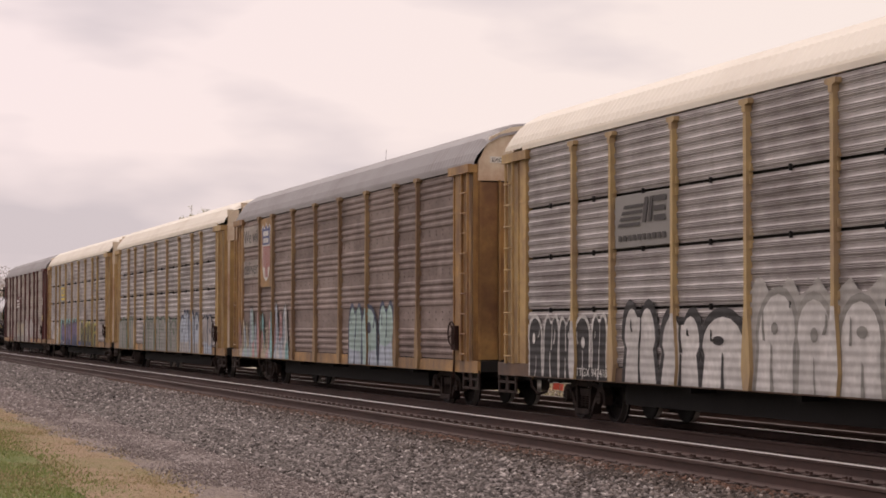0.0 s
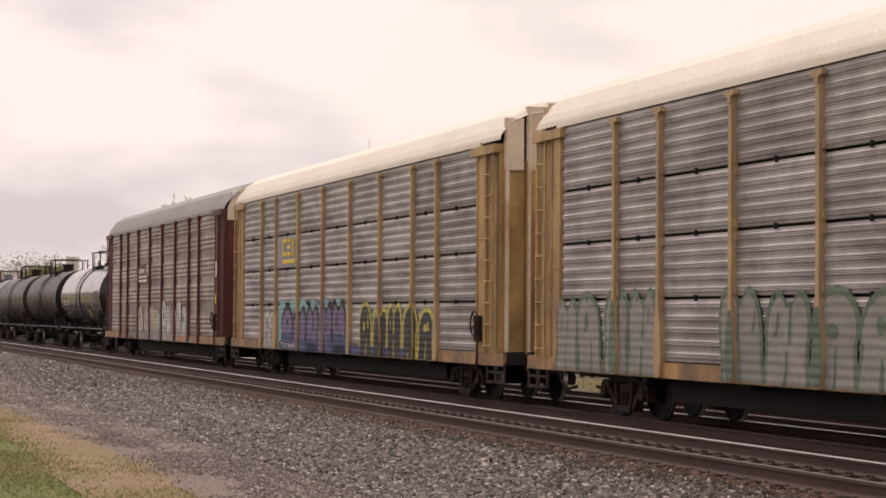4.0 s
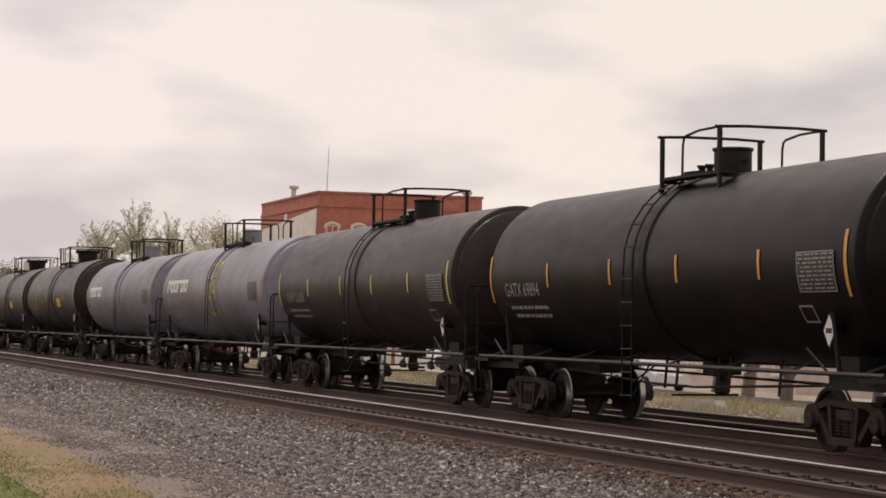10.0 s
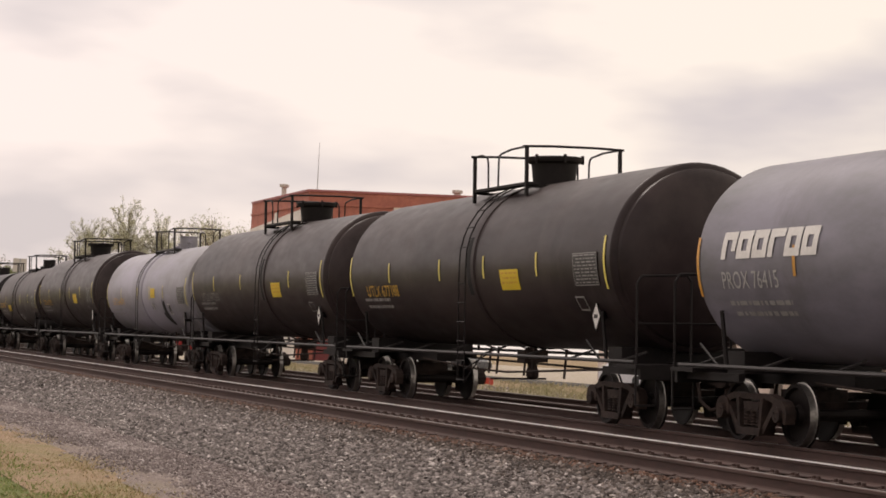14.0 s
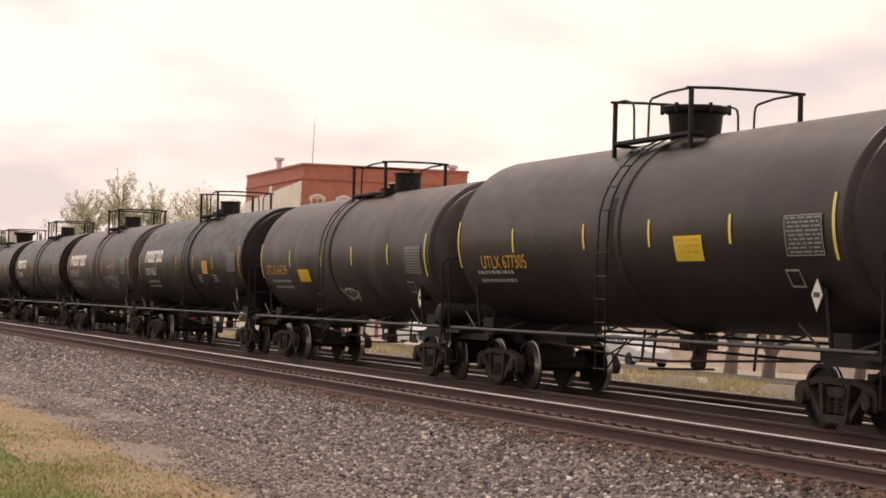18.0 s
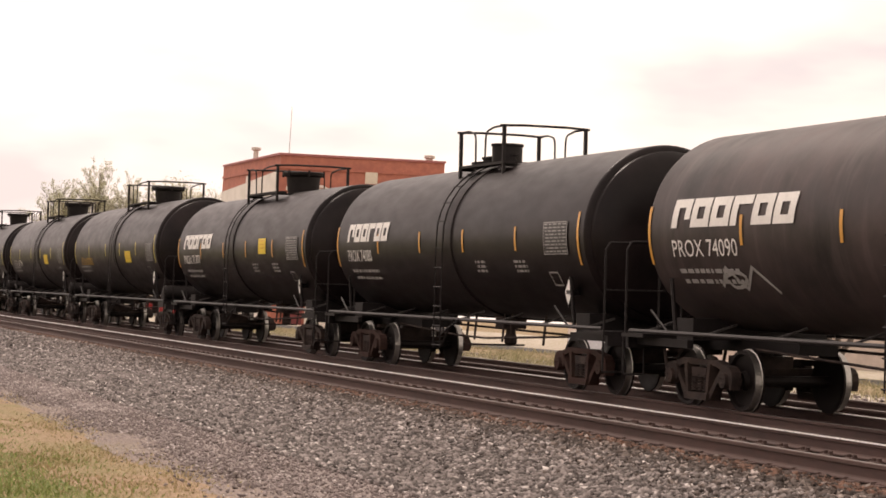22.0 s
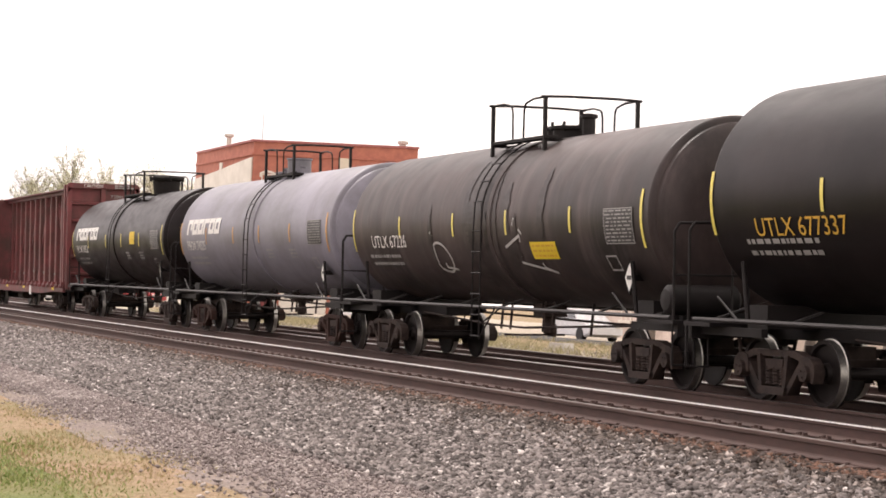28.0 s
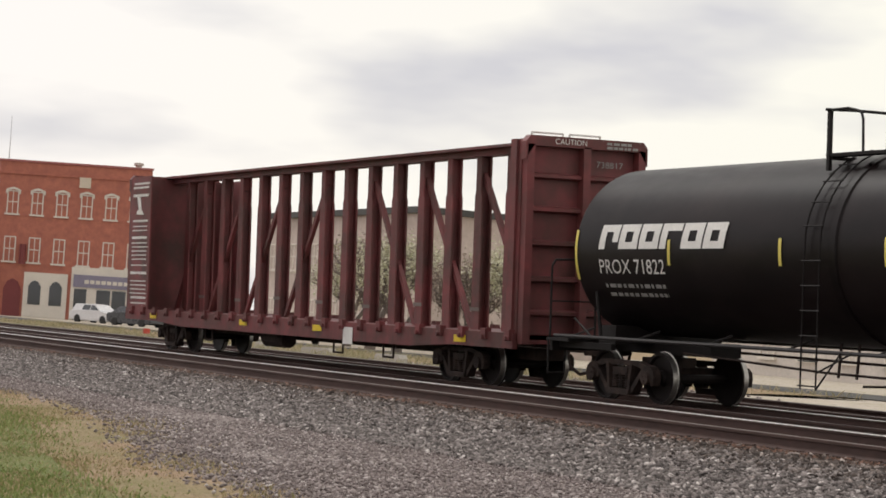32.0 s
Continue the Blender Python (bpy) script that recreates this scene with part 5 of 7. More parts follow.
for t_, x1 in ((near_track, -150), (main_track, -110)):
    bm = bmesh.new()
    x = 10.0
    while x > x1:
        build_fastening(bm, x)
        x -= TIE
    tagged(part("spikes_and_plates", bm, "rail_rust", t_), kind="stuff")


# ---- the train ----
CARS = []    # (car, its place along the line at 0 s)


def put(car):
    CARS.append((car, car.location.x))
    return car


def shapes(car, name, color, outlines, y=SIDE_Y - 0.06, label="", t=0.004):
    """Flat painted shapes on the car's side, as (x, z) outlines."""
    for o in outlines:
        bm = bmesh.new()
        prism(bm, o, y - t, y)
        ob = part(name, bm, color, car, label)
    return ob


def bar(x0, x1, z0, z1, lean=0.0):
    return [(x0, z0), (x1, z0), (x1 + lean, z1), (x0 + lean, z1)]


def arc(cx, cz, r0, r1, a0, a1, n=10):
    o = [(cx + r1 * math.cos(a0 + (a1 - a0) * i / n), cz + r1 * math.sin(a0 + (a1 - a0) * i / n)) for i in range(n + 1)]
    return o + [(cx + r0 * math.cos(a1 + (a0 - a1) * i / n), cz + r0 * math.sin(a1 + (a0 - a1) * i / n)) for i in range(n + 1)]


# silver rack with a slanted dark emblem and white graffiti
c = put(auto_rack(-27.9, "pale_yellow_rack_paint", "galvanized_panel", "cream_roof", "sill_brown", "pale yellow auto rack with silver ribbed panels and white graffiti", crown=6.19))
e = plate(c, "emblem_plate", -6.9, -4.4, 3.09, 4.0, "silver_plate", SIDE_Y - 0.04)
shapes(c, "railroad_emblem", "dark_emblem", [bar(-6.75 + 0.09 * k, -5.75 + 0.05 * k, 3.45 + 0.105 * k, 3.51 + 0.105 * k, 0.06) for k in range(4)]
       + [bar(-5.6, -5.45, 3.5, 3.93, 0.12), bar(-5.35, -5.22, 3.5, 3.93, 0.1), bar(-5.1, -4.6, 3.5, 3.6), bar(-5.1, -4.6, 3.67, 3.76), bar(-5.1, -4.55, 3.83, 3.93)])
shapes(c, "emblem_bars", "dark_emblem", [bar(-6.7 + 0.22 * k, -6.55 + 0.22 * k, 3.2, 3.3) for k in range(10)])
graffiti(c, -11.6, -7.3, 0.8, 2.0, 5, "black_spray_paint", "white_spray_paint", 3, line=0.05)
graffiti(c, -6.6, -1.5, 0.75, 2.1, 3, "white_spray_paint", "black_spray_paint", 4, line=0.1)
graffiti(c, -1.2, 4.2, 0.75, 2.3, 4, "white_spray_paint", "grey_spray_paint", 5, "pale_grey_spray_paint")
graffiti(c, 4.4, 10.6, 0.75, 2.2, 4, "white_spray_paint", "grey_spray_paint", 6, "pale_grey_spray_paint")
plate(c, "mark_plate", -9.1, -7.1, 0.72, 0.95, "black_spray_paint", SIDE_Y - 0.038)
decal_writing(c, "TTGX 942418", -8.9, 0.78, 0.15, "white_lettering", 1.6, name="reporting_mark")

# weathered rack with a shield
c = put(auto_rack(-56.4, "yellow_rack_paint", "brown_weathered_panel", "grey_roof", "sill_orange", "weathered yellow auto rack with brown-stained ribbed panels", tiers=False, crown=6.2, post="rust_post_paint"))
plate(c, "slogan_board", -11.6, -9.1, 4.3, 4.95, "weathered_panel", SIDE_Y - 0.04)
plate(c, "slogan_board", -11.6, -9.1, 3.3, 3.85, "weathered_panel", SIDE_Y - 0.04)
decal_writing(c, "We will", -11.5, 4.42, 0.42, "dark_emblem", 2.3, SIDE_Y - 0.052, "slogan")
decal_writing(c, "deliver.", -11.5, 3.4, 0.42, "dark_emblem", 2.3, SIDE_Y - 0.052, "slogan")
plate(c, "shield_board", -8.95, -7.1, 2.95, 5.1, "yellow_rack_paint", SIDE_Y - 0.045)
sx0, sz0 = -8.02, 3.15
shield = [(0, 0), (0.3, 0.12), (0.52, 0.45), (0.55, 0.9), (0.50, 1.35), (0.60, 1.62), (0.45, 1.74), (0.2, 1.62), (0, 1.8), (-0.2, 1.62), (-0.45, 1.74), (-0.60, 1.62), (-0.50, 1.35), (-0.55, 0.9), (-0.52, 0.45), (-0.3, 0.12)]
shapes(c, "shield", "white_lettering", [[(sx0 + x * 1.06, sz0 - 0.03 + z * 1.03) for x, z in shield]], SIDE_Y - 0.055, "shield with blue head and red stripes")
shapes(c, "shield_stripes", "shield_red", [bar(sx0 - 0.46 + 0.155 * k, sx0 - 0.38 + 0.155 * k, sz0 + (0.1 if 1 < k < 5 else 0.42), sz0 + 1.08) for k in range(7)], SIDE_Y - 0.062)
shapes(c, "shield_head", "shield_blue", [[(sx0 + x, sz0 + z) for x, z in ((0.52, 1.12), (0.50, 1.35), (0.58, 1.62), (0.45, 1.72), (0.2, 1.60), (0, 1.77), (-0.2, 1.60), (-0.45, 1.72), (-0.58, 1.62), (-0.50, 1.35), (-0.52, 1.12))]], SIDE_Y - 0.062)
shapes(c, "shield_bars", "white_lettering", [bar(sx0 - 0.36 + 0.15 * k, sx0 - 0.25 + 0.15 * k, sz0 + z, sz0 + z + 0.15) for z in (1.18, 1.4) for k in range(5)], SIDE_Y - 0.067)
graffiti(c, -12.2, -8.6, 0.75, 2.35, 3, "pink_spray_paint", "black_spray_paint", 11, None, ("tan_spray_paint", "pale_blue_spray_paint", "mint_spray_paint"), wild=True)
graffiti(c, -8.6, -4.9, 0.75, 2.45, 3, "cyan_spray_paint", "black_spray_paint", 12, None, ("tan_spray_paint", "pink_spray_paint", "pale_blue_spray_paint", "white_spray_paint"), wild=True)
graffiti(c, 2.3, 6.9, 0.72, 2.45, 3, "mint_spray_paint", "navy_spray_paint", 13, None, ("pale_blue_spray_paint",))
plate(c, "mark_plate", -8.2, -5.9, 0.72, 0.95, "black_spray_paint", SIDE_Y - 0.038)
decal_writing(c, "TTGX 981110", -8.0, 0.75, 0.17, "white_lettering", 1.9, name="reporting_mark")

c = put(auto_rack(-84.8, "pale_yellow_rack_paint", "galvanized_panel", "cream_roof", "sill_orange", "pale yellow auto rack with grey ribbed panels and faded graffiti", crown=6.19, tall=True))
graffiti(c, -12.0, -7.2, 0.8, 2.15, 4, "grey_spray_paint", "green_spray_paint", 21)
graffiti(c, -4.6, 3.9, 0.75, 2.15, 6, "grey_spray_paint", "green_spray_paint", 22)
graffiti(c, 4.4, 8.8, 0.72, 2.35, 4, "pale_blue_spray_paint", "navy_spray_paint", 23, None, ("pale_grey_spray_paint",))
graffiti(c, 9.6, 11.2, 0.8, 2.3, 2, "galvanized_panel", "navy_spray_paint", 24, None, ("pale_blue_spray_paint",), line=0.045)

# rack with three yellow emblem blocks and purple graffiti
c = put(auto_rack(-113.35, "pale_yellow_rack_paint", "galvanized_panel", "cream_roof", "sill_orange", "pale yellow auto rack with purple graffiti", crown=6.19, tall=True))
plate(c, "emblem_plate", -6.9, -4.35, 3.09, 4.0, "silver_plate", SIDE_Y - 0.04)
shapes(c, "railroad_emblem", "yellow_placard", [bar(-6.15, -6.03, 3.42, 3.92), bar(-6.03, -5.65, 3.42, 3.54), bar(-6.03, -5.65, 3.80, 3.92), bar(-5.55, -5.15, 3.42, 3.53), bar(-5.55, -5.15, 3.62, 3.72), bar(-5.55, -5.15, 3.81, 3.92),
                                                bar(-5.05, -4.93, 3.42, 3.92, 0.28), bar(-4.77, -4.65, 3.42, 3.92, -0.28), bar(-6.15, -4.6, 3.2, 3.32)])
plate(c, "sprayed_sill", -6.6, 1.6, 0.702, 0.958, "navy_spray_paint", SIDE_Y - 0.042, label="dark blue sprayed sill")
graffiti(c, -6.4, 1.2, 0.72, 2.1, 5, "purple_spray_paint", "black_spray_paint", 31, "cyan_spray_paint", ("blue_spray_paint",), line=0.11)
graffiti(c, 2.4, 8.8, 0.72, 2.05, 5, "black_spray_paint", "yellow_spray_paint", 32)
graffiti(c, -8.6, -7.2, 0.95, 1.8, 2, "grey_spray_paint", "white_spray_paint", 33)
plate(c, "painted_sill", -4.6, 6.8, 0.72, 0.95, "blue_spray_paint", SIDE_Y - 0.038)
decal_writing(c, "TTGX 964914", -6.35, 0.76, 0.16, "white_lettering", 1.9, SIDE_Y - 0.052, "reporting_mark")

# oxide red rack
c = put(auto_rack(-141.6, "oxide_red_paint", "weathered_panel", "grey_roof", "sill_orange", "oxide-red auto rack with brown-stained ribbed panels", tiers=False, crown=6.2, post="oxide_red_paint"))
plate(c, "emblem_plate", -4.15, -1.5, 3.0, 3.75, "oxide_red_paint", SIDE_Y - 0.045)
shapes(c, "railroad_emblem", "white_lettering", [bar(-4.1, -2.1, 3.02, 3.12), bar(-4.1, -2.2, 3.2, 3.28), arc(-1.95, 3.38, 0.24, 0.34, 0.0, 3.1), arc(-1.95, 3.38, 0.06, 0.15, -1.2, 2.2), bar(-2.28, -2.19, 3.05, 3.4)] + [bar(-4.05 + 0.2 * k, -3.92 + 0.2 * k, 3.38, 3.56) for k in range(7)], SIDE_Y - 0.055)
graffiti(c, -4.2, 1.0, 0.72, 2.15, 4, "tan_spray_paint", "grey_spray_paint", 41, None, ("white_spray_paint", "grey_spray_paint"), line=0.04)
graffiti(c, 1.5, 6.6, 0.72, 2.3, 5, "white_spray_paint", "maroon_spray_paint", 42, None, ("pale_grey_spray_paint",), line=0.045)
shapes(c, "sprayed_patch", "mint_spray_paint", [[(0.75, 1.25), (0.5, 1.7), (1.35, 1.72), (1.3, 1.2)]], SIDE_Y - 0.046)
shapes(c, "sprayed_patch", "mint_spray_paint", [[(6.45, 1.1), (6.4, 1.75), (6.9, 1.78), (6.95, 1.05)]], SIDE_Y - 0.046)
shapes(c, "sprayed_patch", "mint_spray_paint", [[(6.6, 0.96), (7.0, 0.96), (7.7, 0.72), (7.2, 0.72)]], SIDE_Y - 0.046)
shapes(c, "sprayed_patch", "orange_spray_paint", [[(5.2, 0.73), (5.15, 0.94), (6.2, 0.95), (6.3, 0.73)]], SIDE_Y - 0.046)
plate(c, "mark_plate", -6.75, -4.4, 0.72, 0.95, "black_spray_paint", SIDE_Y - 0.038)
decal_writing(c, "TTGX 979250", -6.6, 0.76, 0.18, "white_lettering", 2.0, name="reporting_mark")
plate(c, "notice_plate", 12.1, 12.3, 3.0, 3.5, "white_lettering", -1.56)
plate(c, "notice_plate", 12.05, 12.25, 2.1, 2.4, "yellow_placard", -1.56)

# the racks' bodies stand on raised springs
for c, s in CARS:
    for o in c.children:
        if not o.name.startswith(("truck", "coupler")):
            o.location.z += 0.1

BK, GB, BR, DU, GR, LG = ("black_tank_paint", "glossy_black_tank_paint", "brown_black_tank_paint", "dusty_black_tank_paint", "grey_tank_paint", "light_grey_tank_paint")
OR, YE = "orange_reflector", "yellow_reflector"
WH, YL = "white_lettering", "yellow_lettering"
TANKS = (
    # place, half length, paint, housing, stripes, mark, mark colour, emblem, placard, reservoir, label
    (-164.5, 6.9, GB, "plain", OR, "PROX 651230", WH, False, True, False, "glossy black tank car with white lettering"),
    (-181.1, 6.9, BK, "plain", OR, "GATX 69894", "dull_lettering", False, False, False, "black tank car with dull lettering"),
    (-197.8, 7.1, BR, "plain", YE, "FURX 50108", "dull_lettering", False, False, False, "brown-black tank car with yellow stripes"),
    (-214.3, 7.1, GR, "plain", OR, "PROX 76458", "silver_panel", True, False, False, "grey tank car with yellow graffiti"),
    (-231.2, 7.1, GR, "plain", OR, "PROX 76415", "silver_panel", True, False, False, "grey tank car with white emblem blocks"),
    (-249.2, 7.5, BR, "wide", YE, "UTLX 677188", YL, False, True, False, "brown-black tank car with wide valve housing"),
    (-266.9, 7.5, BR, "wide", YE, "UTLX 677306", "dull_lettering", False, True, False, "brown-black tank car with yellow placard"),
    (-283.3, 7.3, LG, "plain", YE, "UTLX 643819", YL, False, True, False, "light grey tank car with yellow lettering"),
    (-301.3, 7.4, BR, "wide", YE, "UTLX 677305", YL, False, True, False, "brown-black tank car with yellow lettering"),
    (-318.1, 7.0, DU, "plain", YE, "UTLX 64239", YL, False, True, True, "dusty black tank car with yellow lettering"),
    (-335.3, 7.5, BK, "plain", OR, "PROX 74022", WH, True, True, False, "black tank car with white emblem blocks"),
    (-352.1, 6.95, DU, "plain", OR, "PROX 74090", WH, True, False, False, "dusty black tank car with scrawled graffiti"),
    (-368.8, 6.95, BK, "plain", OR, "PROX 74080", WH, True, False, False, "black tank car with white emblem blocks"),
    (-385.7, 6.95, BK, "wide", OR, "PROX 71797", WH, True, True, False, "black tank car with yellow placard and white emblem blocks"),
    (-403.3, 7.4, BK, "wide", YE, "UTLX 677282", YL, False, True, True, "black tank car with wide valve housing"),
    (-421.1, 7.4, BK, "wide", YE, "UTLX 677284", WH, False, True, True, "black tank car with white lettering and placard"),
    (-438.8, 7.35, BK, "wide", YE, "UTLX 677337", YL, False, True, True, "black tank car with yellow lettering and placard"),
    (-455.7, 7.1, DU, "open", YE, "UTLX 67226", WH, False, True, True, "dusty brown-black tank car with scrawled graffiti"),
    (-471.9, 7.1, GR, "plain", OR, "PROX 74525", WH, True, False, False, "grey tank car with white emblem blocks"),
    (-488.9, 7.3, BK, "wide", YE, "PROX 71822", WH, True, True, False, "black tank car next to the lumber car"),
)
for i, (s, half, paint, style, stripes, mark, mc, badge, plac, res, label) in enumerate(TANKS):
    put(tank_car(s, half, paint, label, style, stripes, mark, mc, badge, WH, plac, "rusty_gear" if i in (12, 18) else "running_gear",
                 "worn_steel" if i == 7 else "black_steel", res, seed=i * 10, big="UTLX 677" in mark))


def scrawl(car, color, curves, r=0.03):
    """Sprayed line drawing on the tank's side, as (x, z) runs."""
    bm = bmesh.new()
    for pts in curves:
        for (a, b), (c_, d) in zip(pts, pts[1:]):
            p, q = Vector((a, b)), Vector((c_, d))
            n = Vector((-(q - p).y, (q - p).x)).normalized() * r
            e = (q - p).normalized() * r * 0.6
            bm.faces.new([bm.verts.new(on_tank(v.x, v.y, 0.017)) for v in (p - n - e, q - n + e, q + n + e, p + n - e)])
    return part("graffiti", bm, color, car, "sprayed line graffiti")


def loop(cx, cz, rx, rz, n=16, wob=0.15, ph=0.0):
    return [(cx + rx * (1 + wob * math.sin(3 * a + ph)) * math.cos(a), cz + rz * (1 + wob * math.sin(2 * a + ph)) * math.sin(a)) for a in [2 * math.pi * i / n for i in range(n + 1)]]


SIZE["r"], SIZE["z"] = 1.52, 2.70
tanks = [c for c, s in CARS if c.name.startswith("tank_car")]
scrawl(tanks[3], "yellow_spray_paint", [loop(0.75, 0.55, 0.75, 0.38), loop(0.45, 0.1, 0.55, 0.35, ph=1), loop(0.9, 0.65, 0.25, 0.22, ph=2), loop(0.3, -0.45, 0.3, 0.3, ph=3), loop(1.0, -0.3, 0.35, 0.45, ph=4),
                                        [(0.6, 0.7), (0.7, 0.4)], [(0.85, 0.7), (0.9, 0.45)], [(0.1, -0.2), (0.6, 0.1), (1.3, -0.1)], [(0.5, -0.8), (0.8, -0.3), (1.1, -0.9)]], 0.035)
scrawl(tanks[11], "silver_panel", [loop(3.0, -0.3, 0.35, 0.25, ph=1), loop(3.6, -0.28, 0.25, 0.28), [(2.6, -0.6), (2.8, 0.0), (3.0, -0.1)], [(4.1, -0.6), (4.2, 0.0), (4.5, -0.55), (4.6, 0.0)], [(2.9, -0.75), (3.6, -0.95), (4.3, -0.7)]], 0.022)
scrawl(tanks[11], "dull_lettering", [[(-4.9, -0.9), (-4.6, -0.6), (-4.2, -0.95), (-3.8, -0.6), (-3.3, -1.0)], loop(-4.4, -0.8, 0.3, 0.12)], 0.03)
def smear(car, x, z0, z1, w, seed, color="oily_smear"):
    """A dark run-down smear on the tank's side with ragged edges, widest near its top."""
    rnd = random.Random(seed)
    n = 26
    bm = bmesh.new()
    rows = []
    drift = 0.0
    for i in range(n + 1):
        k = i / n
        drift += rnd.uniform(-0.02, 0.02)
        half = w * (0.25 + 0.75 * math.sin(math.pi * min(1, 0.12 + 0.9 * k)) ** 0.7) * rnd.uniform(0.65, 1.15) * (0.12 if i in (0, n) else 1)
        rows.append([bm.verts.new(on_tank(x + drift + q * half, z0 + (z1 - z0) * k, 0.011)) for q in (-1, rnd.uniform(-0.3, 0.3), 1)])
    for a, b in zip(rows, rows[1:]):
        for q in (0, 1):
            bm.faces.new((a[q], a[q + 1], b[q + 1], b[q]))
    part("spill_mark", bm, color, car, "dark run-down smear of spilled product")


mat("oily_smear", (0.022, 0.017, 0.0165), 0.4, vary=0.5, scale=3, dirt=(0.06, 0.047, 0.045), dirt_amount=0.45, spec=0.2)
for x, z0, z1, w in ((-0.45, -1.2, 1.3, 0.16), (-0.1, -1.4, 1.5, 0.30), (0.25, -0.6, 1.4, 0.2), (1.0, -1.3, 0.9, 0.14), (1.65, -0.9, 0.7, 0.22), (2.0, -1.3, 0.1, 0.13), (3.2, -0.5, 0.9, 0.16), (-2.4, -1.3, 0.4, 0.12), (0.6, -1.5, 0.2, 0.1)):
    smear(tanks[17], x, z0, z1, w, int(x * 100) + 500)
scrawl(tanks[17], "silver_panel", [loop(-1.9, -0.7, 0.4, 0.35, ph=2), [(-2.3, -0.2), (-1.9, -0.9), (-1.4, -0.95)], [(2.0, 0.0), (1.5, -0.5), (2.2, -0.3), (2.0, -0.8), (3.1, -0.95)], [(2.2, -0.2), (2.9, -0.9), (3.3, -1.0)]], 0.025)
bm = bmesh.new()
bmesh.ops.triangulate(bm, faces=[bm.faces.new([bm.verts.new((x, z, 0)) for x, z in ((2.97, -0.7), (3.1, -0.8), (3.25, -0.755), (3.32, -0.27), (3.44, -0.46), (3.55, -0.35), (3.74, -0.37), (3.76, -0.6), (3.77, -0.83), (3.83, -1.22), (3.76, -1.32), (3.31, -1.3), (3.01, -0.97))])])
bmesh.ops.subdivide_edges(bm, edges=bm.edges[:], cuts=3, use_grid_fill=True)
for v in bm.verts:
    v.co = on_tank(v.co.x, v.co.y, 0.014)
part("tar_stain", bm, "shade_and_stain_black", tanks[7], "black tar stain")
for x0, x1, z0, z1, name in ((4.13, 4.56, -0.85, -0.48, "stencil_plate"), (1.42, 1.9, -0.68, -0.44, "notice_plate")):
    bm = bmesh.new()
    skin_strip(bm, x0, x1, z0, z1, 3)
    pl = part(name, bm, "panel_black", tanks[7])
    bm = bmesh.new()
    if name == "stencil_plate":
        for q in ((x0, x1, z0, z0 + 0.03), (x0, x1, z0 + 0.08, z0 + 0.1), (x0, x1, z1 - 0.03, z1), (x0, x0 + 0.03, z0 + 0.03, z1 - 0.03), (x1 - 0.03, x1, z0 + 0.03, z1 - 0.03)):
            skin_strip(bm, *q, 2, 0.018)
    else:
        skin_lines(bm, x0 + 0.01, z1 - 0.015, 0.46, 4, 0.058, 0.03, 5, 0.018)
    part("plate_print", bm, "white_lettering", pl)
scrawl(tanks[9], "silver_panel", [loop(0.7, -1.0, 0.45, 0.16, ph=1), [(0.0, -0.85), (0.4, -1.25), (0.7, -0.85), (1.0, -1.22), (1.4, -0.9)]], 0.028)


def build_center_post(bm):
    """A tapered box post with a narrower head."""
    for y in (-0.13, 0.09):
        prism(bm, [(-0.17, 1.08), (-0.15, 3.9), (-0.11, 4.0), (-0.11, 4.74), (0.11, 4.74), (0.11, 4.0), (0.15, 3.9), (0.17, 1.08)], y, y + 0.04)
    box(bm, -0.04, 0.04, -0.10, 0.10, 1.08, 4.74)


def sill_lines(bm, x, z, width, rows, pitch, height, y, seed):
    rnd = random.Random(seed)
    for r in range(rows):
        u = x + rnd.uniform(0, 0.12)
        while u < x + width - 0.08:
            w = rnd.uniform(0.05, 0.14)
            box(bm, u, u + w, y - 0.006, y, z - r * pitch - height, z - r * pitch)
            u += w + rnd.uniform(0.02, 0.04)


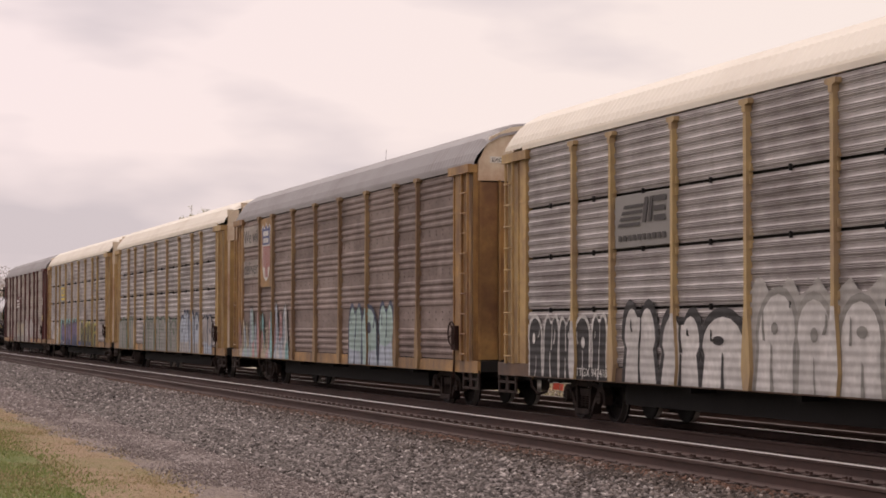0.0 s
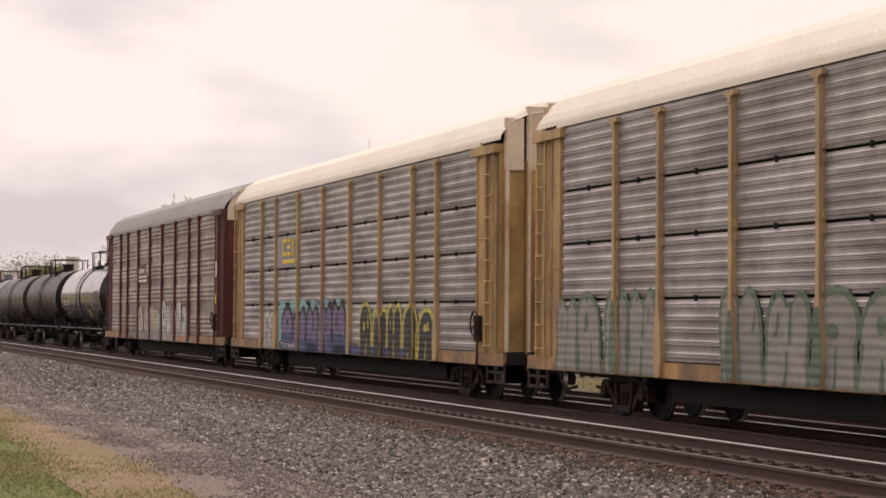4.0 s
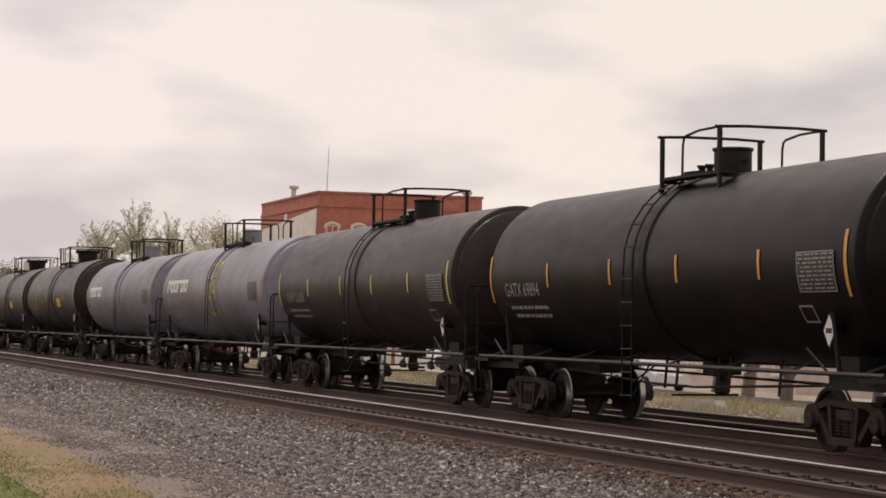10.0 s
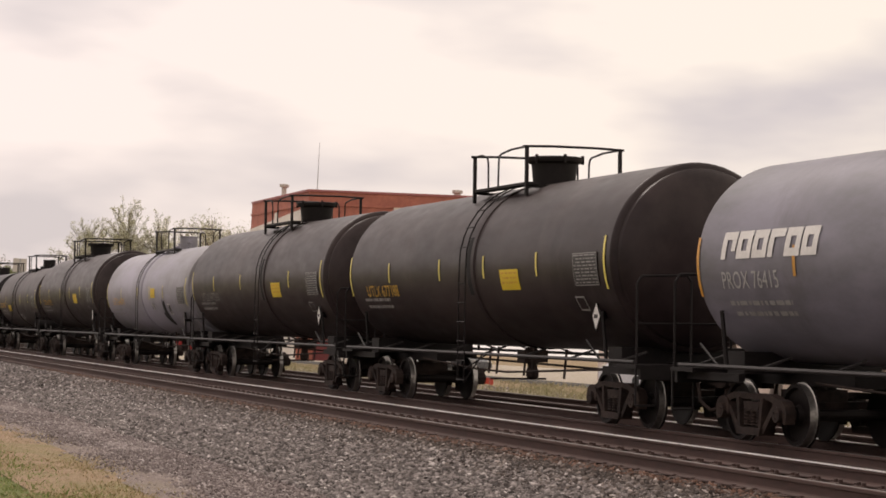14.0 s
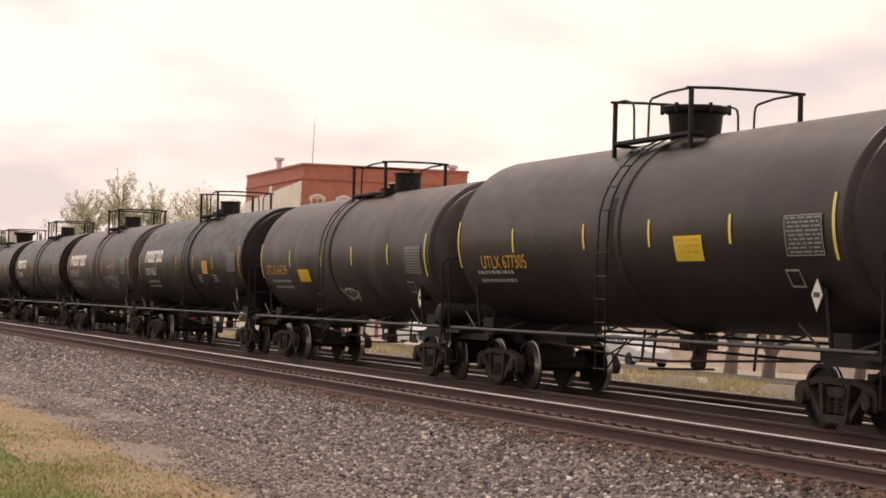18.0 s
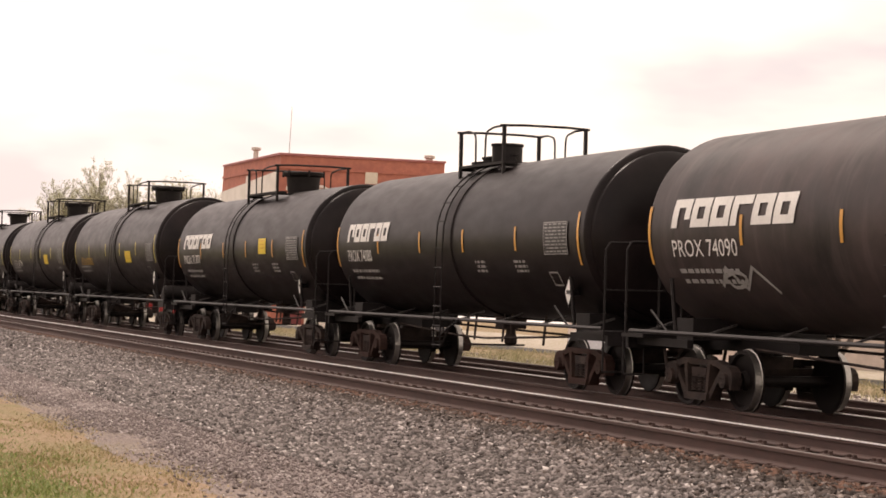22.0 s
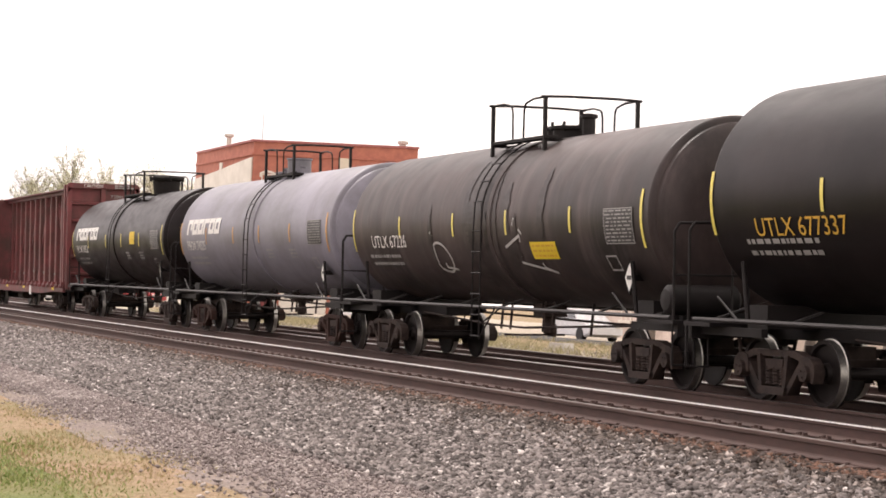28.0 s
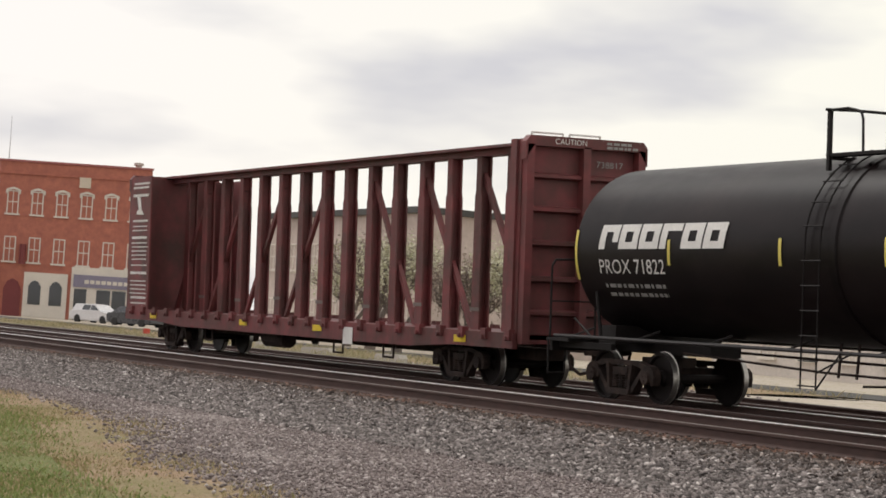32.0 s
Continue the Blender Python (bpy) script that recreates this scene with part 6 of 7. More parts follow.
def centerbeam(s):
    car = thing("centerbeam_flatcar", pose(s, TRACKS[1], 0, BANK), "empty oxide-red centerbeam lumber car with bulkheads", "flatcar")
    red, half = "centerbeam_red_paint", 11.3
    bm = bmesh.new()
    box(bm, -half, half, -1.33, 1.33, 0.98, 1.08)
    part("deck", bm, red, car)
    for sy in (-1, 1):
        bm = bmesh.new()
        prism(bm, [(-half, 0.80), (-half, 1.10), (half, 1.10), (half, 0.80), (half - 2.5, 0.80), (half - 4.5, 0.70), (-half + 4.5, 0.70), (-half + 2.5, 0.80)], sy * 1.38 - 0.05, sy * 1.38 + 0.05)
        part("side_sill", bm, red, car)
        for i in range(24):
            p = part("winch", shared(("winch",), "winch", red, lambda bm: (box(bm, -0.10, 0.10, -0.07, 0.07, 0.96, 1.17), rod(bm, (0, -0.12, 1.0), (0, 0.12, 1.0), 0.05))), None, car)
            p.location = (-half + 0.6 + i * 0.95, sy * 1.42, 0)
    for x in (-9.2, -2.6, 1.9, 8.9):
        plate(car, "reflector", x, x + 0.5, 0.86, 1.0, "yellow_placard", -1.435)
    plate(car, "white_plate", 3.6, 4.1, 0.62, 1.0, "white_lettering", -1.44)
    bm = bmesh.new()
    box(bm, -half, half, -0.17, 0.17, 4.74, 4.88)
    box(bm, -half, half, -0.36, 0.36, 4.87, 4.93)
    part("top_chord", bm, red, car)
    n = 16
    step = (2 * half - 2.6) / (n - 1)
    for i in range(n):
        x = -half + 1.3 + step * i
        p = part("center_post", shared(("cpost",), "center_post", red, build_center_post), None, car)
        p.location = (x, 0, 0)
        if i < n - 1 and i not in (7,):
            right = i > 7
            if (i % 2 == 1) == right:
                a, b = (x, x + step * 1.75) if right else (x + step, x - step * 0.75)
                bm = bmesh.new()
                prism(bm, [(a - 0.07, 4.4), (a + 0.07, 4.4), (b + 0.07, 1.1), (b - 0.07, 1.1)], -0.05, 0.05)
                part("diagonal_brace", bm, red, car)
        if i % 2:
            bm = bmesh.new()
            box(bm, x - 0.20, x + 0.20, -0.145, -0.132, 1.42 + 0.05 * (i % 3), 1.50 + 0.05 * (i % 3))
            part("strap", bm, "grey_rail_steel", car)
    for k in (-1, 1):
        x = k * half

        def span(a, b):
            return (min(x + k * a, x + k * b), max(x + k * a, x + k * b))
        bm = bmesh.new()
        box(bm, *span(-0.12, 0), -1.36, 1.36, 0.9, 4.85)
        part("bulkhead", bm, red, car)
        for z in (1.5, 2.15, 2.85, 3.5, 4.15):
            bm = bmesh.new()
            prism(bm, [(span(0, 0.14)[0], z - 0.07), (span(0, 0.14)[0], z + 0.07), (span(0, 0.14)[1], z + 0.03), (span(0, 0.14)[1], z - 0.03)], -1.2, 1.2)
            part("bulkhead_rib", bm, red, car)
        for y in (-1.34, -0.08, 1.18):
            bm = bmesh.new()
            box(bm, *span(0, 0.2), y, y + 0.16, 0.9, 4.75)
            part("bulkhead_post", bm, red, car)
        bm = bmesh.new()
        pts = [(-1.38, 4.45), (-1.38, 4.80), (-1.28, 4.92), (1.28, 4.92), (1.38, 4.80), (1.38, 4.45), (1.2, 4.72), (-1.2, 4.72)]
        a = [bm.verts.new((span(0, 0.2)[0], y, z)) for y, z in pts]
        b = [bm.verts.new((span(0, 0.2)[1], y, z)) for y, z in pts]
        bm.faces.new(a)
        bm.faces.new(b[::-1])
        for i in range(len(pts)):
            bm.faces.new((a[i], b[i], b[(i + 1) % len(pts)], a[(i + 1) % len(pts)]))
        part("bulkhead_header", bm, red, car)
        for sy in (-1, 1):
            bm = bmesh.new()
            w = 0.35 if k > 0 else 1.75
            prism(bm, [(x - k * 0.12, 0.95), (x - k * 0.12, 4.85), (x - k * w, 4.85), (x - k * w, 0.95)], sy * 1.385 - 0.025, sy * 1.385 + 0.025)
            part("bulkhead_side", bm, red, car)
        truck(car, k * 8.4, "running_gear")
        coupler(car, k * (half + 0.05), k)
    bm = bmesh.new()
    for z, h, rows in ((4.68, 0.06, 2), (4.35, 0.075, 1), (3.62, 0.06, 1), (3.45, 0.032, 2), (3.15, 0.07, 1), (2.98, 0.032, 5), (2.35, 0.032, 1), (2.15, 0.075, 1), (1.9, 0.032, 4), (1.45, 0.065, 1), (1.28, 0.04, 1)):
        sill_lines(bm, -half + 0.25, z, 1.35, rows, 0.115, h, -1.412, int(z * 100))
    tagged(part("instruction_lines", bm, "white_lettering", car), kind="stuff")
    shapes(car, "white_figure", "white_lettering", [[(-half + 0.78, 3.90), (-half + 1.05, 3.80), (-half + 0.88, 4.26), (-half + 0.62, 4.28)], [(-half + 0.6, 3.78), (-half + 1.2, 3.76), (-half + 1.1, 3.87), (-half + 0.65, 3.90)]], -1.412)
    bm = bmesh.new()
    flat_writing(bm, "CAUTION", 0, 0, 0, 0.11, 0.72)
    w = part("warning_words", bm, "white_lettering", car)
    w.location, w.rotation_euler = (half + 0.21, -0.75, 4.77), (0, 0, math.pi / 2)
    bm = bmesh.new()
    flat_writing(bm, "738817", 0, 0, 0, 0.12, 0.62)
    w = part("car_number", bm, "dull_lettering", car)
    w.location, w.rotation_euler = (half + 0.03, 0.3, 4.38), (0, 0, math.pi / 2)
    bm = bmesh.new()
    sill_lines(bm, 0, 0.08, 0.75, 2, 0.08, 0.05, 0, 5)
    w = part("warning_lines", bm, "dull_lettering", car)
    w.location, w.rotation_euler = (half + 0.21, 0.35, 4.79), (0, 0, math.pi / 2)
    for y in (-1.1, -0.25):
        bm = bmesh.new()
        pipe(bm, [(half - 0.1, y, 4.9), (half - 0.1, y, 5.0), (half - 0.1, y + 0.7, 5.0), (half - 0.1, y + 0.7, 4.9)], 0.02)
        part("grab_iron", bm, "white_lettering", car)
    bm = bmesh.new()
    box(bm, -half + 1, half - 1, -0.35, 0.35, 0.55, 0.98)
    part("center_sill", bm, "running_gear", car)
    bm = bmesh.new()
    rod(bm, (-2.2, -0.8, 0.55), (-0.9, -0.8, 0.55), 0.2, 12)
    part("air_reservoir", bm, "running_gear", car)
    for x in (-5.5, 2.6, 5.2):
        bm = bmesh.new()
        pipe(bm, [(x, -1.2, 0.8), (x, -1.2, 0.4), (x + 0.5, -1.2, 0.4), (x + 0.5, -1.2, 0.8)], 0.025)
        part("step", bm, "running_gear", car)
    return car


put(centerbeam(-509.9))


# ---- buildings ----
mat("brick", (0.43, 0.155, 0.105), 0.85, vary=0.15, scale=3, dirt=(0.33, 0.115, 0.085), dirt_amount=0.4)
mat("coping", (0.34, 0.12, 0.11), 0.7, vary=0.12, scale=3)
mat("render_wall", (0.72, 0.67, 0.60), 0.8, vary=0.06, scale=1.0, dirt=(0.60, 0.55, 0.48), dirt_amount=0.25)
mat("white_trim", (0.66, 0.61, 0.54), 0.6, vary=0.08, scale=3)
mat("board", (0.60, 0.52, 0.42), 0.7, vary=0.08, scale=2)
mat("door_red", (0.16, 0.03, 0.03), 0.5, vary=0.15, scale=3)
mat("shop_sign", (0.22, 0.20, 0.27), 0.5, vary=0.1, scale=3)
mat("tar_roof", (0.08, 0.078, 0.075), 0.9, vary=0.2, scale=2)
mat("pink_block", (0.56, 0.47, 0.42), 0.85, vary=0.12, scale=2, dirt=(0.45, 0.37, 0.32), dirt_amount=0.3)
mat("stone_block", (0.55, 0.50, 0.45), 0.85, vary=0.15, scale=2)
mat("concrete", (0.40, 0.37, 0.33), 0.85, vary=0.12, scale=4)
mat("cabinet_paint", (0.36, 0.335, 0.30), 0.5, vary=0.08, scale=2)
mat("pole_wood", (0.24, 0.20, 0.165), 0.85, vary=0.2, scale=5, stretch=(1, 1, 0.2))
mat("white_car_paint", (0.66, 0.65, 0.66), 0.25, vary=0.03, scale=2, spec=0.6)
mat("red_car_paint", (0.36, 0.03, 0.03), 0.25, vary=0.05, scale=2, spec=0.6)
mat("dark_car_paint", (0.05, 0.05, 0.055), 0.3, vary=0.05, scale=2, spec=0.6)
mat("rubber", (0.025, 0.024, 0.024), 0.8, vary=0.2, scale=6)
mat("hub_metal", (0.45, 0.45, 0.45), 0.35, metal=0.9, vary=0.1, scale=6)
mat("signal_red", (0.52, 0.07, 0.04), 0.5, vary=0.15, scale=4)
mat("bark", (0.17, 0.14, 0.122), 0.9, vary=0.25, scale=6, bump=0.01, bump_scale=20)

glass = bpy.data.materials.new("window_glass")
glass.use_nodes = True
gb = glass.node_tree.nodes["Principled BSDF"]
gb.inputs["Base Color"].default_value, gb.inputs["Roughness"].default_value, gb.inputs["Specular IOR Level"].default_value = (0.035, 0.04, 0.045, 1), 0.06, 0.8
M["window_glass"] = glass


def leaf_material(name, a, b, stops=()):
    """Leaves or blades that differ from one another."""
    m = bpy.data.materials.new(name)
    m.use_nodes = True
    n, l = m.node_tree.nodes, m.node_tree.links
    g = n.new("ShaderNodeNewGeometry")
    r = n.new("ShaderNodeValToRGB")
    r.color_ramp.elements[0].color, r.color_ramp.elements[1].color = (*a, 1), (*b, 1)
    for p, c in stops:
        r.color_ramp.elements.new(p).color = (*c, 1)
    l.new(g.outputs["Random Per Island"], r.inputs[0])
    l.new(r.outputs[0], n["Principled BSDF"].inputs["Base Color"])
    n["Principled BSDF"].inputs["Roughness"].default_value = 0.8
    n["Principled BSDF"].inputs["Specular IOR Level"].default_value = 0.2
    M[name] = m


leaf_material("pale_spring_leaves", (0.40, 0.40, 0.24), (0.74, 0.71, 0.57))
leaf_material("green_leaves", (0.13, 0.15, 0.06), (0.27, 0.28, 0.13))
leaf_material("bare_twigs", (0.22, 0.175, 0.145), (0.40, 0.33, 0.28))
leaf_material("blossom", (0.30, 0.31, 0.18), (0.50, 0.48, 0.34))
leaf_material("grass_green_blades", (0.17, 0.23, 0.065), (0.36, 0.38, 0.16))
leaf_material("grass_dry_blades", (0.29, 0.27, 0.12), (0.55, 0.42, 0.28))
leaf_material("weed_blades", (0.24, 0.23, 0.11), (0.48, 0.42, 0.28))
leaf_material("ballast_stone", (0.06, 0.052, 0.049), (0.64, 0.585, 0.555), ((0.5, (0.172, 0.149, 0.141)), (0.93, (0.305, 0.267, 0.254))))
leaf_material("fine_stone", (0.15, 0.124, 0.119), (0.54, 0.485, 0.465), ((0.8, (0.31, 0.26, 0.248)),))
leaf_material("dusty_ballast_stone", (0.035, 0.027, 0.024), (0.42, 0.36, 0.33), ((0.55, (0.085, 0.067, 0.059)), (0.9, (0.19, 0.155, 0.138))))
leaf_material("stained_stone", (0.03, 0.02, 0.016), (0.19, 0.105, 0.075))


def framed_window(b, x, z0, z1, w, y=0.0, arched=True, boarded=False):
    bm = bmesh.new()
    t = 0.09
    box(bm, x - w / 2, x - w / 2 + t, y - 0.06, y + 0.10, z0, z1)
    box(bm, x + w / 2 - t, x + w / 2, y - 0.06, y + 0.10, z0, z1)
    box(bm, x - w / 2, x + w / 2, y - 0.06, y + 0.10, z1 - t, z1)
    box(bm, x - 0.03, x + 0.03, y - 0.04, y + 0.08, z0, z1 - t)
    box(bm, x - w / 2 + t, x + w / 2 - t, y - 0.04, y + 0.08, (z0 + z1) / 2 - 0.04, (z0 + z1) / 2 + 0.04)
    win = part("window", bm, "white_trim", b)
    bm = bmesh.new()
    box(bm, x - w / 2 + 0.04, x + w / 2 - 0.04, y + 0.02, y + 0.05, z0, z1 - 0.05)
    part("board" if boarded else "pane", bm, "board" if boarded else "window_glass", win)
    bm = bmesh.new()
    box(bm, x - w / 2 - 0.12, x + w / 2 + 0.12, y - 0.14, y + 0.04, z0 - 0.14, z0)
    part("sill", bm, "white_trim", win)
    if arched:
        bm = bmesh.new()
        o = [(x - w / 2 - 0.12, z1 - 0.25), (x - w / 2 - 0.12, z1 + 0.06), (x - w / 4, z1 + 0.22), (x, z1 + 0.27), (x + w / 4, z1 + 0.22), (x + w / 2 + 0.12, z1 + 0.06), (x + w / 2 + 0.12, z1 - 0.25),
             (x + w / 2 + 0.01, z1 - 0.25), (x + w / 2 - 0.02, z1), (x, z1 + 0.09), (x - w / 2 + 0.02, z1), (x - w / 2 - 0.01, z1 - 0.25)]
        prism(bm, o, y - 0.12, y + 0.02)
        part("hood", bm, "white_trim", win)


def corner_building():
    b = thing("brick_building", pose(-149.8, 40.0, -0.25, 0, 0, 64.3), "three-storey red brick corner building with white-rendered side wall", "building")
    w, h = 12.2, 12.55
    far = (-7.93, 16.9)
    foot = [(0, 0), (w, 0), (w + far[0], far[1]), far]

    def ring(z0, z1, grow, bm):
        cx, cy = sum(p[0] for p in foot) / 4, sum(p[1] for p in foot) / 4
        pts = [(p[0] + (1 if p[0] > cx else -1) * grow, p[1] + (1 if p[1] > cy else -1) * grow) for p in foot]
        lo = [bm.verts.new((x, y, z0)) for x, y in pts]
        hi = [bm.verts.new((x, y, z1)) for x, y in pts]
        bm.faces.new(lo[::-1])
        bm.faces.new(hi)
        for i in range(4):
            bm.faces.new((lo[i], lo[(i + 1) % 4], hi[(i + 1) % 4], hi[i]))

    bm = bmesh.new()
    ring(0, h, 0, bm)
    part("wall", bm, "brick", b)
    bm = bmesh.new()
    ring(h, h + 0.16, 0.10, bm)
    part("coping", bm, "coping", b)
    bm = bmesh.new()
    ring(h - 1.0, h - 0.82, 0.10, bm)
    part("cornice", bm, "brick", b)
    # white render on the side wall, below a stepped brick parapet
    bm = bmesh.new()
    d = math.hypot(*far)
    ux, uy = far[0] / d, far[1] / d
    nx, ny = -uy, ux

    def side(a, z, o):
        return (ux * a + nx * o, uy * a + ny * o, z)
    outline = [(0.15, 0), (0.15, h - 1.15), (6, h - 1.45), (9.4, h - 1.65), (9.4, h - 1.15), (10.2, h - 1.15), (10.2, h - 1.7), (d - 0.1, h - 2.1), (d - 0.1, 0)]
    a = [bm.verts.new(side(u, z, 0.02)) for u, z in outline]
    c = [bm.verts.new(side(u, z, 0.10)) for u, z in outline]
    bm.faces.new(a)
    bm.faces.new(c[::-1])
    for i in range(len(outline)):
        bm.faces.new((a[i], c[i], c[(i + 1) % len(outline)], a[(i + 1) % len(outline)]))
    part("rendered_wall", bm, "render_wall", b, "cream-white rendered side wall")
    for i in range(6):
        x = 1.15 + i * 1.98
        framed_window(b, x, 8.35, 10.2, 0.95)
        framed_window(b, x, 4.5, 6.5, 0.95, boarded=i < 3, arched=False)
    bm = bmesh.new()
    box(bm, 6.4, 7.3, -0.14, 0.0, 10.75, 11.6)
    part("date_stone", bm, "board", b)
    bm = bmesh.new()
    prism(bm, [(0.9, 0.02), (0.9, 2.3), (1.2, 2.9), (1.6, 3.1), (2.0, 2.9), (2.3, 2.3), (2.3, 0.02)], -0.12, 0.0)
    part("door", bm, "door_red", b, "dark red arched door")
    bm = bmesh.new()
    box(bm, 2.5, 6.0, -0.10, 0.0, 0.02, 3.7)
    front = part("shop_front", bm, "white_trim", b)
    for x in (3.4, 5.1):
        bm = bmesh.new()
        prism(bm, [(x - 0.5, 1.1), (x - 0.5, 2.6), (x - 0.25, 2.95), (x, 3.05), (x + 0.25, 2.95), (x + 0.5, 2.6), (x + 0.5, 1.1)], -0.14, -0.08)
        part("arched_pane", bm, "window_glass", front)
    bm = bmesh.new()
    box(bm, 6.3, 12.15, -0.22, 0.0, 0.02, 4.35)
    shop = part("shop_front", bm, "white_trim", b)
    bm = bmesh.new()
    box(bm, 6.5, 12.0, -0.34, -0.22, 2.75, 3.75)
    sign = part("shop_sign", bm, "shop_sign", shop, "dark painted sign board")
    bm = bmesh.new()
    for i in range(9):
        box(bm, 7.4 + i * 0.45, 7.75 + i * 0.45, -0.37, -0.34, 3.05, 3.35)
    part("sign_bars", bm, "white_trim", sign)
    for x0, x1, z0 in ((6.6, 7.6, 0.1), (8.4, 9.5, 0.7), (9.65, 10.75, 0.7), (10.9, 11.9, 0.7)):
        bm = bmesh.new()
        box(bm, x0, x1, -0.26, -0.21, z0, 2.6)
        part("shop_pane", bm, "window_glass", shop)
    bm = bmesh.new()
    box(bm, -0.35, 0.55, -0.15, 0.05, 0.0, 5.0)
    part("corner_pier", bm, "brick", b)
    bm = bmesh.new()
    rod(bm, (2.3, -0.5, 4.3), (2.3, -0.5, 5.9), 0.28, 8)
    part("hanging_sign", bm, "door_red", b)
    bm = bmesh.new()
    turned(bm, [(h, 0.25), (h + 0.35, 0.25), (h + 0.4, 0.4), (h + 0.6, 0.4), (h + 0.65, 0.1)], "z", 10, (10.9, 1.2, 0))
    part("roof_vent", bm, "stone_block", b)
    bm = bmesh.new()
    turned(bm, [(h, 0.2), (h + 0.9, 0.2), (h + 0.95, 0.38), (h + 1.15, 0.38), (h + 1.2, 0.1)], "z", 10, (-3.8, 9.4, 0))
    part("flue", bm, "stone_block", b)
    bm = bmesh.new()
    rod(bm, (0.35, 1.3, h), (0.35, 1.3, h + 3.75), 0.045, 6, 0.02)
    part("antenna", bm, "hub_metal", b)
    return b


corner_building()


def low_building(name, x0, x1, y0, y1, h, material_, label, storeys=1, roof="tar_roof"):
    b = thing(name, pose(0, 0, -0.25), label, "building")
    bm = bmesh.new()
    box(bm, x0, x1, y0, y1, 0, h)
    part("wall", bm, material_, b)
    bm = bmesh.new()
    box(bm, x0 - 0.3, x1 + 0.3, y0 - 0.3, y1 + 0.3, h, h + 0.35)
    part("roof", bm, roof, b)
    n = max(2, int((x1 - x0) / 3))
    for s in range(storeys):
        for i in range(n):
            x = x0 + (x1 - x0) * (i + 0.5) / n
            framed_window(b, x, 1.0 + s * 3.4, 2.6 + s * 3.4, 1.2, y0, False)
    return b


low_building("office_building", -108.0, -86.0, 46.0, 60.0, 7.6, "pink_block", "two-storey pinkish block building with a flat roof", 2)
low_building("store_building", -72.0, -50.0, 56.0, 68.0, 4.2, "stone_block", "low grey building with a dark flat roof")
low_building("low_annex", -205.0, -180.0, 46.0, 60.0, 5.6, "render_wall", "low white building with a red brick parapet", roof="brick")


# ---- trees ----
def branch(bm, p, d, length, r, depth, rnd, tips, up=0.0):
    steps = 3
    for i in range(steps):
        q = p + d * (length / steps)
        rod(bm, p, q, r * (1 - 0.22 * i / steps), 6 if depth > 1 else 4, r * (1 - 0.22 * (i + 1) / steps))
        if depth <= 2:
            tips.append(q.copy())
        p = q
        d = (d + Vector((rnd.uniform(-0.18, 0.18), rnd.uniform(-0.18, 0.18), rnd.uniform(-0.05, 0.14)))).normalized()
    if depth == 0:
        return
    for i in range(rnd.randint(3, 4)):
        a = rnd.uniform(0, 6.283)
        side = Vector((math.cos(a), math.sin(a), rnd.uniform(0.0, 0.5) + up))
        branch(bm, p - d * length * rnd.uniform(0, 0.35), (d * 0.75 + side * 0.8).normalized(), length * rnd.uniform(0.58, 0.8), r * 0.58, depth - 1, rnd, tips, up)


def leaf_cloud(points, per, spread, size, rnd):
    """Small two-triangle leaves scattered round the points."""
    P = np.repeat(np.array([tuple(p) for p in points]), per, axis=0)
    n = len(P)
    P = P + rnd.normal(0, spread, (n, 3))
    U, W = rnd.normal(0, 1, (n, 3)), rnd.normal(0, 1, (n, 3))
    U /= np.linalg.norm(U, axis=1)[:, None]
    W -= U * (U * W).sum(1)[:, None]
    W /= np.linalg.norm(W, axis=1)[:, None]
    s = rnd.uniform(0.6, 1.3, (n, 1)) * size
    V = np.stack([P - U * s, P + W * s * 0.5, P + U * s, P - W * s * 0.5], 1).reshape(-1, 3)
    me = bpy.data.meshes.new("leaves")
    F = np.arange(4 * n).reshape(n, 4)
    me.from_pydata(V.tolist(), [], F.tolist())
    return me


def tree(name, x, y, z, height, leaves, label, seed, per=10, spread=0.35, size=0.09, depth=4, trunk_share=0.26, thick=0.028, side=1.0, up=0.0):
    rnd = random.Random(seed)
    t = thing(name, pose(x, y, z), label, "tree")
    bm = bmesh.new()
    tips = []
    r = height * thick
    rod(bm, (0, 0, -0.1), (0.05, 0.02, height * trunk_share), r * 1.25, 9, r)
    for i in range(4 if depth > 2 else 3):
        a = i * 1.7 + rnd.uniform(-0.4, 0.4)
        d = Vector((math.cos(a) * 0.6, math.sin(a) * 0.6, 1.0 if i else 1.6)).normalized()
        branch(bm, Vector((0.05, 0.02, height * trunk_share * (0.85 + 0.05 * i))), d, height * (0.27 if i else 0.27 / side ** 0.5) * (side if i else 1.0), r * 0.62, depth - 1, rnd, tips, up)
    top = max(p.z for p in tips)
    k = height / top
    bmesh.ops.scale(bm, vec=(k, k, k), verts=bm.verts)
    part("trunk", bm, "bark", t)
    me = leaf_cloud([p * k for p in tips], per, spread, size, np.random.RandomState(seed))
    me.materials.append(M[leaves])
    part("crown", me, None, t)
    return t


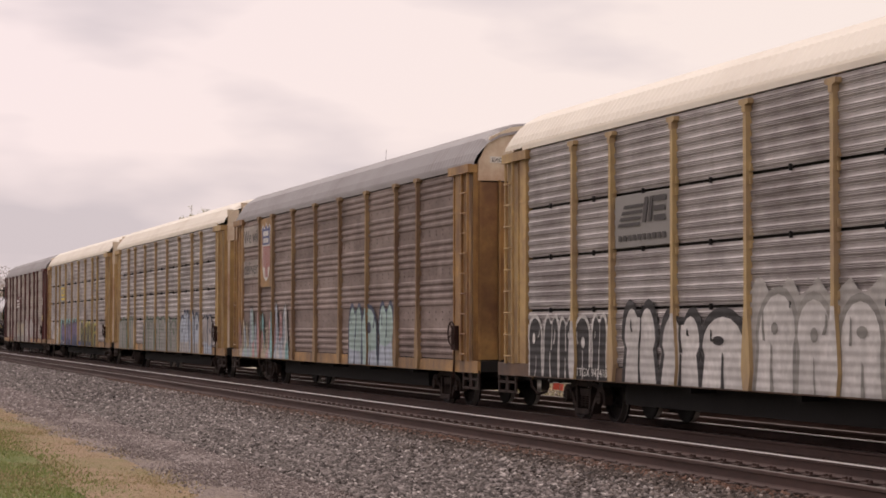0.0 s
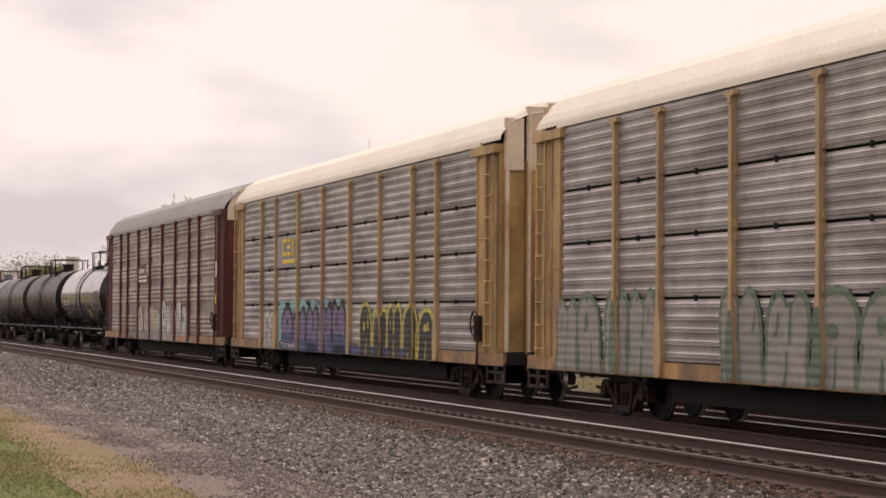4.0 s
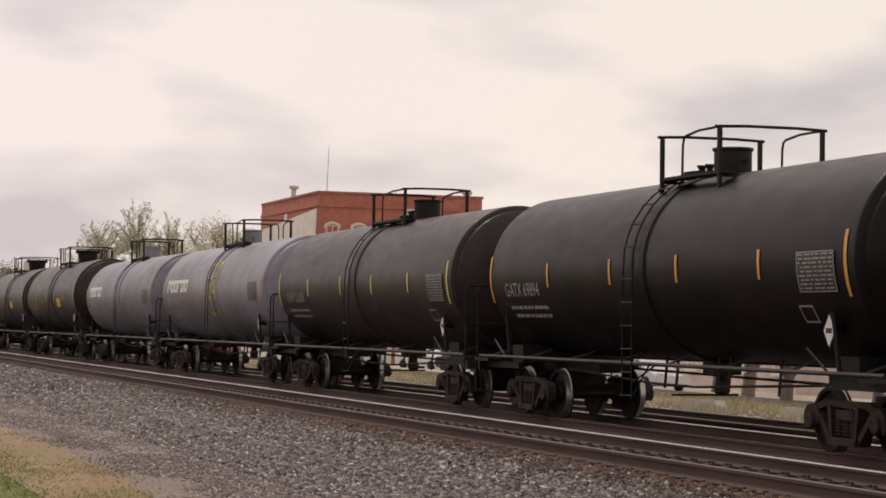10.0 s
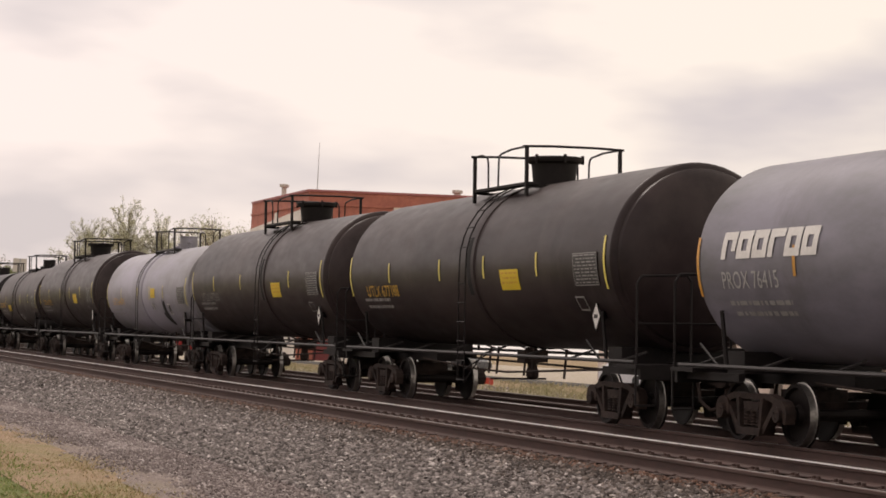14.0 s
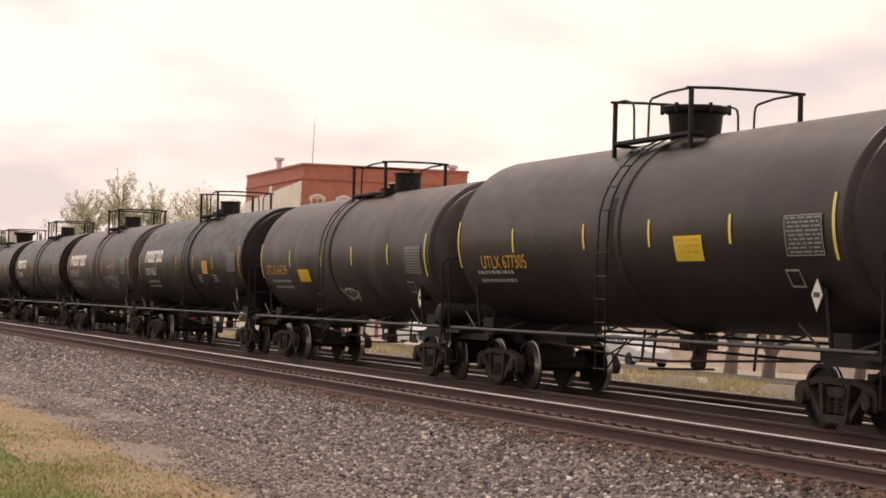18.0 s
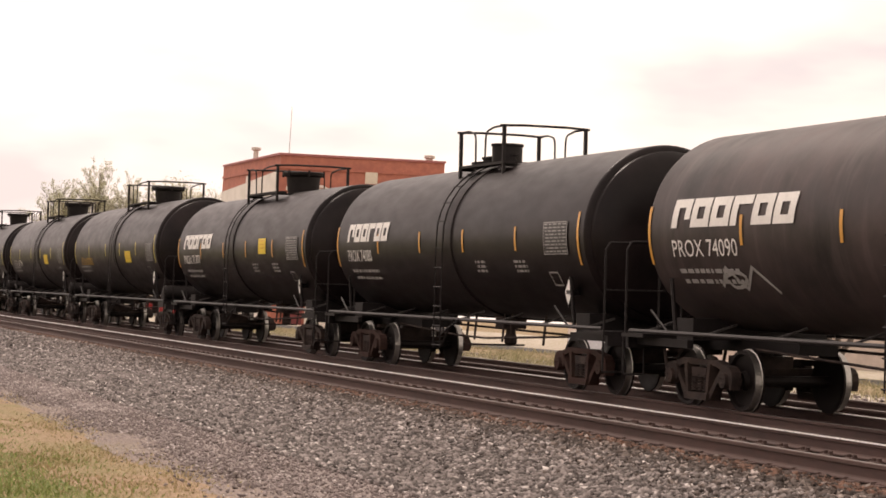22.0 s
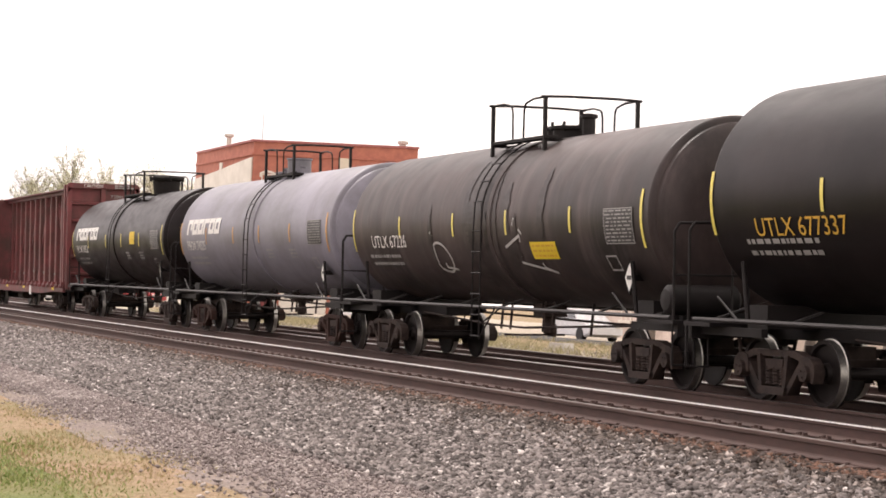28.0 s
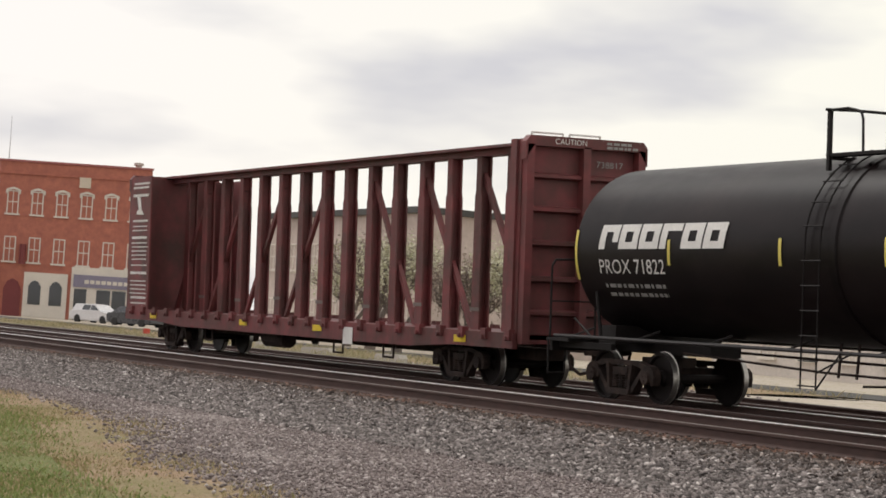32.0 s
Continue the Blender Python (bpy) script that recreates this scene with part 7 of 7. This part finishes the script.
def lobed_tree(x, y, z, lobes, label, seed):
    """A tree of several leaders, each a spray of rising twigs. lobes: (offset, foot of the spray, half width, rise)."""
    rnd = random.Random(seed)
    t = thing("spring_tree", pose(x, y, z), label, "tree")
    bm = bmesh.new()
    pts = []
    rod(bm, (0, 0, -0.1), (0.03, 0, 2.6), 0.2, 9, 0.15)
    for off, foot, wide, rise in lobes:
        base = Vector((0.03, 0, 2.5))
        knee = Vector((0.1, off * 0.55, 2.5 + (foot - 2.5) * 0.5))
        top = Vector((0.0, off, foot))
        rod(bm, base, knee, 0.13, 7, 0.1)
        rod(bm, knee, top, 0.1, 7, 0.07)
        lead = Vector((0.05, off * 1.04, foot + rise * 0.7))
        rod(bm, top, lead, 0.07, 6, 0.025)
        for k in range(46):
            a = rnd.uniform(0, 6.283)
            e = math.asin(rnd.uniform(-0.05, 0.99))
            g = rnd.uniform(0.72, 1.08)
            q = top + Vector((math.cos(a) * math.cos(e) * wide * g, math.sin(a) * math.cos(e) * wide * g, math.sin(e) * rise * g))
            p = top.lerp(lead, rnd.uniform(0.0, 0.75) * max(0.0, math.sin(e)))
            m = p.lerp(q, 0.5) + Vector((rnd.uniform(-0.15, 0.15), rnd.uniform(-0.15, 0.15), -0.12 * (q - p).length))
            rod(bm, p, m, 0.026, 5, 0.018)
            rod(bm, m, q, 0.018, 4, 0.007)
            for n in range(9):
                f = (n + rnd.random()) / 9
                c = p.lerp(m, f * 2) if f < 0.5 else m.lerp(q, f * 2 - 1)
                d = ((q - m).normalized() * 0.7 + Vector((rnd.uniform(-0.7, 0.7), rnd.uniform(-0.7, 0.7), rnd.uniform(0.1, 0.8)))).normalized()
                w = c + d * rnd.uniform(0.3, 0.62)
                rod(bm, c, w, 0.011, 3, 0.005)
                pts += [c.lerp(w, 0.45), c.lerp(w, 0.75), w]
    part("trunk", bm, "bark", t)
    me = leaf_cloud(pts, 7, 0.08, 0.06, np.random.RandomState(seed))
    me.materials.append(M["pale_spring_leaves"])
    part("crown", me, None, t)
    return t


lobed_tree(-147.5, 26.3, -0.3, ((0.0, 7.2, 1.9, 4.1), (-2.7, 6.3, 2.5, 2.9), (2.5, 6.5, 2.5, 3.4)), "tall tree with pale spring leaves on three rising leaders", 5)
tree("green_tree", -172.0, 27.5, -0.3, 6.6, "green_leaves", "dense green tree behind the parked cars", 8, per=50, spread=0.32, size=0.1, depth=4)
tree("green_tree", -186.0, 22.5, -0.3, 6.4, "green_leaves", "dense green tree beside the utility poles", 9, per=50, spread=0.32, size=0.1, depth=4)
tree("bare_tree", -150.0, 31.5, -0.3, 7.4, "bare_twigs", "brownish budding thicket tree", 11, per=16, spread=0.4, size=0.07, depth=4, thick=0.014, up=0.3)
tree("bare_tree", -139.0, 31.0, -0.3, 5.5, "bare_twigs", "brownish budding small tree", 12, per=16, spread=0.35, size=0.06, depth=4, thick=0.014, up=0.3)
tree("street_tree", -163.0, 37.5, -0.2, 5.0, "bare_twigs", "small bare street tree before the white wall", 13, per=3, spread=0.2, size=0.05, depth=4)
tree("blossom_tree", -166.0, 25.7, -0.3, 4.2, "blossom", "small round tree in pale blossom", 14, per=22, spread=0.28, size=0.08, depth=3, trunk_share=0.35)
tree("spring_tree", -196.0, 43.5, -0.3, 13.0, "pale_spring_leaves", "pale spring tree beside the brick building", 21, per=12, spread=0.4, size=0.1, depth=4, thick=0.016, up=0.5)
for i, (x, y, h) in enumerate(((-56, 35.5, 4.6), (-62, 36.2, 4.2), (-69, 36.5, 5.2), (-77, 39, 5.6), (-84, 41, 5.0))):
    tree("shrub_tree", x, y, -0.3, h, "bare_twigs" if i % 2 else "pale_spring_leaves", "scrubby budding tree at the edge of the lot", 30 + i, per=10, spread=0.35, size=0.07, depth=4, trunk_share=0.12)


def far_woods():
    """The wooded skyline far down the line, and unseen woods added behind the camera."""
    rs = np.random.RandomState(77)
    pts = []
    for i in range(260):
        x = -rs.uniform(255, 420)
        y = rs.uniform(-60, 75)
        h = rs.uniform(8.2, 11.5) * (1.0 if y < 62 else 0.8)
        for k in range(30):
            pts.append((x + rs.normal(0, 2.2), y + rs.normal(0, 2.2), h * rs.uniform(0.1, 1.0) ** 0.7))
    for i in range(170):   # unseen woods added behind the camera to darken tank reflections and low sky light
        x, y, h = rs.uniform(-190, 70), -rs.uniform(40, 65), rs.uniform(8, 13)
        for k in range(12):
            pts.append((x + rs.normal(0, 2.2), y + rs.normal(0, 2.2), h * rs.uniform(0.02, 1.0) ** 0.7))
    me = leaf_cloud(pts, 26, 0.6, 0.15, rs)
    me.materials.append(M["wood_leaves"])
    tagged(new("far_woods", me), "hazy line of budding woods along the horizon, with unseen woods added behind the camera", "trees", kind="stuff")


leaf_material("wood_leaves", (0.20, 0.165, 0.13), (0.40, 0.335, 0.28))
far_woods()


# ---- street furniture and vehicles ----
def pole(x, y, h, label, arm=0.0):
    p = thing("utility_pole", pose(x, y, -0.3), label, "utility pole", "poles beside the line")
    bm = bmesh.new()
    rod(bm, (0, 0, 0), (0.05, 0, h), 0.15, 8, 0.10)
    part("mast", bm, "pole_wood", p)
    if arm:
        bm = bmesh.new()
        rod(bm, (0, 0, h * 0.78), (0.3, arm, h * 0.8), 0.03)
        box(bm, 0.2, 0.4, arm - 0.1, arm + 0.55, h * 0.79, h * 0.82)
        part("lamp_arm", bm, "hub_metal", p)
    return p


pole(-171.0, 24.0, 6.8, "short wooden pole beside the car park")
pole(-186.0, 30.5, 8.8, "wooden pole with a small lamp arm", 1.0)
pole(-215.0, 37.5, 8.6, "wooden pole behind the trees")
pole(-150.0, 28.9, 8.6, "wooden pole with a white meter box")
bm = bmesh.new()
p = thing("signal_mast", pose(-158, 20.2, -0.3), "signal mast with a white sign board", "signal")
rod(bm, (0, 0, 0), (0, 0, 6.6), 0.07)
part("mast", bm, "hub_metal", p)
bm = bmesh.new()
box(bm, -0.05, 0.05, -0.5, 0.5, 5.6, 6.6)
part("board", bm, "white_trim", p)


def cabinet():
    c = thing("signal_cabinet", pose(-124.0, 23.2, -0.28, 0, 0, 8), "grey metal railway signal cabinet on a slab", "cabinet")
    bm = bmesh.new()
    box(bm, -0.9, 0.9, -0.85, 0.85, 0.1, 2.4)
    part("body", bm, "cabinet_paint", c)
    bm = bmesh.new()
    box(bm, -1.0, 1.0, -0.95, 0.95, 2.4, 2.5)
    part("roof", bm, "white_trim", c)
    bm = bmesh.new()
    box(bm, -1.1, 1.1, -1.05, 1.05, 0, 0.12)
    part("slab", bm, "concrete", c)
    bm = bmesh.new()
    box(bm, -0.02, 0.88, -0.88, -0.855, 0.2, 2.3)
    part("door", bm, "cabinet_paint", c)
    bm = bmesh.new()
    box(bm, 0.905, 0.92, -0.35, 0.2, 1.7, 2.1)
    part("notice", bm, "white_trim", c)


cabinet()


def build_tyre(bm):
    turned(bm, [(-0.1, 0.2), (-0.1, 0.29), (-0.07, 0.32), (0.07, 0.32), (0.1, 0.29), (0.1, 0.2)], "y", 18)


def build_rim(bm):
    turned(bm, [(-0.085, 0.03), (-0.09, 0.06), (-0.06, 0.12), (-0.085, 0.2), (0.06, 0.2), (0.06, 0.03)], "y", 14)


def car(x, y, rz, paint, label, z=-0.25, wagon=False):
    c = thing("parked_car", pose(x, y, z, 0, 0, rz), label, "car", "parked cars")
    bm = bmesh.new()
    prism(bm, [(-2.2, 0.35), (-2.25, 0.75), (-2.15, 0.92), (-1.2, 0.98), (1.0, 0.95), (1.9, 0.85), (2.2, 0.7), (2.22, 0.35), (1.75, 0.22), (-1.8, 0.22)], -0.86, 0.86)
    bmesh.ops.bevel(bm, geom=[e for e in bm.edges if e.is_boundary or abs(e.verts[0].co.y - e.verts[1].co.y) < 0.01], offset=0.06, segments=2, affect="EDGES")
    part("body", bm, paint, c, smooth=True)
    bm = bmesh.new()
    o = [(-2.0 if wagon else -1.75, 0.95), (-1.75 if wagon else -1.1, 1.42), (0.0, 1.46), (0.35, 1.40), (1.05, 0.95)]
    a = [bm.verts.new((px, -0.80 + 0.16 * (pz - 0.95) * 2, pz)) for px, pz in o]
    b = [bm.verts.new((px, 0.80 - 0.16 * (pz - 0.95) * 2, pz)) for px, pz in o]
    bm.faces.new(a)
    bm.faces.new(b[::-1])
    for i in range(len(o)):
        bm.faces.new((a[i], b[i], b[(i + 1) % len(o)], a[(i + 1) % len(o)]))
    cab = part("cabin", bm, paint, c)
    for s in (-1, 1):
        for q in ([(-0.95, 1.0), (-0.85, 1.36), (-0.15, 1.39), (-0.15, 1.0)], [(-0.05, 1.0), (-0.05, 1.39), (0.28, 1.34), (0.82, 1.0)]):
            bm = bmesh.new()
            vs = [bm.verts.new((px, s * (0.815 - 0.32 * (pz - 0.95)), pz)) for px, pz in q]
            ws = [bm.verts.new((px, s * (0.80 - 0.32 * (pz - 0.95)), pz)) for px, pz in q]
            bm.faces.new(vs)
            bm.faces.new(ws[::-1])
            for i in range(4):
                bm.faces.new((vs[i], ws[i], ws[(i + 1) % 4], vs[(i + 1) % 4]))
            part("side_window", bm, "window_glass", cab)
    for k, nm in ((1, "headlight"), (-1, "tail_light")):
        for s in (-1, 1):
            bm = bmesh.new()
            box(bm, k * 2.16 - 0.06, k * 2.16 + 0.06, s * 0.62 - 0.14, s * 0.62 + 0.14, 0.66, 0.78)
            part(nm, bm, "white_trim" if k > 0 else "signal_red", c)
    for wx in (-1.35, 1.35):
        for s in (-1, 1):
            w = part("wheel", shared(("tyre",), "wheel", "rubber", build_tyre, True), None, c)
            w.location = (wx, s * 0.80, 0.32)
            part("rim", shared(("rim",), "rim", "hub_metal", build_rim, True), None, w)
    return c


car(-150.5, 24.6, 98, "white_car_paint", "white hatchback parked beside the signal cabinet")
car(-163.0, 22.9, 94, "white_car_paint", "white car parked beside the line")
car(-141.5, 27.0, 20, "dark_car_paint", "dark car parked under the bare tree")
car(-172.0, 37.0, 30, "red_car_paint", "red car parked by the white wall")
car(-131.5, 43.0, 25, "white_car_paint", "white estate car parked at the shop front", wagon=True)
car(-124.5, 43.5, 25, "dark_car_paint", "dark car parked at the shop front")
car(-86.0, 38.6, 5, "white_car_paint", "white car parked at the far side of the lot")

strip("street", "asphalt", [(33.0, -0.16), (34.0, -0.14), (37.5, -0.14), (38.0, -0.16)], "grey asphalt street behind the lot", x0=-260, x1=40, category="road")
strip("grass_strip", "dry_lawn", [(27.5, -0.19), (28.4, -0.13), (31.0, -0.12), (32.0, -0.18)], "strip of rough grass in the lot", x0=-130, x1=-30, step=2.0, rough=0.06, seed=12)
for i, (x, y) in enumerate(((-52.5, 25.2), (-47.0, 25.4), (-58.5, 25.6))):
    b = bmesh.new()
    prism(b, [(-0.95, 0), (-0.93, 0.22), (-0.8, 0.32), (0.8, 0.34), (0.93, 0.2), (0.95, 0)], -0.16, 0.16)
    o = solo("concrete_block", b, "concrete", "weathered concrete wheel stop on the gravel", "concrete block", "concrete blocks")
    o.matrix_world = pose(x, y, -0.24, 0, 0, 10 - 9 * i)
for i, (x, y) in enumerate(((-66.5, 24.4), (-68.0, 24.7), (-70.5, 24.9))):
    h = thing("red_marker", pose(x, y, -0.28, 0, 0, 30 * i), "small red marker flag on a stake", "marker", "red markers")
    b = bmesh.new()
    rod(b, (0, 0, 0), (0, 0, 0.5), 0.02)
    part("stake", b, "pole_wood", h)
    b = bmesh.new()
    box(b, -0.02, 0.3, -0.012, 0.012, 0.28, 0.5)
    part("flag", b, "signal_red", h)


# ---- loose stones, grass ----
def scatter(name, n, area, surface, size, material_, label, seed, flat=0.7, hug=0.35, stray=0.0):
    """Broken stones lying on a surface: jagged lumps of six corners each."""
    rs = np.random.RandomState(seed)
    x = area[0] + (area[1] - area[0]) * rs.rand(n) + rs.normal(0, 3.0, n)
    y = area[2] + (area[3] - area[2]) * rs.rand(n) + rs.normal(0, 1, n) * stray
    z = surface(x, y)
    s = size[0] + (size[1] - size[0]) * rs.rand(n) ** 1.6
    c = np.array([(1, 0, 0), (-1, 0, 0), (0, 1, 0), (0, -1, 0), (0, 0, 1), (0, 0, -1)], float) * 0.62
    V = (c[None] * (0.65 + 0.6 * rs.rand(n, 6, 1)) + rs.normal(0, 0.13, (n, 6, 3))) * s[:, None, None] * np.array([1.25, 1.0, flat])
    a = rs.rand(n) * 6.283
    b = rs.normal(0, 0.35, n)
    ca, sa, cb_, sb_ = np.cos(a)[:, None], np.sin(a)[:, None], np.cos(b)[:, None], np.sin(b)[:, None]
    X, Y, Z = V[..., 0], V[..., 1], V[..., 2]
    X, Z = X * cb_ - Z * sb_, X * sb_ + Z * cb_
    V = np.stack([X * ca - Y * sa + x[:, None], X * sa + Y * ca + y[:, None], Z + (z + s * hug * flat)[:, None]], -1).reshape(-1, 3)
    f = np.array(((0, 2, 4), (2, 1, 4), (1, 3, 4), (3, 0, 4), (2, 0, 5), (1, 2, 5), (3, 1, 5), (0, 3, 5)))
    F = (np.arange(n)[:, None, None] * 6 + f[None]).reshape(-1, 3)
    me = bpy.data.meshes.new(name)
    me.vertices.add(len(V))
    me.vertices.foreach_set("co", V.ravel())
    me.loops.add(F.size)
    me.loops.foreach_set("vertex_index", F.ravel())
    me.polygons.add(len(F))
    me.polygons.foreach_set("loop_start", np.arange(0, F.size, 3))
    me.update(calc_edges=True)
    me.materials.append(M[material_])
    return tagged(new(name, me), label, "stones", kind="stuff")


def widened(x, y):
    """Height of the fine gravel, which fans out towards the road crossing."""
    g = widening(x)
    ragged = 1.1 * ((np.sin(x * 37.1 + y * 91.7) * 437.5) % 1.0) ** 2.5
    return np.where(y > 5.0 + g - ragged, -0.548 + 0.033 * np.clip((y - 5.6 - g) / (1.4 - g), 0, 1), -0.8)


def shoulder(x, y):
    return np.maximum(np.where((x > -16) & (y < 7.0), widened(x, y), -0.8), np.interp(y, (4.7, 5.6, 7.3, 8.2, 9.3, 9.9, 12.7, 13.3), (-0.565, -0.545, -0.505, -0.42, -0.26, -0.235, -0.2, -0.24)))


scatter("ballast_stones", 128000, (-52, 9, 6.2, 9.3), shoulder, (0.026, 0.078), "ballast_stone", "loose grey crushed-stone ballast", 1)
scatter("dusty_ballast_stones", 44000, (-60, 9, 8.75, 9.85), shoulder, (0.028, 0.080), "dusty_ballast_stone", "crushed stone browned by brake dust beside the ties", 9, stray=0.22)
scatter("ballast_stones", 48000, (-150, -48, 6.3, 9.85), shoulder, (0.045, 0.10), "ballast_stone", "loose grey crushed-stone ballast farther down the line", 2)
scatter("gravel_stones", 20000, (-120, -50, 4.75, 6.8), shoulder, (0.035, 0.08), "fine_stone", "loose gravel farther down the line", 7, stray=0.22)
scatter("stained_stones", 22000, (-70, 9, 9.75, 10.25), shoulder, (0.03, 0.07), "stained_stone", "rust-stained stones at the tie ends", 3)
scatter("gravel_stones", 48000, (-55, 9, 4.75, 6.6), shoulder, (0.015, 0.042), "fine_stone", "fine loose gravel", 4, stray=0.22)
scatter("gravel_stones", 42000, (-17, 11, 0.9, 5.0), widened, (0.018, 0.05), "fine_stone", "fine loose gravel where the path widens", 8, stray=0.22, hug=0.5)
scatter("track_stones", 9000, (-80, -10, 12.6, 14.0), shoulder, (0.03, 0.07), "stained_stone", "dark stones between the tracks", 5)
scatter("lot_stones", 5000, (-95, -30, 22.3, 27.0), lambda x, y: np.interp(y, (22.2, 23.5, 26), (-0.2, -0.3, -0.2)), (0.04, 0.12), "fine_stone", "pale stones at the edge of the lot", 6)


def blades(name, n, area, keep, z, height, material_, label, seed):
    """Grass as single bent blades. keep(x, y): how dense it grows."""
    rs = np.random.RandomState(seed)
    x = area[0] + (area[1] - area[0]) * rs.rand(n)
    y = area[2] + (area[3] - area[2]) * rs.rand(n)
    ok = rs.rand(n) < keep(x, y)
    x, y = x[ok], y[ok]
    n = len(x)
    h = height * rs.uniform(0.4, 1.4, n)
    a = rs.rand(n) * 6.283
    w = 0.006 + 0.006 * rs.rand(n)
    dx, dy = np.cos(a), np.sin(a)
    lean = rs.normal(0, 0.5, (n, 2)) * h[:, None]
    b = np.full(n, z)
    V = np.stack([np.stack([x - dx * w, y - dy * w, b], 1), np.stack([x + dx * w, y + dy * w, b], 1),
                  np.stack([x + dx * w * 0.7 + lean[:, 0] * 0.4, y + dy * w * 0.7 + lean[:, 1] * 0.4, b + h * 0.6], 1),
                  np.stack([x + lean[:, 0], y + lean[:, 1], b + h], 1),
                  np.stack([x - dx * w * 0.7 + lean[:, 0] * 0.4, y - dy * w * 0.7 + lean[:, 1] * 0.4, b + h * 0.6], 1)], 1).reshape(-1, 3)
    F = (np.arange(n)[:, None] * 5 + np.arange(5)[None])
    me = bpy.data.meshes.new(name)
    me.from_pydata(V.tolist(), [], F.tolist())
    me.materials.append(M[material_])
    return tagged(new(name, me), label, "grass", kind="stuff")


def patchy(x, y, f, s):
    return 0.5 + 0.5 * np.sin(x * f + s + 1.7 * np.sin(y * f * 1.3 + s)) * np.sin(y * f * 1.6 + 2 * s + np.sin(x * f * 0.7))


blades("green_grass", 190000, (-48, 9, -3.5, 4.0), lambda x, y: np.clip((4.0 + widening(x) - y) * 0.9, 0, 1) * (0.25 + 0.75 * patchy(x, y, 1.1, 0.4)), -0.58, 0.05, "grass_green_blades", "short green spring grass", 1)
blades("dry_grass", 260000, (-60, 9, -1.5, 5.2), lambda x, y: (y > 2.2 + widening(x)) * np.clip((5.1 + widening(x) - y) * 0.8, 0, 1) * (0.06 + 0.94 * patchy(x, y, 0.9, 2.0) ** 1.5), -0.57, 0.03, "grass_dry_blades", "thin dry yellow grass on the sandy edge", 2)
blades("sparse_grass", 90000, (-14, 9, -2.0, 5.6), lambda x, y: np.clip(1 - abs(y - 4.75 - widening(x)) / 0.75, 0, 1) * np.clip(2.2 * patchy(x, y, 1.3, 3.1) - 1.0, 0, 1), -0.56, 0.045, "grass_dry_blades", "sparse dry tufts where the lawn gives way to gravel", 4)
blades("weeds", 42000, (-110, -30, 23.6, 32.0), lambda x, y: patchy(x, y, 0.5, 1.0) ** 1.5, -0.22, 0.24, "weed_blades", "rough weeds along the lot", 3)


# ---- motion ----
SPEED, GAIN = 14.953, 0.00152


def along(t):
    """How far the train has rolled."""
    return SPEED * t + GAIN * t * t


def motions():
    times = [2.0 * i for i in range(17)]
    for car, s in CARS:
        walk(car, [(t, pose(s + along(t), TRACKS[1], 0, BANK)) for t in times])
    # all wheels turn alike: one front and one rear axle are keyed, the others share their keys
    first = {}
    for w, k in WHEELS:
        if k not in first:
            walk(w, [(i / FPS, pose(k * 0.89, 0, 0.457, 0, math.degrees(along(i / FPS) / 0.457) % 360, 0)) for i in range(961)])
            first[k] = w
        else:
            w.rotation_mode = "QUATERNION"
            keys = w.animation_data_create()
            keys.action = first[k].animation_data.action
            keys.action_slot = first[k].animation_data.action_slot


motions()
